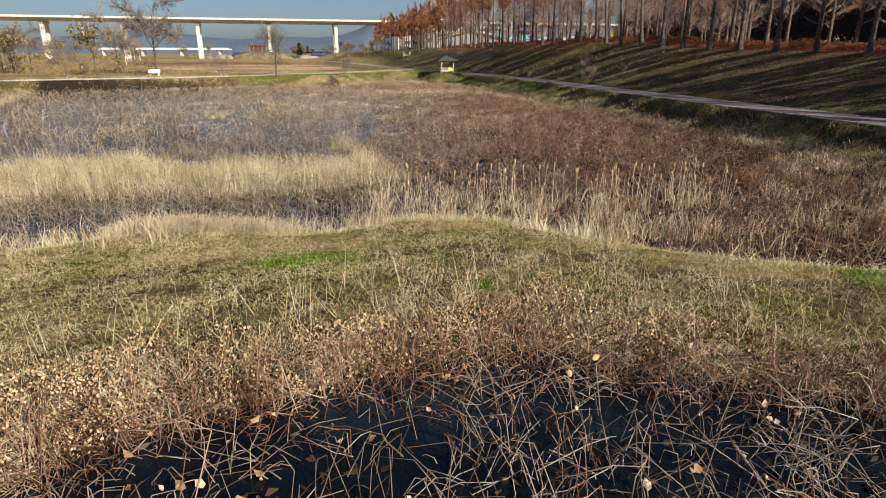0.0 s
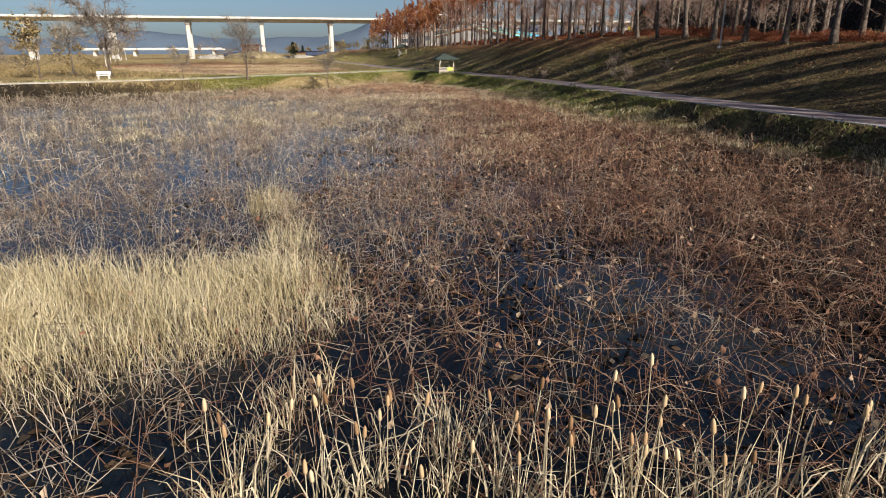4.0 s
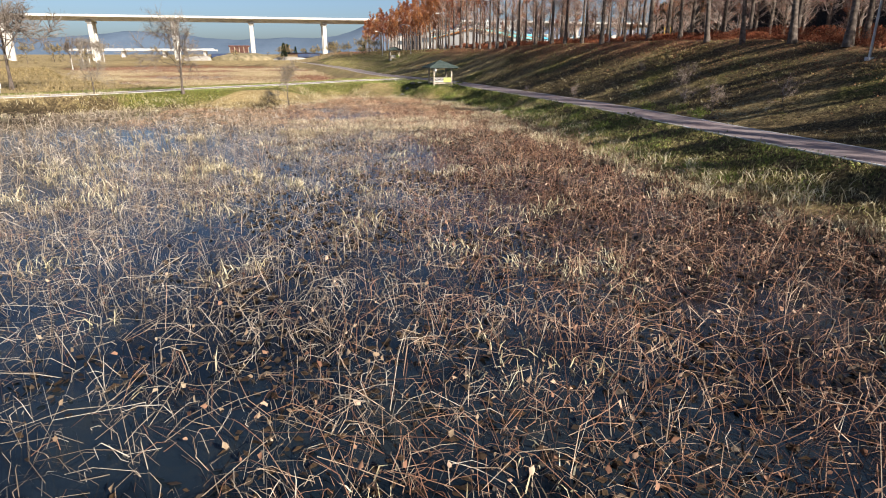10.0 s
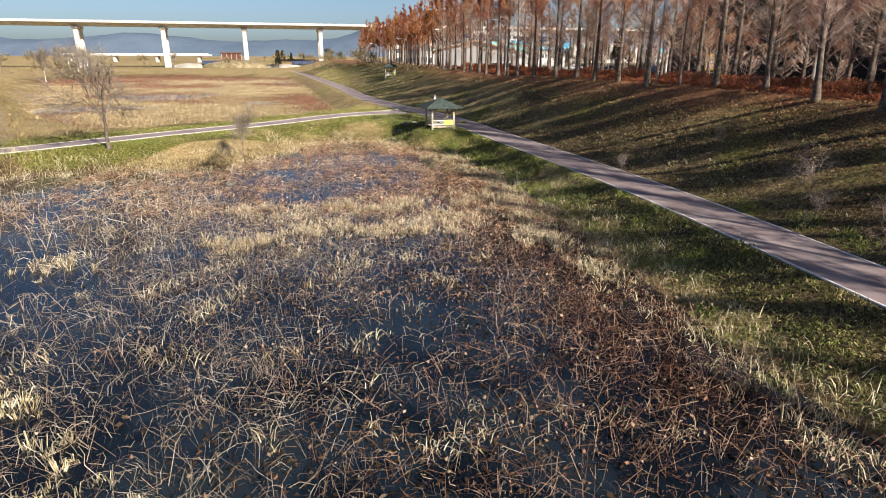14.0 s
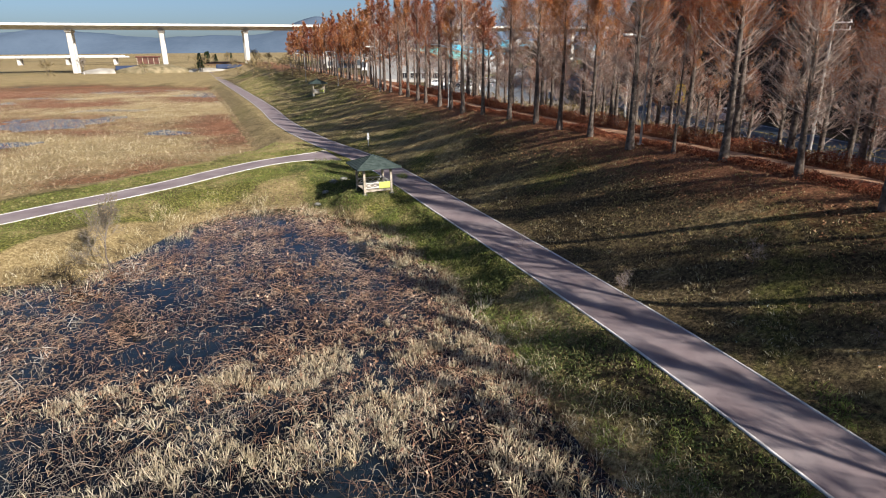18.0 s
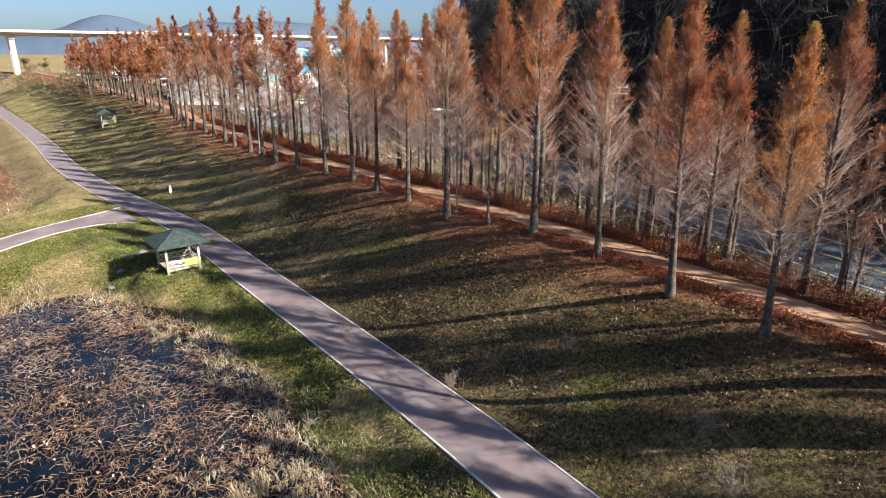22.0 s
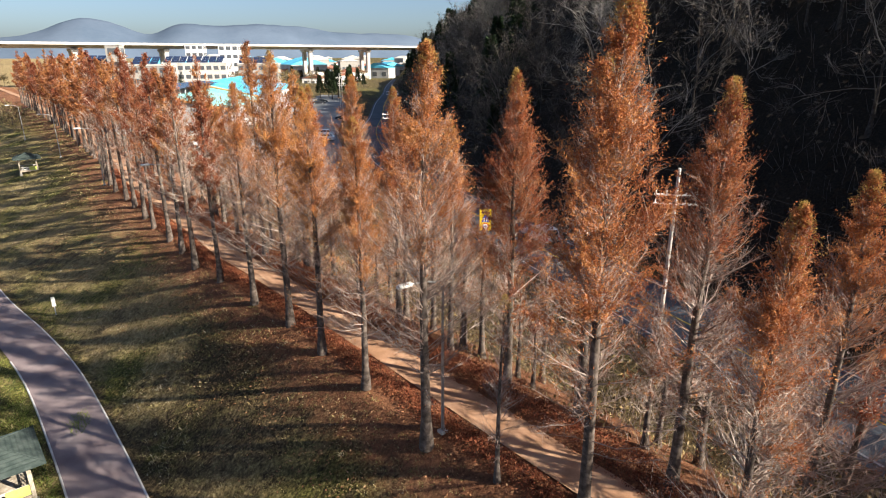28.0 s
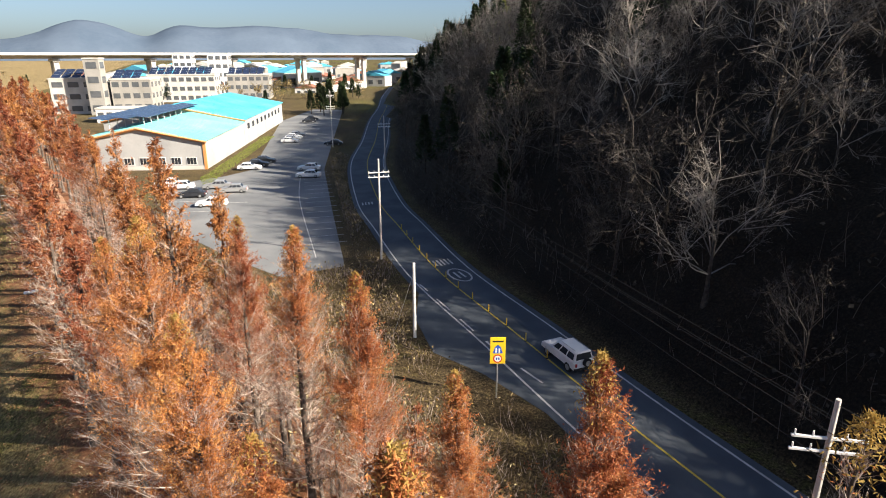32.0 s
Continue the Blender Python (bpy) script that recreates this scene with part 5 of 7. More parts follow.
reeds(rng, "reeds", x, y, rng.uniform(0.25, 1.5, len(x)) * (0.35 + 0.65 * v) * (0.85 + 0.3 * wave(x, y, 0.9, 2.0)), rng.uniform(0.005, 0.014, len(x)), M_REED, "tall dry tan reeds standing in the pond", "reeds", 0.24, 0.6)
# white cattail leaves
x, y = scatter(rng, -12, 19, 13, 36, 210)
v = in_blob(x, y, ((0.5, 17.4, 2.4, 1.1), (-3.0, 16.6, 1.5, 1.0), (4.0, 15.9, 2.0, 1.1), (-1.2, 20.4, 2.0, 1.6), (1.6, 18.9, 2.6, 1.7), (5.2, 17.2, 3.0, 2.0), (9.5, 16.6, 3.6, 2.4), (13.5, 19.5, 3, 3.4), (-8.5, 14.6, 3.2, 1.2), (16.5, 26, 2.2, 5)))
tuft = wave(x, y, 0.55, 2.0) + 0.5 * wave(x, y, 0.23, 1.0)
keep = rng.random(len(x)) < v * np.clip(tuft * 2.2 - 0.1, 0.02, 1) * (1 - 0.5 * ease(x, 3, 6))
x, y, tuft = x[keep], y[keep], tuft[keep]
reeds(rng, "cattails", x, y, rng.uniform(0.2, 0.75, len(x)) * (0.7 + 0.7 * np.clip(tuft, 0, 1)), rng.uniform(0.007, 0.02, len(x)), M_CATTAIL, "whitish dry cattail leaves at the pond edge", "cattails", 0.26, 0.5)
# clumps and bands further along the pond
x, y = scatter(rng, -26, 9, 54, 100, 16)
v = in_blob(x, y, ((-7.8, 61.2, 1.7, 1.3), (-10.6, 63.4, 1.3, 1.1), (-5.6, 59.9, 0.8, 0.7), (-8.5, 78, 2.6, 2.0), (-4.8, 79.5, 3.6, 2.6), (0, 82.0, 3.6, 2.6), (4.6, 84.0, 2.6, 2.8), (-16, 74, 2, 1.4), (6, 79.5, 1.8, 3), (3.2, 88.0, 3.4, 3.0), (-3.2, 86.0, 4.0, 2.4), (-9.0, 84.0, 3.6, 2.0), (5.0, 93.0, 1.6, 3.0)))
keep = rng.random(len(x)) < v * 0.85 * (0.15 + 0.85 * (wave(x, y, 1.1, 1.0) > 0.05))
x, y = x[keep], y[keep]
pale = (rng.random(len(x)) < ease(y, 66, 76))
for sel, mat, nm, lb in ((pale, M_CATTAIL, "cattails", "pale straw cattail clumps standing in the lotus pond"), (~pale, M_REED, "reeds", "dry tan reed clumps standing in the lotus pond")):
    tufts(rng, nm, x[sel], y[sel], 11, 0.12, (0.32, 0.72), (0.016, 0.034), mat, lb, nm, 0.6, 1.2)
x, y = scatter(rng, -26, 13, 38, 84, 26)
keep = (inside_of(POND, x, y) < -0.5) & (wave(x, y, 1.0, 7.0) > 0.55 - 0.3 * wave(x, y, 9.0, 3.0))
reeds(rng, "reeds", x[keep], y[keep], rng.uniform(0.15, 0.6, keep.sum()), rng.uniform(0.012, 0.03, keep.sum()), M_REED, "scattered tufts of dry tan reeds among lotus", "reeds", 0.45, 0.7)
# dry grass along the shores, but for the open ditch under the near bank
TRENCH = ((-6.4, 17.7, 2.0, 0.9), (-4.2, 17.4, 1.7, 1.2), (-2.9, 18.3, 1.2, 0.9))
x, y = scatter(rng, -56, 22, 10, 118, 90)
d = inside_of(POND, x, y)
side = side_of(PATH, x, y)
wide = np.where(y > 95, 2.4, 1.5) + 0.8 * wave(x, y, 1.7, 2.0)
keep = (d > -1.6 - 0.8 * wave(x, y, 2.4, 3.0)) & (d < np.where((x > -9) & (y > 88), 0.4, wide)) & (side < -2.2) & (rng.random(len(x)) < np.where(y < 24, 0.3, np.where(x > 0, 0.6, 0.5)) * np.clip(0.45 + 0.7 * wave(x, y, 0.8, 0.9) + 0.3 * wave(x, y, 2.2, 0.9), 0.08, 1))
keep &= rng.random(len(x)) > 1.6 * in_blob(x, y, TRENCH)
x, y = x[keep], y[keep]
reeds(rng, "shore_grass", x, y, rng.uniform(0.2, 0.75, len(x)), rng.uniform(0.012, 0.03, len(x)), M_REED, "dry straw-coloured grass along the pond shore", "grass", 0.45, 0.7)
x, y = scatter(rng, -7, 19, 44, 112, 13)
d = inside_of(POND, x, y)
keep = (d > -2.4 - 0.9 * wave(x, y, 2.6, 1.1)) & (d < (1.5 + wave(x, y, 2.0, 6.0)) * (1 - 0.85 * ease(y, 84, 94))) & (side_of(PATH, x, y) < -2.4) & (rng.random(len(x)) < np.clip(0.1 + 0.85 * wave(x, y, 0.55, 0.9), 0.02, 1))
x, y = x[keep], y[keep]
tufts(rng, "shore_grass", x, y, 11, 0.12, (0.2, 0.62), (0.010, 0.028), M_REED, "clumps of dry straw grass along the pond shore", "grass", 0.7, 1.0)
# the low bank between the two near ponds: straw tufts at its edges, short grass on top
x, y = scatter(rng, -13, 15, 4, 19, 1000)
d = np.minimum(inside_of(POND, x, y), inside_of(NEAR_POND, x, y))
near_shore = inside_of(NEAR_POND, x, y)
keep = (d > -0.2) & (near_shore > -0.1) & (rng.random(len(x)) > 1.6 * in_blob(x, y, TRENCH)) & (rng.random(len(x)) < np.where((d < 1.3) & (y < 12), 0.6, 0.42) * np.clip(0.5 + 1.2 * wave(x, y, 0.5, 1.0), 0, 1))
reeds(rng, "bank_straw", x[keep], y[keep], rng.uniform(0.12, 0.45, keep.sum()) * np.where(d[keep] < 1.2, 1.0, 0.5), rng.uniform(0.004, 0.01, keep.sum()), M_CATTAIL, "matted dry straw on the bank", "straw", 0.8, 0.9)
keep = (d > 0.1) & (near_shore > 1.0) & (rng.random(len(x)) < np.clip(0.75 + 0.8 * wave(x, y, 0.35, 4.2), 0.1, 1) * np.where(np.abs(inside_of(POND, x, y) - near_shore + 0.4 + 0.5 * wave(x, y, 3.0, 2.0)) < 0.6, 0.25, 1.0))
reeds(rng, "bank_grass", x[keep], y[keep], rng.uniform(0.04, 0.16, keep.sum()), rng.uniform(0.005, 0.012, keep.sum()), M_BANK_GRASS, "short yellowing grass on the bank", "grass", 0.7, 0.6)
keep = (near_shore > -0.15) & (near_shore < 1.6) & (d > -0.3) & (rng.random(len(x)) < np.clip(0.10 + 0.35 * wave(x, y, 0.4, 5.0), 0.02, 0.35))
reeds(rng, "bank_reeds", x[keep], y[keep], rng.uniform(0.15, 0.5, keep.sum()), rng.uniform(0.006, 0.014, keep.sum()), M_REED, "dry reeds along the near pond's edge", "reeds", 0.7, 0.8)
keep = (near_shore > -0.15 - 0.3 * wave(x, y, 0.9, 2.0)) & (near_shore < 1.4 + 0.7 * wave(x, y, 1.2, 4.0)) & (rng.random(len(x)) < np.clip(0.45 + 0.4 * wave(x, y, 0.5, 3.0), 0.04, 0.85))
P = np.stack([x[keep], y[keep], np.maximum(height(x[keep], y[keep]), WATER) + rng.uniform(0.03, 0.22, keep.sum())], 1)
dark_side = rng.random(len(P)) < ease(P[:, 0] + 1.5 * wave(P[:, 0], P[:, 1], 1.5, 1.0), 0, 7)
dry_leaves(rng, P[~dark_side], 0.046, M_BANK_LITTER, "heaped pale tan withered lotus leaves on the bank")
dry_leaves(rng, P[dark_side], 0.046, M_LOTUS_RED, "heaped red-brown withered lotus leaves on the bank")
k = np.flatnonzero((near_shore > -0.5) & (near_shore < 0.9) & (rng.random(len(x)) < 0.07))
lotus(rng, x[k], y[k] - 0.3, M_LOTUS_RED, 0.0065, True, "red-brown lotus stalks leaning from the bank over the water")
k = np.flatnonzero((near_shore > 0.2) & (near_shore < 2.5) & (rng.random(len(x)) < 0.012))
reeds(rng, "bank_reeds", x[k], y[k], rng.uniform(0.6, 1.3, len(k)), rng.uniform(0.006, 0.01, len(k)), M_CATTAIL, "long single dry stalks on the bank", "reeds", 0.35, 0.35)
# straw heaps on the pond side of the bank
hx, hy = scatter(rng, -13, 8, 11, 20, 22)
v = in_blob(hx, hy, ((-6.0, 15.7, 1.5, 0.8), (-7.8, 15.6, 1.5, 0.9), (-4.8, 15.5, 0.9, 0.5)))
keep = rng.random(len(hx)) < v * 1.4
tufts(rng, "bank_straw", hx[keep], hy[keep], 60, 0.25, (0.4, 0.85), (0.005, 0.011), M_CATTAIL, "heaped whitish straw drooping on the bank", "straw", 1.0, 1.1)
v = in_blob(hx, hy, ((0.6, 16.9, 2.4, 0.9), (-1.8, 17.4, 1.2, 0.6)))
keep = rng.random(len(hx)) < v * 1.4
tufts(rng, "bank_straw", hx[keep], hy[keep], 30, 0.20, (0.2, 0.55), (0.004, 0.010), M_REED, "matted tan straw at the pond's edge", "straw", 0.9, 0.9)
# cattail stalks with their pale worn heads
cx, cy = scatter(rng, -3.5, 12, 17.6, 22.5, 6)
keep = rng.random(len(cx)) < in_blob(cx, cy, ((-0.6, 19.5, 1.8, 0.9), (2.4, 19.3, 1.7, 0.9), (5.6, 19.4, 1.6, 0.8), (8.6, 20.0, 1.8, 1.0)))
cx, cy = cx[keep], cy[keep]
n = len(cx)
top = rng.uniform(0.9, 1.6, n)
foot = np.stack([cx, cy, np.full(n, WATER - 0.05)], 1)
way = unit(np.column_stack([rng.normal(0, 0.09, (n, 2)), np.ones(n)]))
V, F = tubes(np.stack([foot, foot + way * top[:, None]], 1), np.tile([0.007, 0.005], (n, 1)), 4)
stuff("cattail_stalks", V, [F], M_CATTAIL, "upright pale cattail stalks in the shallows", "cattails")
u = np.array([0.0, 0.03, 0.12, 0.16])
V, F = tubes((foot + way * (top - 0.02)[:, None])[:, None] + way[:, None] * u[None, :, None], np.tile([0.008, 0.026, 0.022, 0.006], (n, 1)), 6)
stuff("cattail_heads", V, [F], M_BANK_LITTER, "worn fluffy cattail heads on their stalks", "cattails")
tufts(rng, "cattails", cx, cy, 8, 0.12, (0.6, 1.2), (0.012, 0.026), M_CATTAIL, "whitish dry cattail leaves round the stalks", "cattails", 0.3, 0.9)
v = in_blob(x, y, ((-3.5, 12.5, 0.8, 0.5), (-2.7, 12.7, 0.8, 0.35), (-8.8, 9.0, 1.0, 0.9), (9.5, 11.5, 1.3, 0.7), (12.5, 10.5, 1.3, 0.6), (0.8, 11.2, 0.35, 0.3)))
keep = rng.random(len(x)) < v
reeds(rng, "fresh_grass", x[keep], y[keep], rng.uniform(0.06, 0.16, keep.sum()), rng.uniform(0.012, 0.026, keep.sum()), M_LUSH, "bright green fresh grass patches on the bank", "grass", 0.6, 0.5)
# grass between path and pond, and round the side path
x, y = (np.concatenate(v) for v in zip(scatter(rng, -50, 24, 20, 142, 75), scatter(rng, -6, 18, 55, 130, 90)))
d = np.minimum(inside_of(POND, x, y), inside_of(FAR_POND, x, y))
s, br = side_of(PATH, x, y), np.abs(side_of(BRANCH, x, y))
tail_d = np.hypot(x - BRANCH[-1, 0], y - BRANCH[-1, 1])
keep = (d > 0.5) & (s < -1.62) & (s > -14) & (br > 1.6 + 3.6 * np.exp(-tail_d / 2.6)) | (d > 0.5) & (br > 1.5) & (br < 6) & (s < -6)
x, y, d, s, br = x[keep], y[keep], d[keep], s[keep], br[keep]
fresh = rng.random(len(x)) < np.clip(0.10 + 0.4 * (wave(x, y, 2.4, 5.0) > 0.3) + 0.3 * (((br < 6) & (y > 88)) | ((s > -8) & (y > 92) & (y < 130))), 0, 0.85)
for sel, mat, nm, lb in ((fresh, M_FRESH, "fresh_grass", "fresh green grass beside the path"), (~fresh, M_GRASS, "verge_grass", "mixed green and withered grass beside the path")):
    reeds(rng, nm, x[sel], y[sel], rng.uniform(0.06, 0.26, sel.sum()), rng.uniform(0.014, 0.036, sel.sum()), mat, lb, "grass", 0.65, 0.7)
# levee slope
x, y = (np.concatenate(v) for v in zip(scatter(rng, -16, 34, 28, 165, 7), scatter(rng, -2, 26, 58, 128, 22)))
s = path_side(x, y)
keep = (s > 1.75) & (s < 10.4) & (rng.random(len(x)) < np.clip(0.6 + 0.6 * wave(x, y, 1.3, 0.2) + 0.3 * wave(x, y, 5.0, 3.3), 0.08, 1))
x, y, s = x[keep], y[keep], s[keep]
pick = rng.random(len(x))
g = np.clip(0.36 + 0.4 * wave(x, y, 2.4, 1.0) + 0.15 * ease(y, 105, 130), 0.08, 0.9)
foot = np.clip(0.12 + 0.25 * wave(x, y, 2.0, 6.0), 0, 1) * (1 - ease(s, 3.0, 5.5))
for sel, mat, k, hh, lb in ((pick < g - foot, M_GRASS, 8, (0.06, 0.19), "green and yellow grass on the levee slope"), ((pick >= g - foot) & (pick < 0.98 - foot), M_SLOPE_GRASS, 8, (0.07, 0.2), "withered brown grass on the levee slope"), (pick >= 0.98 - foot, M_REED, 9, (0.10, 0.28), "pale straw tufts on the levee slope")):
    tufts(rng, "slope_grass", x[sel], y[sel], k, 0.16, hh, (0.010, 0.026), mat, lb, "grass", 0.8, 0.8)
# low weeds on the strip between path and pond
x, y = scatter(rng, -8, 22, 24, 128, 260)
d, s = inside_of(POND, x, y), side_of(PATH, x, y)
br = np.abs(side_of(BRANCH, x, y))
keep = (d > 0.2) & (s < -1.9) & (s > -9) & (br > 3) & (rng.random(len(x)) < np.clip(0.25 + 0.9 * wave(x, y, 1.0, 1.9) + 0.4 * wave(x, y, 4.0, 0.3), 0.02, 0.8))
x, y = x[keep], y[keep]
n = len(x)
P = np.stack([x, y, height(x, y) + rng.uniform(0, 1, n) ** 1.5 * 0.38 * np.clip(0.6 + 0.6 * wave(x, y, 0.9, 1.9), 0.2, 1.2)], 1)
V, F = diamonds(P, unit(rng.normal(size=(n, 3)) + [0, 0, 0.5]), rng.uniform(0.07, 0.2, n), rng.uniform(0.03, 0.07, n), rng)
stuff("weeds", V, [F], M_WEED, "dark olive low weeds between path and pond", "weeds")
# green sedge tufts on the shore and by the path
x, y = scatter(rng, -6, 26, 40, 122, 150)
tuft_spots = ((9.2, 74.4, 0.7, 0.7), (8.4, 79.5, 0.5, 0.9), (7.0, 86.0, 0.6, 1.0), (5.9, 91.0, 0.6, 1.2), (4.2, 99.2, 0.6, 1.4), (3.0, 103.6, 0.7, 1.3), (1.6, 107.2, 0.9, 1.0), (-1.0, 110.5, 1.2, 0.9), (9.9, 69.3, 0.6, 0.6), (10.2, 67.6, 0.5, 0.4), (12.2, 61.8, 0.6, 0.7), (16.6, 75.4, 0.6, 1.2), (15.6, 78.4, 0.5, 1.4), (16.9, 72.6, 0.6, 1.2), (11.0, 73.5, 0.7, 0.6), (3.0, 118.0, 0.6, 1.6))
d, s = inside_of(POND, x, y), side_of(PATH, x, y)
wild = (d > -0.6) & (s < -1.9) & (s > -8) & (wave(x, y, 0.8, 8.0) > 0.5 - 0.2 * ease(y, 90, 110)) & (rng.random(len(x)) < 0.6)
keep = (rng.random(len(x)) < in_blob(x, y, tuft_spots)) | wild
reeds(rng, "sedge", x[keep], y[keep], rng.uniform(0.15, 0.5, keep.sum()), rng.uniform(0.012, 0.03, keep.sum()), M_FRESH, "bright green sedge tufts by the pond and path", "sedge", 0.55, 0.8)
# hoar frost on grass that the sun has not reached
x, y = scatter(rng, 4, 22, 62, 108, 90)
s = side_of(PATH, x, y)
keep = (s > 1.7) & (s < 5.2) & (rng.random(len(x)) < np.clip(0.75 * wave(x, y, 2.2, 3.1) + 0.15 * wave(x, y, 0.8, 1.0), 0, 0.6) * (1 - ease(s, 3.4, 5.2)) * (1 - ease(y, 80, 98)))
reeds(rng, "frosted_grass", x[keep], y[keep], rng.uniform(0.06, 0.2, keep.sum()), rng.uniform(0.012, 0.03, keep.sum()), M_FROST, "grey-green grass with hoar frost", "grass", 0.7, 0.7)
# fallen leaves on the upper slope
x, y = scatter(rng, -16, 32, 50, 165, 24)
s = path_side(x, y)
keep = (s > 3.5) & (s < 12) & (rng.random(len(x)) < ease(s, 3, 9.5) * np.clip(0.6 + 0.8 * wave(x, y, 1.2, 2.0), 0.05, 1))
x, y = x[keep], y[keep]
n = len(x)
P = np.stack([x, y, height(x, y) + rng.uniform(0.01, 0.12, n)], 1)
V, F = diamonds(P, unit(rng.normal(size=(n, 3)) * [1, 1, 0.4]), rng.uniform(0.07, 0.18, n), rng.uniform(0.04, 0.09, n), rng)
stuff("leaf_litter", V, [F], M_LITTER, "rust-brown fallen needles and leaves on the levee slope", "leaves")
# slope further along, and lawn by the warehouse
x, y = scatter(rng, -48, 12, 160, 300, 22)
s = path_side(x, y)
keep = (s > 1.7) & (s < 10.4) & (rng.random(len(x)) < np.clip(0.5 + 0.7 * wave(x, y, 1.2, 0.2), 0.05, 1))
x, y = x[keep], y[keep]
reeds(rng, "slope_grass", x, y, rng.uniform(0.1, 0.3, len(x)), rng.uniform(0.04, 0.09, len(x)), M_GRASS, "green and yellow grass on the levee slope", "grass", 0.7, 0.8)
x, y = scatter(rng, 20, 44, 208, 270, 26)
q = x - (24.5 + (y - 222) * 0.35)
keep = (np.abs(q) < 1.7)
reeds(rng, "lawn", x[keep], y[keep], rng.uniform(0.08, 0.3, keep.sum()), rng.uniform(0.04, 0.1, keep.sum()), M_FRESH, "bright green lawn strip beside the warehouse", "grass", 0.6, 0.6, z=np.full(keep.sum(), 3.05))
x, y = scatter(rng, -120, -30, 98, 240, 4.0)
d, s = np.minimum(inside_of(POND, x, y), inside_of(FAR_POND, x, y)), side_of(PATH, x, y)
keep = (d > 1.5) & (s < -7) & (np.abs(side_of(BRANCH, x, y)) > 6) & (rng.random(len(x)) < np.clip(0.6 + 0.6 * wave(x, y, 6.0, 2.0), 0.1, 1))
x, y = x[keep], y[keep]
reeds(rng, "meadow_grass", x, y, rng.uniform(0.25, 0.8, len(x)), rng.uniform(0.025, 0.06, len(x)), M_SLOPE_GRASS, "tall dry tan grass on the meadow beyond the ponds", "grass", 0.5, 0.8)
# far pond: bands of reeds and lotus
x, y = scatter(rng, -130, -12, 116, 290, 9.0)
keep = inside_of(FAR_POND, x, y) < 1.0
x, y = x[keep], y[keep]
band, spot = patches(x, y)
tan_ = band + rng.normal(0, 0.25, len(x)) > 0.3
for sel, mat, nm, lb, hh in ((tan_, M_MEADOW, "reeds", "patches of dry tan reeds in the further pond", 0.55), (~tan_, M_LOTUS_RED, "lotus_stems", "red-brown dead lotus in the further pond", 0.35)):
    reeds(rng, nm, x[sel], y[sel], rng.uniform(0.5, 1.3, sel.sum()) * hh, rng.uniform(0.022, 0.055, sel.sum()), mat, lb, nm.replace("_stems", ""), 0.7, 0.6)


# red-leaved shrubs that line the levee trail
def hedge(off, half, top, start, stop, per_m, mat, name, label):
    line = levee_line(off)
    seg = np.linalg.norm(np.diff(line, axis=0), axis=1)
    run = np.concatenate([[0], np.cumsum(seg)])
    y_run = np.interp(run, run, line[:, 1])
    a, b = np.interp(start, y_run, run), np.interp(stop, y_run, run)
    n = int((b - a) * per_m)
    e = rng.uniform(a, b, n)
    o = rng.normal(0, half * 0.5, n).clip(-half, half)
    t = np.stack([np.interp(e, run, np.gradient(line[:, 0], run)), np.interp(e, run, np.gradient(line[:, 1], run))], 1)
    px, py = np.interp(e, run, line[:, 0]) + t[:, 1] * o, np.interp(e, run, line[:, 1]) - t[:, 0] * o
    lump = 0.55 + 0.45 * wave(px, py, 1.1, 3.0)
    hgt = top * (0.35 + 0.65 * lump) * np.sqrt(np.clip(1 - (o / half) ** 2, 0.05, 1))
    pz = height(px, py) + hgt * rng.uniform(0.05, 1, n) ** 0.6
    P = np.stack([px, py, pz], 1)
    V, F = diamonds(P, unit(rng.normal(size=(n, 3)) + [0, 0, 0.2]), rng.uniform(0.05, 0.13, n), rng.uniform(0.03, 0.07, n), rng)
    stuff(name, V, [F], mat, label, "shrubs")
    k = n // 9
    Q = np.stack([px[:k], py[:k], height(px[:k], py[:k])], 1)
    W = unit(np.stack([rng.normal(0, 0.35, k), rng.normal(0, 0.35, k), np.ones(k)], 1))
    T = np.stack([Q, Q + W * (hgt[:k] * 0.9)[:, None]], 1)
    V, F = tubes(T, np.tile([0.006, 0.003], (k, 1)), 3)
    stuff("shrub_twigs", V, [F], M_SHRUB, "thin red-brown twigs of the trail-side shrubs", "shrubs")


hedge(11.5, 0.75, 0.55, 30, 175, 560, M_SHRUB, "trail_shrubs", "low red-brown shrubs lining the levee trail")
hedge(15.0, 0.95, 1.2, 30, 175, 620, M_SHRUB, "trail_shrubs", "low red-brown shrubs lining the levee trail")
hedge(18.0, 1.6, 1.6, 60, 150, 90, M_SLOPE_GRASS, "levee_brush", "dry tan brush on the outer levee slope")

x, y = scatter(rng, 8, 52, 55, 250, 13)
s, r = path_side(x, y), side_of(ROAD, x, y)
lot_x = np.interp(y, [150, 156, 181, 213, 256], [31, 33, 38, 44.5, 58])
strip = (r < -4.3) & (x > lot_x) & (y > 150)
slope_ = (s > 16.2) & (r < -4.3) & (y < 156) & (s < 36)
apron_ = (x > 31) & (y > 119) & (y < 150) & (x > 31.5 + 0.2 * np.abs(y - 135))
keep = (strip | slope_) & ~apron_ & (rng.random(len(x)) < 0.55 + 0.5 * wave(x, y, 3.0, 0.6))
x, y = x[keep], y[keep]
n, z = len(x), height(x, y)
lump = np.clip(0.5 + 0.6 * wave(x, y, 2.0, 1.5), 0.1, 1.1)
P = np.stack([x, y, z + rng.uniform(0.0, 1.0, n) * 1.7 * lump], 1)
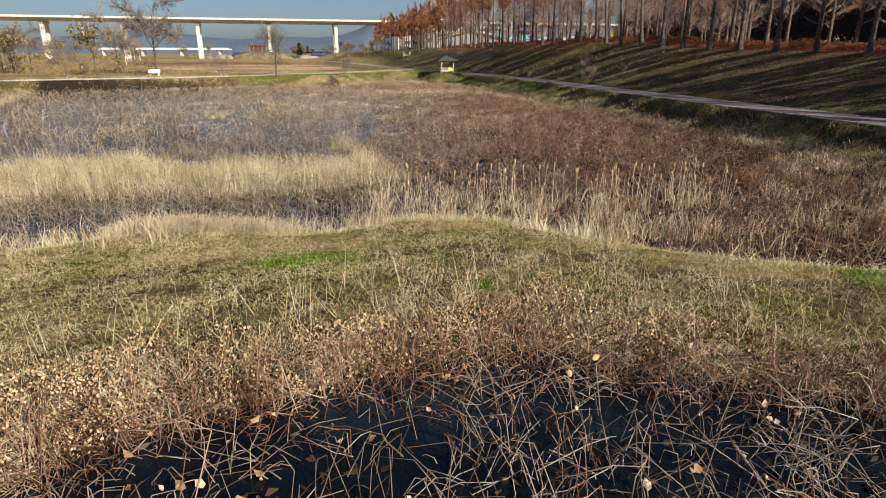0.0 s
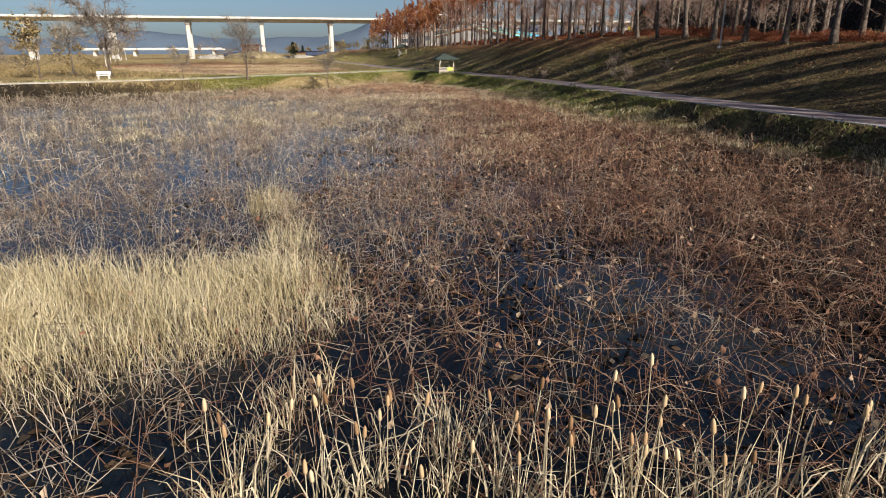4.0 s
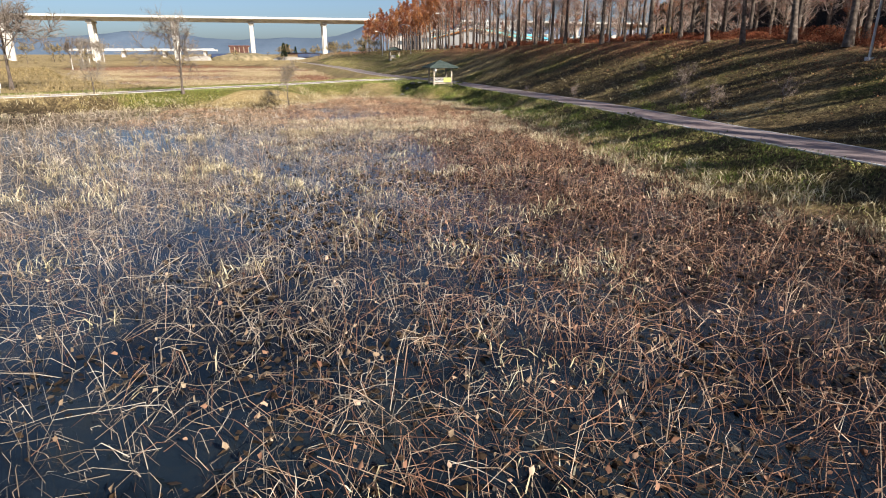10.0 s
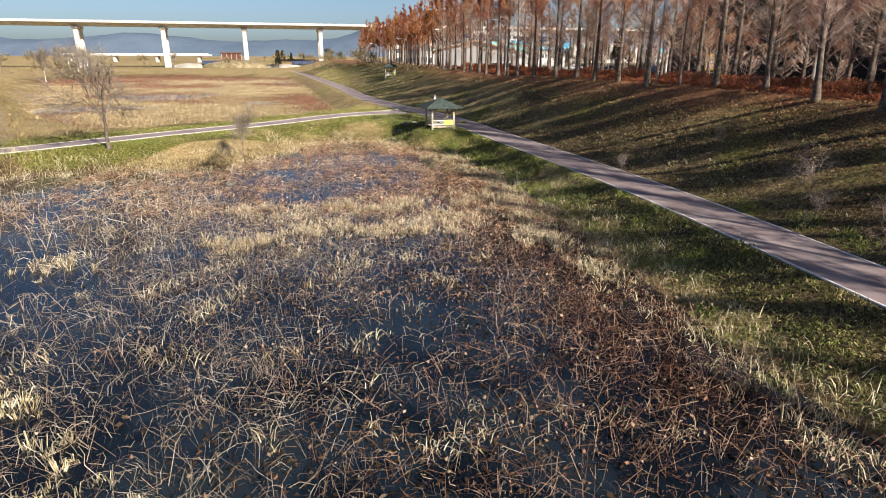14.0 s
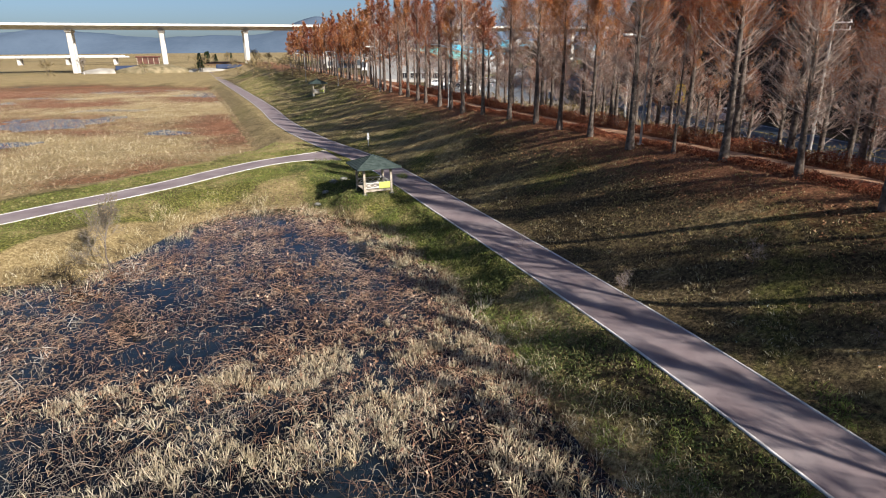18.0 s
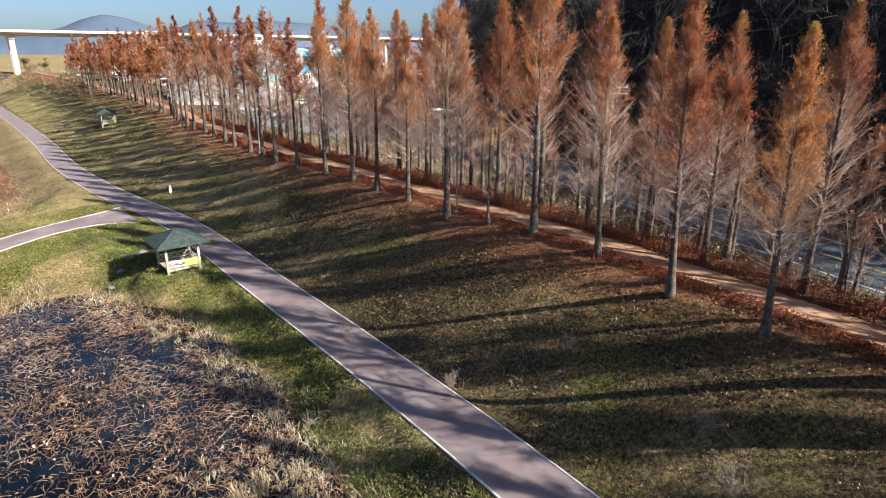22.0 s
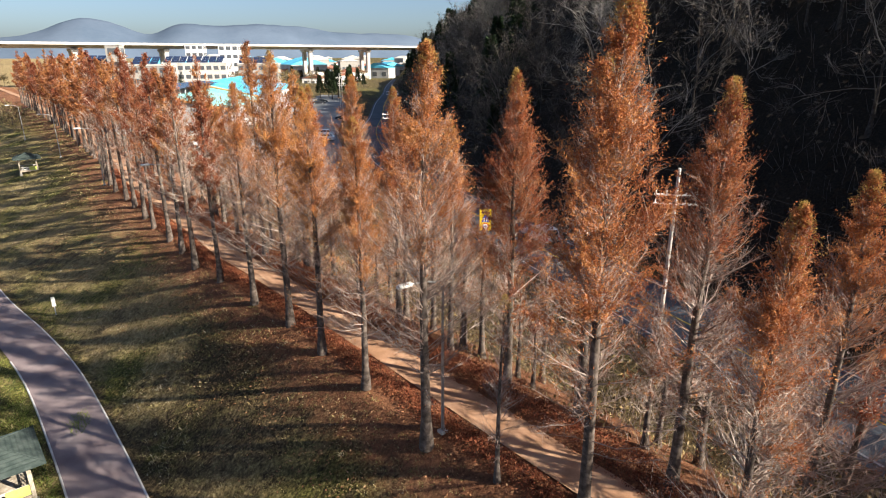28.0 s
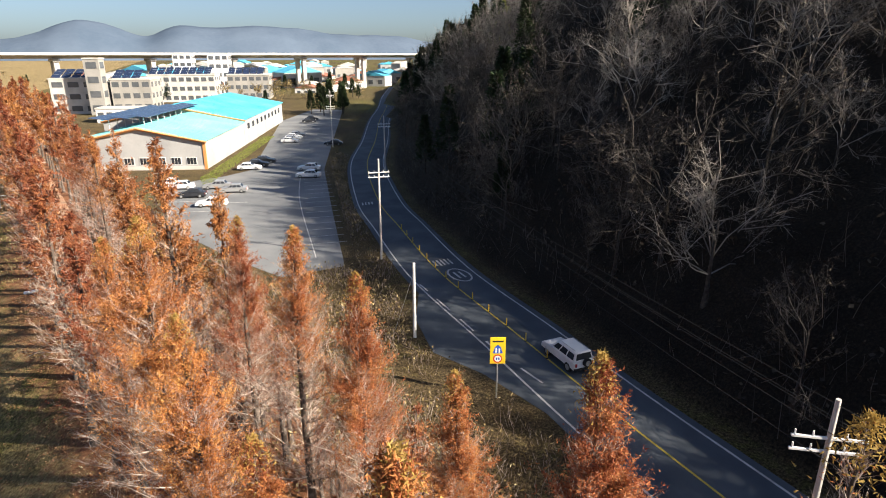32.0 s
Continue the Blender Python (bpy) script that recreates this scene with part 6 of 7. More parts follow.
V, F = diamonds(P, unit(rng.normal(size=(n, 3)) + [0, 0, 0.3]), rng.uniform(0.15, 0.4, n), rng.uniform(0.06, 0.16, n), rng)
stuff("levee_brush", V, [F], M_SLOPE_GRASS, "dry brown brush between levee and road", "brush")
W = unit(np.stack([rng.normal(0, 0.4, n), rng.normal(0, 0.4, n), np.ones(n)], 1))
Q = np.stack([x, y, z], 1)
V, F = tubes(np.stack([Q, Q + W * (rng.uniform(0.4, 1.9, n) * lump)[:, None]], 1), np.tile([0.012, 0.005], (n, 1)), 3)
stuff("brush_twigs", V, [F], M_TWIG, "thin bare twigs between levee and road", "brush")

# undergrowth on the hillside, the hill's shade put into its dark colours
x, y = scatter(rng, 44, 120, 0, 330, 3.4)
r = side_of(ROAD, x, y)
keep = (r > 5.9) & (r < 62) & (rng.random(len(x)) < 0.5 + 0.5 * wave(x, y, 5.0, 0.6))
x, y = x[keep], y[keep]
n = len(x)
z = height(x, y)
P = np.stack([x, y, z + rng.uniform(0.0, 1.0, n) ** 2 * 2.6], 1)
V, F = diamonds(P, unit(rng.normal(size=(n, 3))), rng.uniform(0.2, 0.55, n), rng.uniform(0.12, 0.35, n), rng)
stuff("undergrowth", V, [F], M_SHADE_LEAF, "withered undergrowth, hillside shade darkened into its colour", "undergrowth")
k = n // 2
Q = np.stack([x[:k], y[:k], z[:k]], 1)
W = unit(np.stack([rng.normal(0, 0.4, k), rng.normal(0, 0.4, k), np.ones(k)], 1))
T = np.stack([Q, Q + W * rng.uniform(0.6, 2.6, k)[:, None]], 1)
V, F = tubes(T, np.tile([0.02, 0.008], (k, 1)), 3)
stuff("brush_twigs", V, [F], M_SHADE_TWIG, "thin bare brush, darkened in colour for the shaded hillside", "brush")


# ---- built things ----
M_ROOF = material("green_shingles", [(0.028, 0.042, 0.04), (0.045, 0.062, 0.058), (0.066, 0.085, 0.08)], scale=3, fine=30, rough=0.9, bump=0.3, spec=0.15)
M_BANNER = material("yellow_green_banner", [(0.42, 0.47, 0.10), (0.5, 0.55, 0.15)], scale=2, fine=20, rough=0.7, bump=0.05)
M_TURQUOISE = material("turquoise_roof", [(0.16, 0.50, 0.50), (0.20, 0.58, 0.58), (0.26, 0.64, 0.62)], scale=0.15, fine=3, rough=0.45, bump=0.05)
M_BLUE_ROOF = material("blue_roof", [(0.06, 0.36, 0.55), (0.09, 0.43, 0.62), (0.13, 0.5, 0.66)], scale=0.15, fine=3, rough=0.45, bump=0.05)
M_ORANGE = material("orange_trim", [(0.5, 0.22, 0.08), (0.58, 0.28, 0.11)], scale=0.5, fine=6, rough=0.6, bump=0.05)
M_WALL_GREY = material("grey_cladding", [(0.30, 0.305, 0.312), (0.36, 0.366, 0.372), (0.41, 0.416, 0.42)], scale=0.2, fine=3, rough=0.6, bump=0.05)
M_BEIGE = material("beige_wall", [(0.24, 0.235, 0.22), (0.30, 0.292, 0.275), (0.35, 0.34, 0.32)], scale=0.15, fine=3, rough=0.8, bump=0.05)
M_SOLAR = material("solar_panel", [(0.015, 0.025, 0.06), (0.025, 0.04, 0.085)], scale=0.6, fine=5, rough=0.2, bump=0.0, spec=0.6)
M_SIGN_YELLOW = material("sign_yellow", [(0.75, 0.5, 0.02), (0.82, 0.57, 0.03)], scale=2, fine=20, rough=0.5, bump=0.02)
M_BLUE = material("sign_blue", [(0.02, 0.08, 0.45), (0.03, 0.1, 0.5)], scale=2, fine=20, rough=0.5, bump=0.02)
M_RED = material("sign_red", [(0.5, 0.03, 0.02), (0.58, 0.04, 0.03)], scale=2, fine=20, rough=0.5, bump=0.02)
M_CAR_WHITE = material("white_car_paint", [(0.72, 0.73, 0.74), (0.78, 0.79, 0.8)], scale=1, fine=8, rough=0.25, bump=0.0, spec=0.5)
M_CAR_SILVER = material("silver_car_paint", [(0.4, 0.41, 0.42), (0.48, 0.49, 0.5)], scale=1, fine=8, rough=0.3, metal=0.5, bump=0.0, spec=0.5)
M_CAR_DARK = material("dark_car_paint", [(0.02, 0.022, 0.028), (0.035, 0.038, 0.045)], scale=1, fine=8, rough=0.25, bump=0.0, spec=0.5)
M_LAMP_RED = material("red_tail_lamp", [(0.35, 0.02, 0.02), (0.42, 0.03, 0.03)], scale=3, fine=20, rough=0.3, bump=0.0)
M_BRICK = material("brown_brick", [(0.19, 0.08, 0.055), (0.26, 0.115, 0.08), (0.3, 0.14, 0.1)], scale=0.5, fine=9, rough=0.85, bump=0.1)
M_LOT = material("lot_asphalt", [(0.13, 0.14, 0.152), (0.17, 0.18, 0.19), (0.22, 0.226, 0.232)], scale=0.15, fine=20, rough=0.85, bump=0.15)
M_STONE = material("grey_boulder", [(0.12, 0.118, 0.11), (0.2, 0.195, 0.18), (0.28, 0.27, 0.25)], scale=1.2, fine=14, rough=0.95, bump=0.5)
M_DARK_BLUE = material("dark_blue_sheet", [(0.015, 0.025, 0.06), (0.03, 0.045, 0.09)], scale=0.3, fine=4, rough=0.5, bump=0.05)


def thing(name, label, category, group=""):
    root = bpy.data.objects.new(name, None)
    scene.collection.objects.link(root)
    return tagged(root, label, category, group)


def gz(x, y):
    return float(height(np.array([float(x)]), np.array([float(y)]))[0])


def gazebo(label):
    """A small square pavilion: posts, floor, lattice rails, pyramid roof."""
    g = thing("gazebo", label, "gazebo", "path gazebos")
    h = 1.14
    for sx in (-1, 1):
        for sy in (-1, 1):
            part("post", boxes((sx * h - 0.09, sy * h - 0.09, -0.5, sx * h + 0.09, sy * h + 0.09, 2.3), bevel=0.012), M_WOOD, g)
            part("footing", boxes((sx * h - 0.17, sy * h - 0.17, -0.5, sx * h + 0.17, sy * h + 0.17, 0.1), bevel=0.02), M_STONE, g, "concrete post footing")
    for k in range(12):
        y = -h + 0.04 + k * (2 * h - 0.02) / 12
        part("floor_board", boxes((-h - 0.05, y, 0.42, h + 0.05, y + 0.175, 0.46), bevel=0.006), M_WOOD, g)
    for sy in (-1, 1):
        part("joist", boxes((-h, sy * h - 0.05, 0.28, h, sy * h + 0.05, 0.415)), M_WOOD, g)
        part("beam", boxes((-h - 0.35, sy * h - 0.06, 2.12, h + 0.35, sy * h + 0.06, 2.3), bevel=0.01), M_WOOD, g)
        part("beam", boxes((sy * h - 0.06, -h - 0.35, 2.12, sy * h + 0.06, h + 0.35, 2.29), bevel=0.01), M_WOOD, g)
    for side in range(3):
        rail = bmesh.new()
        m = pose(0, 0, 0, 0, 0, (0, 90, 180)[side])
        for z in (0.55, 0.95):
            box(rail, -h + 0.1, -h - 0.03, z, h - 0.1, -h + 0.03, z + 0.07, m=m)
        part("rail", rail, M_CONCRETE, g, "pale wooden rail")
        for k in range(4):
            x0 = -h + 0.12 + k * (2 * h - 0.24) / 4
            x1 = x0 + (2 * h - 0.24) / 4
            lat = bmesh.new()
            for a, b in (((x0, 0.62), (x1, 0.95)), ((x0, 0.95), (x1, 0.62))):
                rod(lat, m @ Vector((a[0], -h, a[1])), m @ Vector((b[0], -h, b[1])), 0.024, n=5)
            part("lattice", lat, M_CONCRETE, g, "crossed lattice bars")
    part("banner", boxes((0.1, -h - 0.055, 0.5, h - 0.02, -h - 0.035, 1.03)), M_BANNER, g, "yellow-green cloth banner on the rail")
    e, top, eave = 1.85, 3.12, 2.2
    bm = bmesh.new()
    lo = [bm.verts.new((sx * e, sy * e, eave)) for sx, sy in ((-1, -1), (1, -1), (1, 1), (-1, 1))]
    hi = [bm.verts.new((sx * e, sy * e, eave + 0.09)) for sx, sy in ((-1, -1), (1, -1), (1, 1), (-1, 1))]
    ap, ap0 = bm.verts.new((0, 0, top)), bm.verts.new((0, 0, top - 0.12))
    for i in range(4):
        j = (i + 1) % 4
        bm.faces.new((lo[i], lo[j], hi[j], hi[i]))
        bm.faces.new((hi[i], hi[j], ap))
        bm.faces.new((lo[j], lo[i], ap0))
    roof = part("roof", bm, M_ROOF, g, "grey-green shingled pyramid roof")
    for i in range(4):
        sx, sy = ((-1, -1), (1, -1), (1, 1), (-1, 1))[i]
        part("hip_cap", rods(((sx * e, sy * e, eave + 0.1), (0, 0, top + 0.01), 0.035), n=5), M_ROOF, roof)
    for k in range(1, 9):
        u = k / 9
        q = e * (1 - u)
        bm = bmesh.new()
        z = eave + 0.1 + (top - eave - 0.09) * u
        for a in range(4):
            box(bm, -q, -q - 0.03, z - 0.012, q, -q + 0.05, z + 0.012, m=pose(0, 0, 0, 0, 0, 90 * a))
        part("shingle_course", bm, M_ROOF, roof)
    return g


g1 = gazebo("wooden gazebo with grey-green roof and lattice rail beside the path")
g1.matrix_basis = pose(0.42, 112.55, gz(0.42, 112.55) + 0.05, 0, 0, 17)
g2 = copy_thing(g1, pose(-11.5, 194.0, gz(-11.5, 194.0) - 0.1, 0, 0, 12))
tagged(g2, "small wooden gazebo with bluish roof on the levee slope")

b = thing("sign_post", "small white information board on a post by the path", "sign")
part("post", boxes((-0.04, -0.04, -0.3, 0.04, 0.04, 1.0)), M_METAL, b)
part("board", boxes((-0.13, -0.06, 0.75, 0.13, -0.04, 1.55), bevel=0.008), M_WHITE, b)
b.matrix_basis = pose(-0.35, 134.9, gz(-0.35, 134.9), 0, 0, 10)

bench = thing("bench", "white concrete bench with dark seat on the pond bank", "bench")
part("seat", boxes((-0.85, -0.28, 0.4, 0.85, 0.28, 0.52), bevel=0.03), M_WHITE, bench)
for sx in (-0.62, 0.62):
    part("leg", boxes((sx - 0.12, -0.24, -0.15, sx + 0.12, 0.24, 0.41), bevel=0.02), M_CONCRETE, bench)
part("backrest", boxes((-0.85, 0.22, 0.6, 0.85, 0.3, 0.95), bevel=0.02), M_WHITE, bench)
for sx in (-0.62, 0.62):
    part("support", boxes((sx - 0.05, 0.22, 0.5, sx + 0.05, 0.28, 0.65)), M_WHITE, bench)
bench.matrix_basis = pose(-45.5, 97.0, gz(-45.5, 97.0) + 0.05, 0, 0, 20)

# boulders and drain by the gazebo
rng = np.random.default_rng(5)
for bx, by, s in ((-3.3, 116.6, 0.40), (-2.4, 117.6, 0.42), (-3.9, 115.2, 0.3), (-4.4, 113.4, 0.32)):
    bm = bmesh.new()
    bmesh.ops.create_icosphere(bm, subdivisions=3, radius=s)
    for v in bm.verts:
        v.co *= 1 + 0.35 * noise.noise(v.co * 2.2 + Vector((bx, by, 0)))
        v.co.z *= 0.6
    o = part("boulder", bm, M_STONE, None)
    tagged(o, "grey weathered boulder at the pond inlet", "boulder", "inlet boulders")
    o.matrix_basis = pose(bx, by, gz(bx, by) - s * 0.05, 0, 0, bx * 40)


def street_lamp():
    l = thing("street_lamp", "grey street lamp with a curved arm on the levee", "street lamp", "levee lamps")
    part("pole", rods(((0, 0, -0.3), (0, 0, 6.6), 0.075, 0.045)), M_METAL, l)
    part("base_plate", boxes((-0.17, -0.17, -0.1, 0.17, 0.17, 0.12), bevel=0.02), M_CONCRETE, l)
    bm = bmesh.new()
    pts = [Vector((0, 0, 6.55)), Vector((-0.25, 0, 6.85)), Vector((-0.8, 0, 7.02)), Vector((-1.5, 0, 7.08))]
    for a, c in zip(pts[:-1], pts[1:]):
        rod(bm, a, c, 0.035, n=6)
    part("arm", bm, M_METAL, l)
    head = boxes((-2.15, -0.14, 7.02, -1.45, 0.14, 7.16), bevel=0.05)
    part("lamp_head", head, M_WHITE, l, "pale flat lamp head")
    return l


lamp = street_lamp()
lamp.matrix_basis = pose(18.8, 102.3, gz(18.8, 102.3), 0, 0, 15)
for x, y in ((9.4, 135.6), (1.4, 166), (-7.5, 198), (-18, 230), (24.5, 69), (31.5, 36)):
    copy_thing(lamp, pose(x, y, gz(x, y), 0, 0, 15))


def utility_pole(h, arms):
    p = thing("utility_pole", "grey concrete utility pole with crossarms", "utility pole", "roadside poles")
    part("pole", rods(((0, 0, -0.5), (0, 0, h), 0.14, 0.085), n=10), M_CONCRETE, p)
    for z in arms:
        arm = part("crossarm", boxes((-1.15, -0.045, z, 1.15, 0.045, z + 0.09), bevel=0.01), M_WHITE, p, "pale steel crossarm")
        for x in (-1.05, -0.5, 0.5, 1.05):
            part("insulator", rods(((x, 0, z + 0.085), (x, 0, z + 0.28), 0.035, 0.025), n=8), M_WHITE, arm)
    return p


pn = utility_pole(11.4, (9.4, 9.9))
pn.matrix_basis = pose(34.4, 106.2, gz(34.4, 106.2), 0, 0, -35)
p2 = copy_thing(pn, pose(35.9, 156.5, 2.9, 0, 0, -8))
p3 = copy_thing(pn, pose(52.5, 242.7, 2.9, 0, 0, -22))
p4 = copy_thing(pn, pose(51.5, 200.0, gz(51.5, 200), 0, 0, -15))
copy_thing(pn, pose(63.0, 285.0, 2.9, 0, 0, -22))
ps = thing("utility_pole", "short white concrete pole beside the road", "utility pole", "roadside poles")
part("pole", rods(((0, 0, -0.4), (0, 0, 6.4), 0.15, 0.1), n=10), M_WHITE, ps)
part("stay_wire", rods(((0, 0, 5.6), (-1.6, 0.8, 0), 0.015), n=5), M_METAL, ps)
ps.matrix_basis = pose(32.1, 137.0, 3.0)


def wire(a, b, sag):
    a, b = Vector(a), Vector(b)
    P = np.array([[list(a.lerp(b, u) - Vector((0, 0, sag * 4 * u * (1 - u)))) for u in np.linspace(0, 1, 14)]])
    V, F = tubes(P, np.full((1, 14), 0.018), 4)
    tagged(np_mesh("power_line", V, [F], [M_RUBBER]), "thin black overhead power line between poles", "power line", "power lines")


for dx, z in ((-1.1, 12.9), (-0.4, 13.4), (0.5, 13.4), (1.1, 12.9), (0, 14.2)):
    wire((34.4 + dx, 106.2, gz(34.4, 106.2) + z - 3.0), (51.5 + dx, 200, gz(51.5, 200) + z - 3.0), 1.6)
    wire((34.4 + dx, 106.2, gz(34.4, 106.2) + z - 3.0), (36.5 + dx, 60, z), 0.8)

# warning sign
sg = thing("warning_sign", "tall yellow school-zone warning sign beside the road", "sign")
part("post", rods(((0, 0.06, -0.4), (0, 0.06, 4.6), 0.05), n=8), M_METAL, sg)
board = part("board", boxes((-0.5, -0.02, 2.75, 0.5, 0.02, 4.65), bevel=0.01), M_SIGN_YELLOW, sg, "yellow reflective board")
bm = bmesh.new()
q = [bm.verts.new(v) for v in ((-0.33, -0.026, 3.5), (0.33, -0.026, 3.5), (0.2, -0.026, 3.95), (0, -0.026, 4.12), (-0.2, -0.026, 3.95))]
bm.faces.new(q)
part("pictogram", bm, M_BLUE, board, "blue panel with white figures")
part("pictogram_bar", boxes((-0.16, -0.034, 3.56, -0.06, -0.028, 3.9), (0.05, -0.034, 3.56, 0.15, -0.028, 3.86)), M_WHITE, board)
bm = bmesh.new()
bmesh.ops.create_cone(bm, cap_ends=True, segments=28, radius1=0.3, radius2=0.3, depth=0.01, matrix=pose(0, -0.026, 3.12, 90))
part("speed_ring", bm, M_RED, board, "red ring of the speed limit")
bm = bmesh.new()
bmesh.ops.create_cone(bm, cap_ends=True, segments=28, radius1=0.22, radius2=0.22, depth=0.012, matrix=pose(0, -0.03, 3.12, 90))
part("speed_disc", bm, M_WHITE, board)
part("number_bar", boxes((-0.12, -0.04, 3.04, -0.02, -0.036, 3.2), (0.03, -0.04, 3.04, 0.13, -0.036, 3.2)), M_BLUE, board)
part("text_bar", boxes((-0.36, -0.028, 4.3, 0.36, -0.023, 4.42)), M_RUBBER, board)
sg.matrix_basis = pose(33.7, 126.4, 2.85, 0, 0, -24)


# ---- vehicles ----
def car(name, paint, label, tall=False):
    """A car: body, cabin, windows, wheels, lamps. Front towards +y."""
    c = thing(name, label, "car", "parked cars")
    L, W, H = (4.3, 1.72, 1.72) if tall else (4.5, 1.78, 1.44)
    sill, belt = (0.42, 1.05) if tall else (0.26, 0.9)
    bm = bmesh.new()
    prof = [(-L / 2, sill), (-L / 2, belt - 0.06), (-L / 2 + 0.1, belt), (L / 2 - 1.15, belt), (L / 2 - 0.1, belt - 0.16), (L / 2, belt - 0.32), (L / 2, sill)]
    a, d = [bm.verts.new((-W / 2, y, z)) for y, z in prof], [bm.verts.new((W / 2, y, z)) for y, z in prof]
    bm.faces.new(a)
    bm.faces.new(d[::-1])
    for i in range(len(prof)):
        j = (i + 1) % len(prof)
        bm.faces.new((a[i], a[j], d[j], d[i]))
    bmesh.ops.bevel(bm, geom=list(bm.edges), offset=0.06, segments=2, affect="EDGES")
    part("body", bm, paint, c, smooth=False)
    cab = [(-L / 2 + (0.06 if tall else 0.5), belt - 0.02), (-L / 2 + (0.18 if tall else 1.05), H), (L / 2 - (1.95 if tall else 2.05), H), (L / 2 - 1.25, belt - 0.02)]
    bm = bmesh.new()
    wi = W / 2 - 0.05
    wt = W / 2 - 0.2
    a = [bm.verts.new((-(wt if z > belt else wi), y, z)) for y, z in cab]
    d = [bm.verts.new(((wt if z > belt else wi), y, z)) for y, z in cab]
    bm.faces.new(a)
    bm.faces.new(d[::-1])
    for i in range(4):
        j = (i + 1) % 4
        bm.faces.new((a[i], a[j], d[j], d[i]))
    bmesh.ops.bevel(bm, geom=list(bm.edges), offset=0.05, segments=2, affect="EDGES")
    cabin = part("cabin", bm, paint, c)

    def lerp2(p, q, u):
        return (p[0] + (q[0] - p[0]) * u, p[1] + (q[1] - p[1]) * u)

    for sx in (-1, 1):
        for u0, u1 in ((0.06, 0.34), (0.38, 0.66), (0.70, 0.93)):
            bm = bmesh.new()
            lo, hi = 0.16, 0.82
            pts = []
            for u, v in ((u0, lo), (u1, lo), (u1, hi), (u0, hi)):
                p = lerp2(lerp2(cab[0], cab[3], u), lerp2(cab[1], cab[2], u), v)
                pts.append(Vector((sx * (wi + (wt - wi) * v + 0.012), p[0], p[1])))
            bm.faces.new([bm.verts.new(p) for p in pts])
            part("side_window", bm, M_GLASS_DARK, cabin, "dark tinted window")
    for p, q, nm in ((cab[0], cab[1], "rear_window"), (cab[3], cab[2], "windscreen")):
        bm = bmesh.new()
        s = -0.012 if nm == "rear_window" else 0.012
        pts = []
        for u, v in ((-1, 0.2), (1, 0.2), (1, 0.86), (-1, 0.86)):
            r = lerp2(p, q, v)
            pts.append(Vector((u * ((wi + (wt - wi) * v) - 0.1), r[0] + s, r[1] + 0.01)))
        bm.faces.new([bm.verts.new(v) for v in pts])
        part(nm, bm, M_GLASS_DARK, cabin, "dark glass")
    r = 0.36 if tall else 0.32
    for sx in (-1, 1):
        for y in (-L / 2 + 0.82, L / 2 - 0.85):
            x = sx * (W / 2 - 0.1)
            t = part("wheel", rods(((x - 0.1, y, r), (x + 0.1, y, r), r), n=18), M_RUBBER, c)
            part("rim", rods(((x + sx * 0.085, y, r), (x + sx * 0.112, y, r), r * 0.62), n=12), M_METAL, t)
        part("headlight", boxes((sx * (W / 2 - 0.28) - 0.16, L / 2 - 0.06, belt - 0.42, sx * (W / 2 - 0.28) + 0.16, L / 2 + 0.012, belt - 0.27)), M_GLASS_DARK, c)
        part("tail_lamp", boxes((sx * (W / 2 - 0.17) - 0.09, -L / 2 - 0.015, belt - 0.36, sx * (W / 2 - 0.17) + 0.09, -L / 2 + 0.05, belt - 0.1)), M_LAMP_RED, c)
        part("mirror", boxes((sx * (W / 2 + 0.07) - 0.07, L / 2 - 1.45, belt - 0.02, sx * (W / 2 + 0.07) + 0.07, L / 2 - 1.33, belt + 0.12), bevel=0.02), paint, c)
    part("bumper", boxes((-W / 2 + 0.04, L / 2 - 0.1, sill - 0.02, W / 2 - 0.04, L / 2 + 0.05, sill + 0.16), bevel=0.03), M_RUBBER if tall else paint, c)
    part("bumper", boxes((-W / 2 + 0.04, -L / 2 - 0.06, sill - 0.02, W / 2 - 0.04, -L / 2 + 0.1, sill + 0.16), bevel=0.03), M_RUBBER if tall else paint, c)
    part("number_plate", boxes((-0.26, -L / 2 - 0.07, sill + 0.2, 0.26, -L / 2 - 0.005, sill + 0.34)), M_WHITE, c)
    if tall:
        sp = part("spare_wheel", rods(((0.18, -L / 2 - 0.2, 0.95), (0.18, -L / 2 + 0.02, 0.95), 0.33), n=18), M_RUBBER, c)
        part("rim", rods(((0.18, -L / 2 - 0.23, 0.95), (0.18, -L / 2 - 0.19, 0.95), 0.2), n=12), M_METAL, sp)
        for sx in (-1, 1):
            part("roof_rail", rods(((sx * (wt - 0.12), -1.7, H + 0.05), (sx * (wt - 0.12), 0.1, H + 0.05), 0.025), n=6), M_METAL, c)
    return c


suv = car("suv", M_CAR_WHITE, "white off-road car with spare wheel on the road", True)
suv["group"] = "road traffic"
suv.matrix_basis = pose(40.9, 128.6, ROAD_Z + 0.04, 0, 0, -1)
white = car("parked_car", M_CAR_WHITE, "white parked car in the marked lot")
silver = car("parked_car", M_CAR_SILVER, "silver parked car in the marked lot")
dark = car("parked_car", M_CAR_DARK, "black parked car in the marked lot")
placed = set()
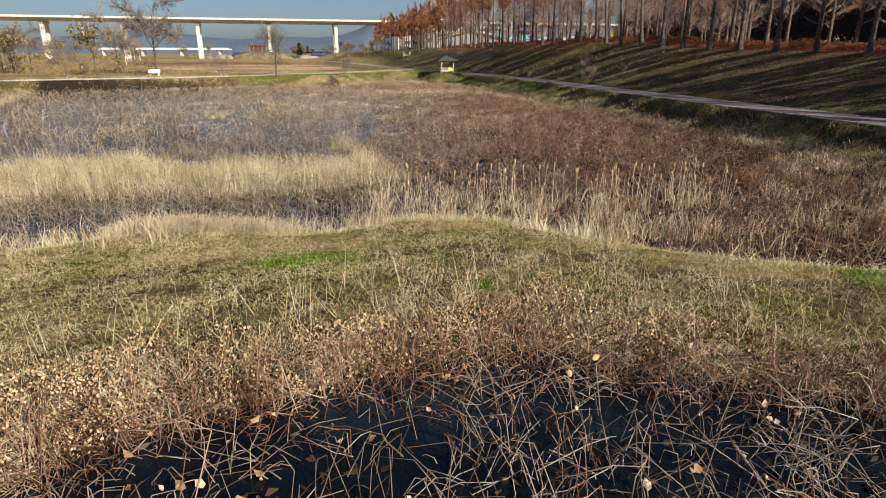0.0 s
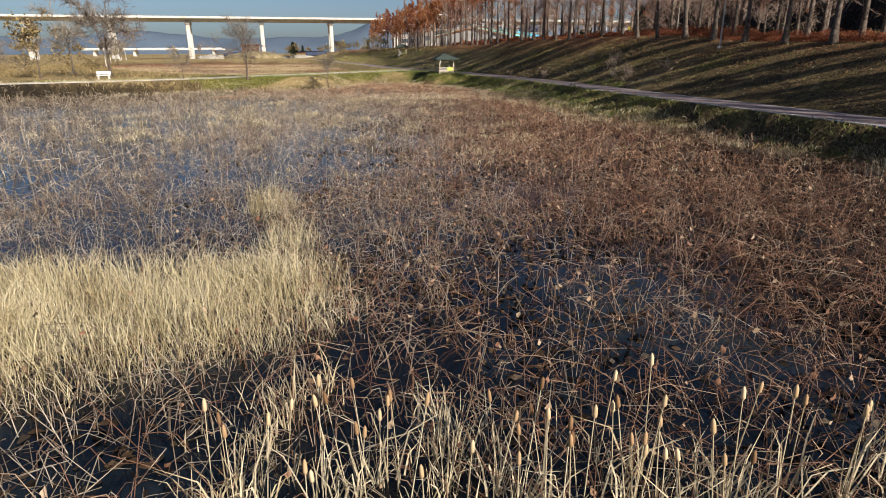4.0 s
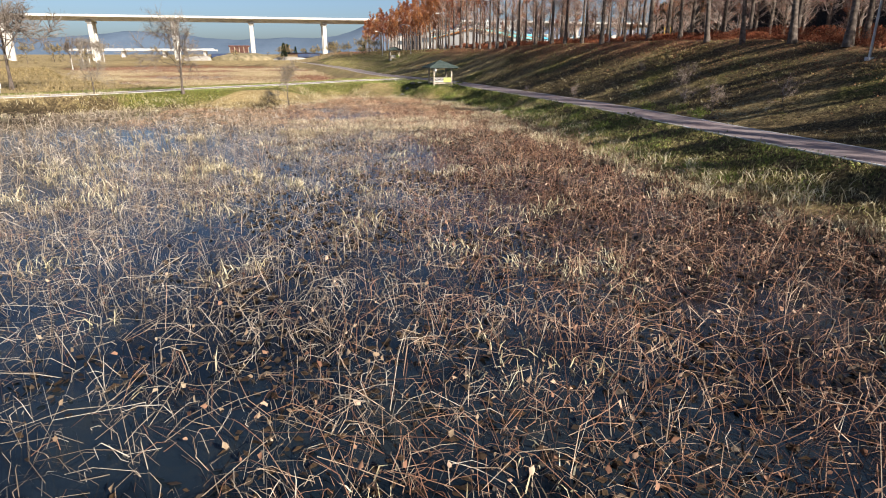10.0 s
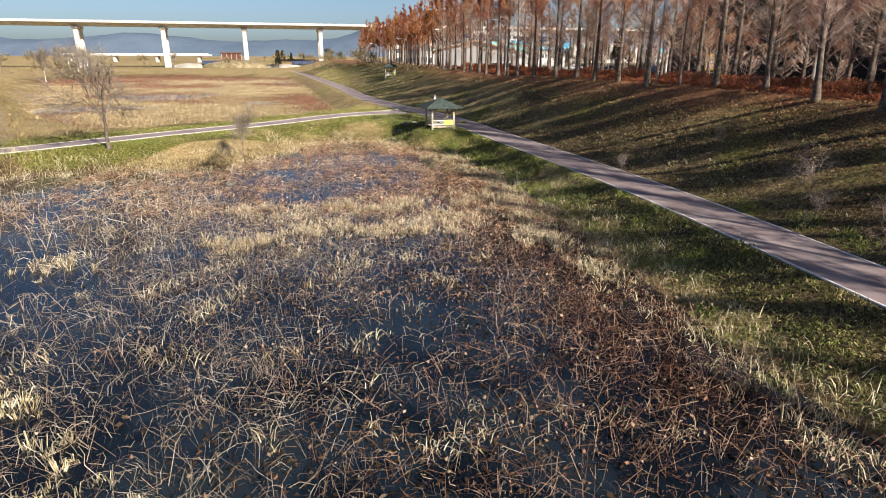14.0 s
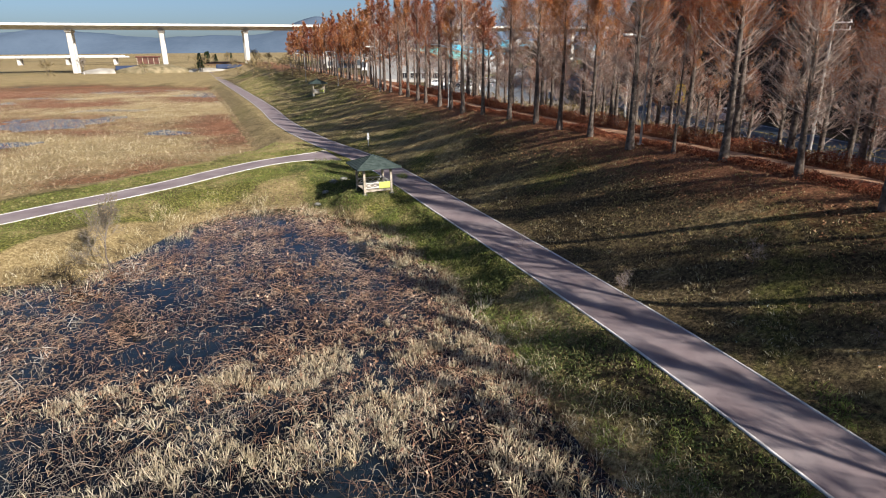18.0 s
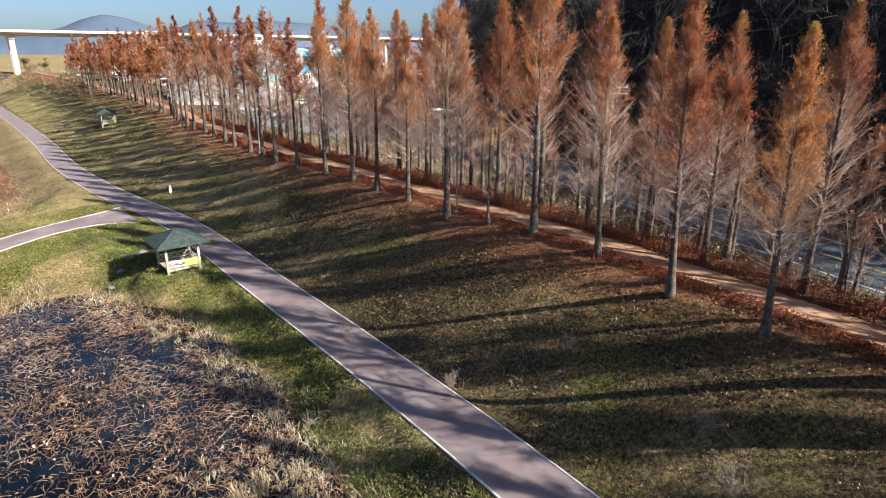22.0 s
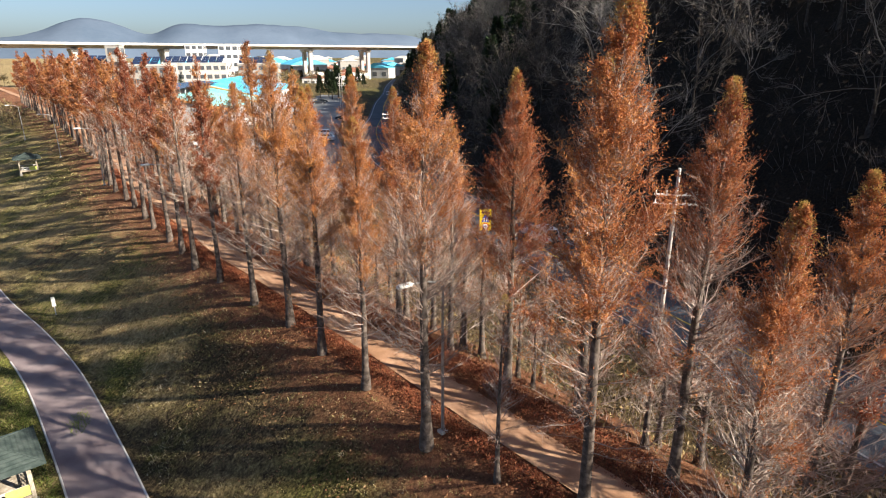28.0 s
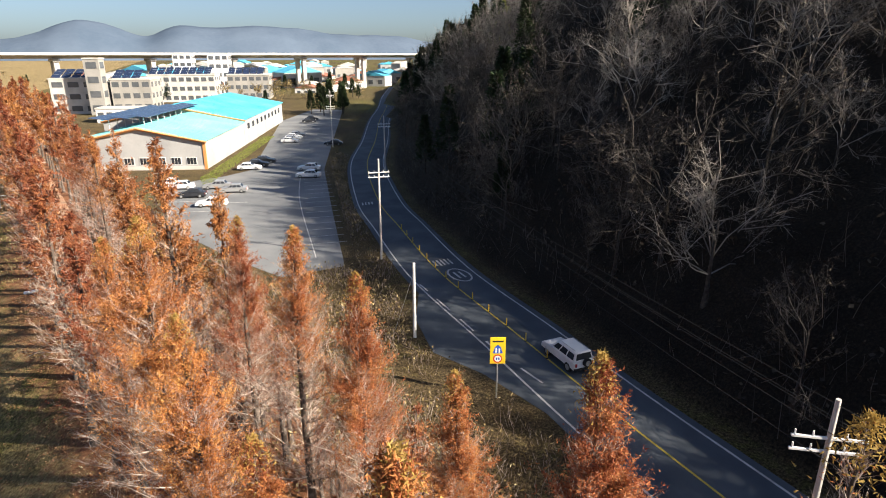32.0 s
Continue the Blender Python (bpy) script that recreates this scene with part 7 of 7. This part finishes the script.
for base, x, y, a in ((white, 38.6, 206.8, 68), (white, 40.3, 214.0, 68), (white, 29.6, 219.5, -108), (dark, 31.6, 222.8, -108), (dark, 33.6, 226.4, -108), (white, 44.4, 255.5, -108), (silver, 45.6, 259.2, -108), (white, 46.8, 262.8, -108), (silver, 48.4, 267.0, -108), (white, 20.4, 190.6, 75), (dark, 17.9, 198.2, 75), (silver, 24.4, 199.2, 75),
                      (silver, 22.2, 203.4, 75), (white, 16.4, 205.6, 75), (white, 14.6, 208.8, 75), (dark, 53.5, 246.0, 68), (dark, 59.5, 302.0, -108), (dark, 62, 309, -108)):
    m = pose(x, y, ROAD_Z + 0.03, 0, 0, a)
    if base in placed:
        copy_thing(base, m)
    else:
        base.matrix_basis = m
        placed.add(base)

# ---- car park ----
LOT = [(13.0, 209.5), (14.0, 181), (20.9, 163), (24.6, 155.4), (31.5, 156), (36.5, 181), (43.2, 213.5), (56, 256), (83, 345), (72, 352), (51.5, 310), (30, 219), (24, 214)]
bm = bmesh.new()
prism(bm, LOT, ROAD_Z - 0.2, ROAD_Z + 0.022)
lot = part("car_park", bm, M_LOT, None)
tagged(lot, "grey asphalt car park beside the warehouse", "car park", kind="structure")
APRON = [(36.6, 147), (33.4, 140), (32.4, 134), (34.4, 129.5), (36.2, 121.5), (38.5, 118), (40, 135), (39.5, 148)]
bm = bmesh.new()
prism(bm, APRON, ROAD_Z - 0.2, ROAD_Z + 0.018)
tagged(part("road_apron", bm, M_ROAD, None), "widened asphalt shoulder of the road", "road", kind="structure")
for k in range(16):
    u = k / 15
    x, y = 32.2 + 9.0 * u, 165 + 46 * u
    part("bay_line", boxes((-2.3, -0.05, 0, 2.3, 0.05, 0.006)), M_LINE, lot).matrix_basis = pose(x - 0.3, y, ROAD_Z + 0.024, 0, 0, -8)
line = curve_points([(29.3, 160), (33.5, 190), (38.8, 214)], 2)
flat_strip("bay_line", line, 0.06, ROAD_Z + 0.03, M_LINE, lot)
for k in range(6):
    part("bay_line", boxes((-2.4, -0.06, 0, 2.4, 0.06, 0.006)), M_LINE, lot).matrix_basis = pose(17.5 + 2.2 * (k % 2) * 2.6, 188 + k * 3.6, ROAD_Z + 0.024, 0, 0, 165)
d0 = curve_points([(36.85, 147.5), (36.9, 140), (37.0, 132), (37.6, 126)], 0.5)
dash = np.arange(len(d0)) % 9 < 5
flat_strip("dashed_line", d0, 0.08, ROAD_Z + 0.06, M_LINE, road, "dashed white line", keep=dash)
ring = np.array([(41.65 + 1.05 * math.cos(a), 148.3 + 1.9 * math.sin(a)) for a in np.linspace(0, 2 * math.pi, 40)])
flat_strip("speed_marking", ring, 0.1, ROAD_Z + 0.05, M_LINE, road, "white speed ring on asphalt")
for k in range(5):
    part("text_bar", boxes((-0.1, -0.9, 0, 0.1, 0.9, 0.006)), M_LINE, road).matrix_basis = pose(40.75 + 0.45 * k, 152.6, ROAD_Z + 0.045, 0, 0, -4)
for k in range(2):
    part("number_bar", boxes((-0.12, -0.9, 0, 0.12, 0.9, 0.006)), M_LINE, road).matrix_basis = pose(41.35 + 0.6 * k, 148.3, ROAD_Z + 0.045)
for k in range(4):
    part("text_bar", boxes((-0.1, -0.8, 0, 0.1, 0.8, 0.006)), M_LINE, road).matrix_basis = pose(41.6 + 0.5 * k, 182.2, ROAD_Z + 0.045, 0, 0, -14)
post = thing("delineator", "slim yellow delineator post on the centre line", "bollard", "centre posts")
part("post", rods(((0, 0, 0), (0, 0, 0.72), 0.045, 0.035)), M_SIGN_YELLOW, post)
part("base", rods(((0, 0, 0), (0, 0, 0.05), 0.12, 0.1), n=10), M_RUBBER, post)
first = True
for k in range(13):
    y = 129.5 + k * 3.1
    x = float(np.interp(y, ROAD[:, 1], ROAD[:, 0]))
    m = pose(x, y, ROAD_Z + 0.04)
    if first:
        post.matrix_basis = m
        first = False
    else:
        copy_thing(post, m)

# ---- buildings ----
ux, uy = Vector((0.331, 0.944, 0)), Vector((-0.944, 0.331, 0))
WM = Matrix(((-uy.x, ux.x, 0, 21.9), (-uy.y, ux.y, 0, 223.6), (0, 0, 1, 3.0), (0, 0, 0, 1)))
wh = thing("warehouse", "long grey warehouse with turquoise and blue metal roofs", "warehouse")
wh.matrix_basis = WM


def hall(y0, y1, w, eave, ridge, roof_mat, name):
    bm = bmesh.new()
    sec = [(0, 0), (-w, 0), (-w, eave), (-w / 2, ridge), (0, eave)]
    a, d = [bm.verts.new((x, y0, z)) for x, z in sec], [bm.verts.new((x, y1, z)) for x, z in sec]
    bm.faces.new(a)
    bm.faces.new(d[::-1])
    for i in range(5):
        j = (i + 1) % 5
        bm.faces.new((a[i], a[j], d[j], d[i]))
    wall = part("wall", bm, M_WALL_GREY, wh, "pale grey metal cladding")
    for sx in (0, 1):
        x0, x1 = (0.5, -w / 2) if sx == 0 else (-w - 0.5, -w / 2)
        bm = bmesh.new()
        k = (ridge - eave) / (w / 2)
        z0 = eave - 0.5 * k + 0.06
        vs = []
        for dz in (0, 0.18):
            for x, z in ((x0, z0), (x1, ridge + 0.06)):
                for y in (y0 - 0.5, y1 + 0.3):
                    vs.append(bm.verts.new((x, y, z + dz)))
        for f in ((0, 1, 3, 2), (4, 6, 7, 5), (0, 4, 5, 1), (2, 3, 7, 6), (0, 2, 6, 4), (1, 5, 7, 3)):
            bm.faces.new([vs[i] for i in f])
        r = part("roof", bm, roof_mat, wh, name)
        for q in range(int((y1 - y0) / 1.6)):
            y = y0 + q * 1.6
            part("roof_seam", rods(((x0, y, z0 + 0.2), (x1, y, ridge + 0.26), 0.05), n=4), roof_mat, r)
    bm = bmesh.new()
    for a2, b2 in (((0.45, eave - 0.2), (-w / 2, ridge)), ((-w - 0.45, eave - 0.2), (-w / 2, ridge))):
        rod(bm, (a2[0], y0 - 0.35, a2[1]), (b2[0], y0 - 0.35, b2[1]), 0.32, n=4)
    part("fascia", bm, M_ORANGE, wh, "orange fascia board")
    return wall


hall(0, 34, 25, 5.7, 8.2, M_TURQUOISE, "turquoise ribbed metal roof")
hall(34.3, 91, 34, 6.3, 9.6, M_BLUE_ROOF, "bright blue ribbed metal roof")
part("corner_trim", boxes((-0.4, -0.15, 0, 0.12, 0.3, 5.6)), M_ORANGE, wh, "orange corner trim")
for k in range(5):
    x = -2.8 - k * 3.0
    w = part("window", boxes((x - 1.0, -0.06, 1.0, x + 1.0, 0.02, 2.5)), M_WHITE, wh, "white framed window")
    for q in range(3):
        part("pane", boxes((x - 0.9 + q * 0.62, -0.085, 1.1, x - 0.36 + q * 0.62, -0.065, 2.4)), M_GLASS_DARK, w)
for k in range(9):
    y = 38 + k * 5.6
    part("window", boxes((-0.02, y, 3.6, 0.05, y + 2.4, 5.0)), M_GLASS_DARK, wh, "dark strip window")
part("wall_dado", boxes((-24.9, -0.1, 0.0, -0.3, -0.03, 0.75)), M_CONCRETE, wh)
for i in range(3):
    for j in range(12):
        bm = boxes((-1.9, -1.35, -0.04, 1.9, 1.35, 0.04))
        p = part("solar_panel", bm, M_SOLAR, wh)
        p.matrix_basis = pose(-14.5 - i * 4.0, 8 + j * 2.85, 9.9 - 0.25 * i, 0, 6, 0)
for j in range(9):
    for i in range(2):
        part("rack_post", rods(((-14 - i * 7, 8 + j * 3.9, 6.6), (-14 - i * 7, 8 + j * 3.9, 9.8 - 0.6 * i), 0.09), n=5), M_WHITE, wh)


def block(name, label, x, y, w, d, h, wall, floors, cols, turn=-14, solar=0, side_cols=3, base=2.5, group="far offices"):
    """A flat-roofed building with its own windows."""
    bld = thing(name, label, "building", group)
    part("wall", boxes((0, 0, -1, w, d, h)), wall, bld)
    part("parapet", boxes((-0.2, -0.2, h, w + 0.2, d + 0.2, h + 0.5)), M_CONCRETE, bld)
    fh = h / floors
    mesh_w = None
    for f in range(floors):
        for c in range(cols):
            cw = w / cols
            if mesh_w is None:
                o = part("window", boxes((-cw * 0.34, -0.08, 0, cw * 0.34, 0.03, fh * 0.45)), M_GLASS_HAZE, bld)
                mesh_w = o.data
            else:
                o = new("window", mesh_w)
                o.parent = bld
            o.matrix_basis = pose(cw * (c + 0.5), 0, fh * (f + 0.35))
        for c in range(side_cols):
            cw = d / side_cols
            o = new("window", mesh_w)
            o.parent = bld
            o.matrix_basis = pose(w, cw * (c + 0.5), fh * (f + 0.35), 0, 0, 90)
    for k in range(solar):
        for j in range(3):
            p = part("solar_panel", boxes((-1.6, -1.1, -0.05, 1.6, 1.1, 0.05)), M_SOLAR, bld)
            p.matrix_basis = pose(2.2 + k * 3.6, 2.2 + j * 2.6, h + 1.2 + j * 1.0, 24, 0, 0)
        part("panel_rack", rods(((2.2 + k * 3.6, 1.3, h + 0.4), (2.2 + k * 3.6, 7.6, h + 3.2), 0.12), n=4), M_METAL, bld)
    bld.matrix_basis = pose(x, y, base, 0, 0, turn)
    return bld


block("office_building", "grey office block with rooftop solar panels beneath the viaduct", -24, 372, 17, 18, 13.5, M_CONCRETE, 3, 3, solar=5)
block("stair_tower", "tall beige concrete stair tower of an office block", -10.5, 362, 5.4, 6, 21, M_BEIGE, 4, 1, side_cols=1)
block("office_building", "beige office building with dark windows", -3.5, 374, 15, 16, 13, M_BEIGE, 3, 4, solar=3)
block("office_building", "grey stepped office building with solar roof", 9, 425, 31, 16, 13, M_CONCRETE, 3, 9, solar=8)
block("office_building", "pale office building with sloping solar panels", 46, 432, 21, 18, 12.5, M_BEIGE, 3, 6, solar=5)
block("office_building", "white tower block behind the offices", 22, 470, 10, 10, 23, M_WHITE, 6, 3)
block("office_building", "white tower block with dark strip windows", 40, 468, 11, 12, 23, M_WHITE, 5, 3)
block("low_annex", "low white annex beside the warehouse", -6, 330, 14, 8, 5, M_WHITE, 1, 5)


def house(w, d, h, wall, roof, label):
    o = thing("house", label, "house", "far town")
    part("wall", boxes((-w / 2, -d / 2, -1, w / 2, d / 2, h)), wall, o)
    bm = bmesh.new()
    sec = [(-w / 2 - 0.3, h), (w / 2 + 0.3, h), (0, h + w * 0.16)]
    a, c = [bm.verts.new((x, -d / 2 - 0.3, z)) for x, z in sec], [bm.verts.new((x, d / 2 + 0.3, z)) for x, z in sec]
    bm.faces.new(a)
    bm.faces.new(c[::-1])
    for i in range(3):
        j = (i + 1) % 3
        bm.faces.new((a[i], a[j], c[j], c[i]))
    part("roof", bm, roof, o)
    for k in range(3):
        part("window", boxes((-w / 2 + w * (k + 0.3) / 3, -d / 2 - 0.08, h * 0.35, -w / 2 + w * (k + 0.75) / 3, -d / 2 + 0.02, h * 0.68)), M_GLASS_HAZE, o)
    return o


HOUSES = [house(14, 12, 6, M_WHITE, M_CONCRETE, "low white house with grey roof in the far town"), house(20, 14, 8, M_WALL_GREY, M_BLUE_ROOF, "grey workshop with blue roof in the far town"), house(12, 12, 11, M_BEIGE, M_CONCRETE, "beige apartment house in the far town"), house(16, 12, 5.5, M_WHITE, M_BRICK, "white house with brown roof in the far town")]
rnd = random.Random(9)
got = set()
for k in range(170):
    y = rnd.uniform(520, 1300) if k < 95 else rnd.uniform(455, 760)
    x = rnd.uniform(0.0, 0.42) * y + 10 if k < 95 else rnd.uniform(-0.06, 0.30) * y
    h = HOUSES[k % 4]
    if k % 4 in (1, 2):
        y = max(y, bridge_at(x) + 16 + 40 * (k % 3))
    m = pose(x, y, 1.2, 0, 0, rnd.uniform(-40, 20)) @ Matrix.Scale(rnd.uniform(0.8, 1.5), 4)
    if h in got:
        copy_thing(h, m).matrix_basis = m
    else:
        h.matrix_basis = m
        got.add(h)

for k in range(110):
    y = rnd.uniform(400, 900) if k < 60 else rnd.uniform(395, 560)
    x = rnd.uniform(-0.28, 0.24) * y + 10 if k < 60 else rnd.uniform(0.0, 0.27) * y
    if k % 3:
        plant(BUSH, x, y, rnd.uniform(0.9, 1.8))
    else:
        plant(DARK, x, y, rnd.uniform(0.9, 1.6))

M_MOUND = material("grassy_earth", [(0.10, 0.085, 0.045), (0.17, 0.14, 0.08), (0.26, 0.21, 0.13)], scale=0.4, fine=5, rough=0.95, bump=0.3)
M_GRAVEL = material("pale_gravel", [(0.24, 0.22, 0.19), (0.32, 0.30, 0.265), (0.40, 0.375, 0.33)], scale=0.3, fine=6, rough=0.95, bump=0.3)
M_DARK_TILE = material("dark_roof_tiles", [(0.06, 0.028, 0.022), (0.10, 0.045, 0.034), (0.14, 0.065, 0.05)], scale=0.6, fine=8, rough=0.85, bump=0.2)
# under the viaduct: pavilion on a mound, low bridge, blue sheets
pv = thing("pavilion", "dark brown roofed pavilion beneath the viaduct", "pavilion")
part("roof", boxes((-6.2, -3.2, 3.4, 6.2, 3.2, 4.3), bevel=0.25), M_DARK_TILE, pv)
part("wall", boxes((-5.4, -2.6, 0, 5.4, 2.6, 3.4)), M_DARK_TILE, pv)
for k in range(5):
    part("post", boxes((-5.6 + k * 2.8, -2.9, -0.5, -5.3 + k * 2.8, -2.6, 3.5)), M_WOOD, pv)
pv.matrix_basis = pose(-127, 428, 4.6, 0, 0, 12)
for mx, my, rx, ry, hh, mt, lb in ((-127, 428, 22, 14, 4.6, M_MOUND, "grassy mound beneath the viaduct"), (-150, 424, 12, 9, 2.6, M_GRAVEL, "pale gravel mound beneath the viaduct"), (-96, 432, 13, 9, 2.2, M_GRAVEL, "pale gravel mound beneath the viaduct")):
    bm = bmesh.new()
    bmesh.ops.create_uvsphere(bm, u_segments=28, v_segments=12, radius=1)
    for v in bm.verts:
        v.co = Vector((v.co.x * rx, v.co.y * ry, v.co.z * hh * (1 + 0.15 * noise.noise(v.co * 2))))
    o = part("mound", bm, mt, None, smooth=True)
    tagged(o, lb, "mound")
    o.matrix_basis = pose(mx, my, 0)
for x, y in ((-135, 420), (-84, 430)):
    o = part("tarpaulin", boxes((-7, -0.6, 0, 7, 0.6, 2.6), bevel=0.3), M_DARK_BLUE, None)
    tagged(o, "dark blue sheeting on the mound", "tarpaulin")
    o.matrix_basis = pose(x, y, 1.6, -25, 0, 10)
low = thing("road_bridge", "low pale road bridge in the distance", "bridge")
part("deck", boxes((-350, -5, 6.6, -215, 5, 7.8)), M_CONCRETE, low)
part("railing", boxes((-350, -5.1, 7.8, -215, -4.9, 8.6)), M_WHITE, low)
for k in range(4):
    part("pier", boxes((-340 + k * 38, -3, -1, -338 + k * 38, 3, 6.6)), M_CONCRETE, low)
low.matrix_basis = pose(0, 640, 0, 0, 0, 3)
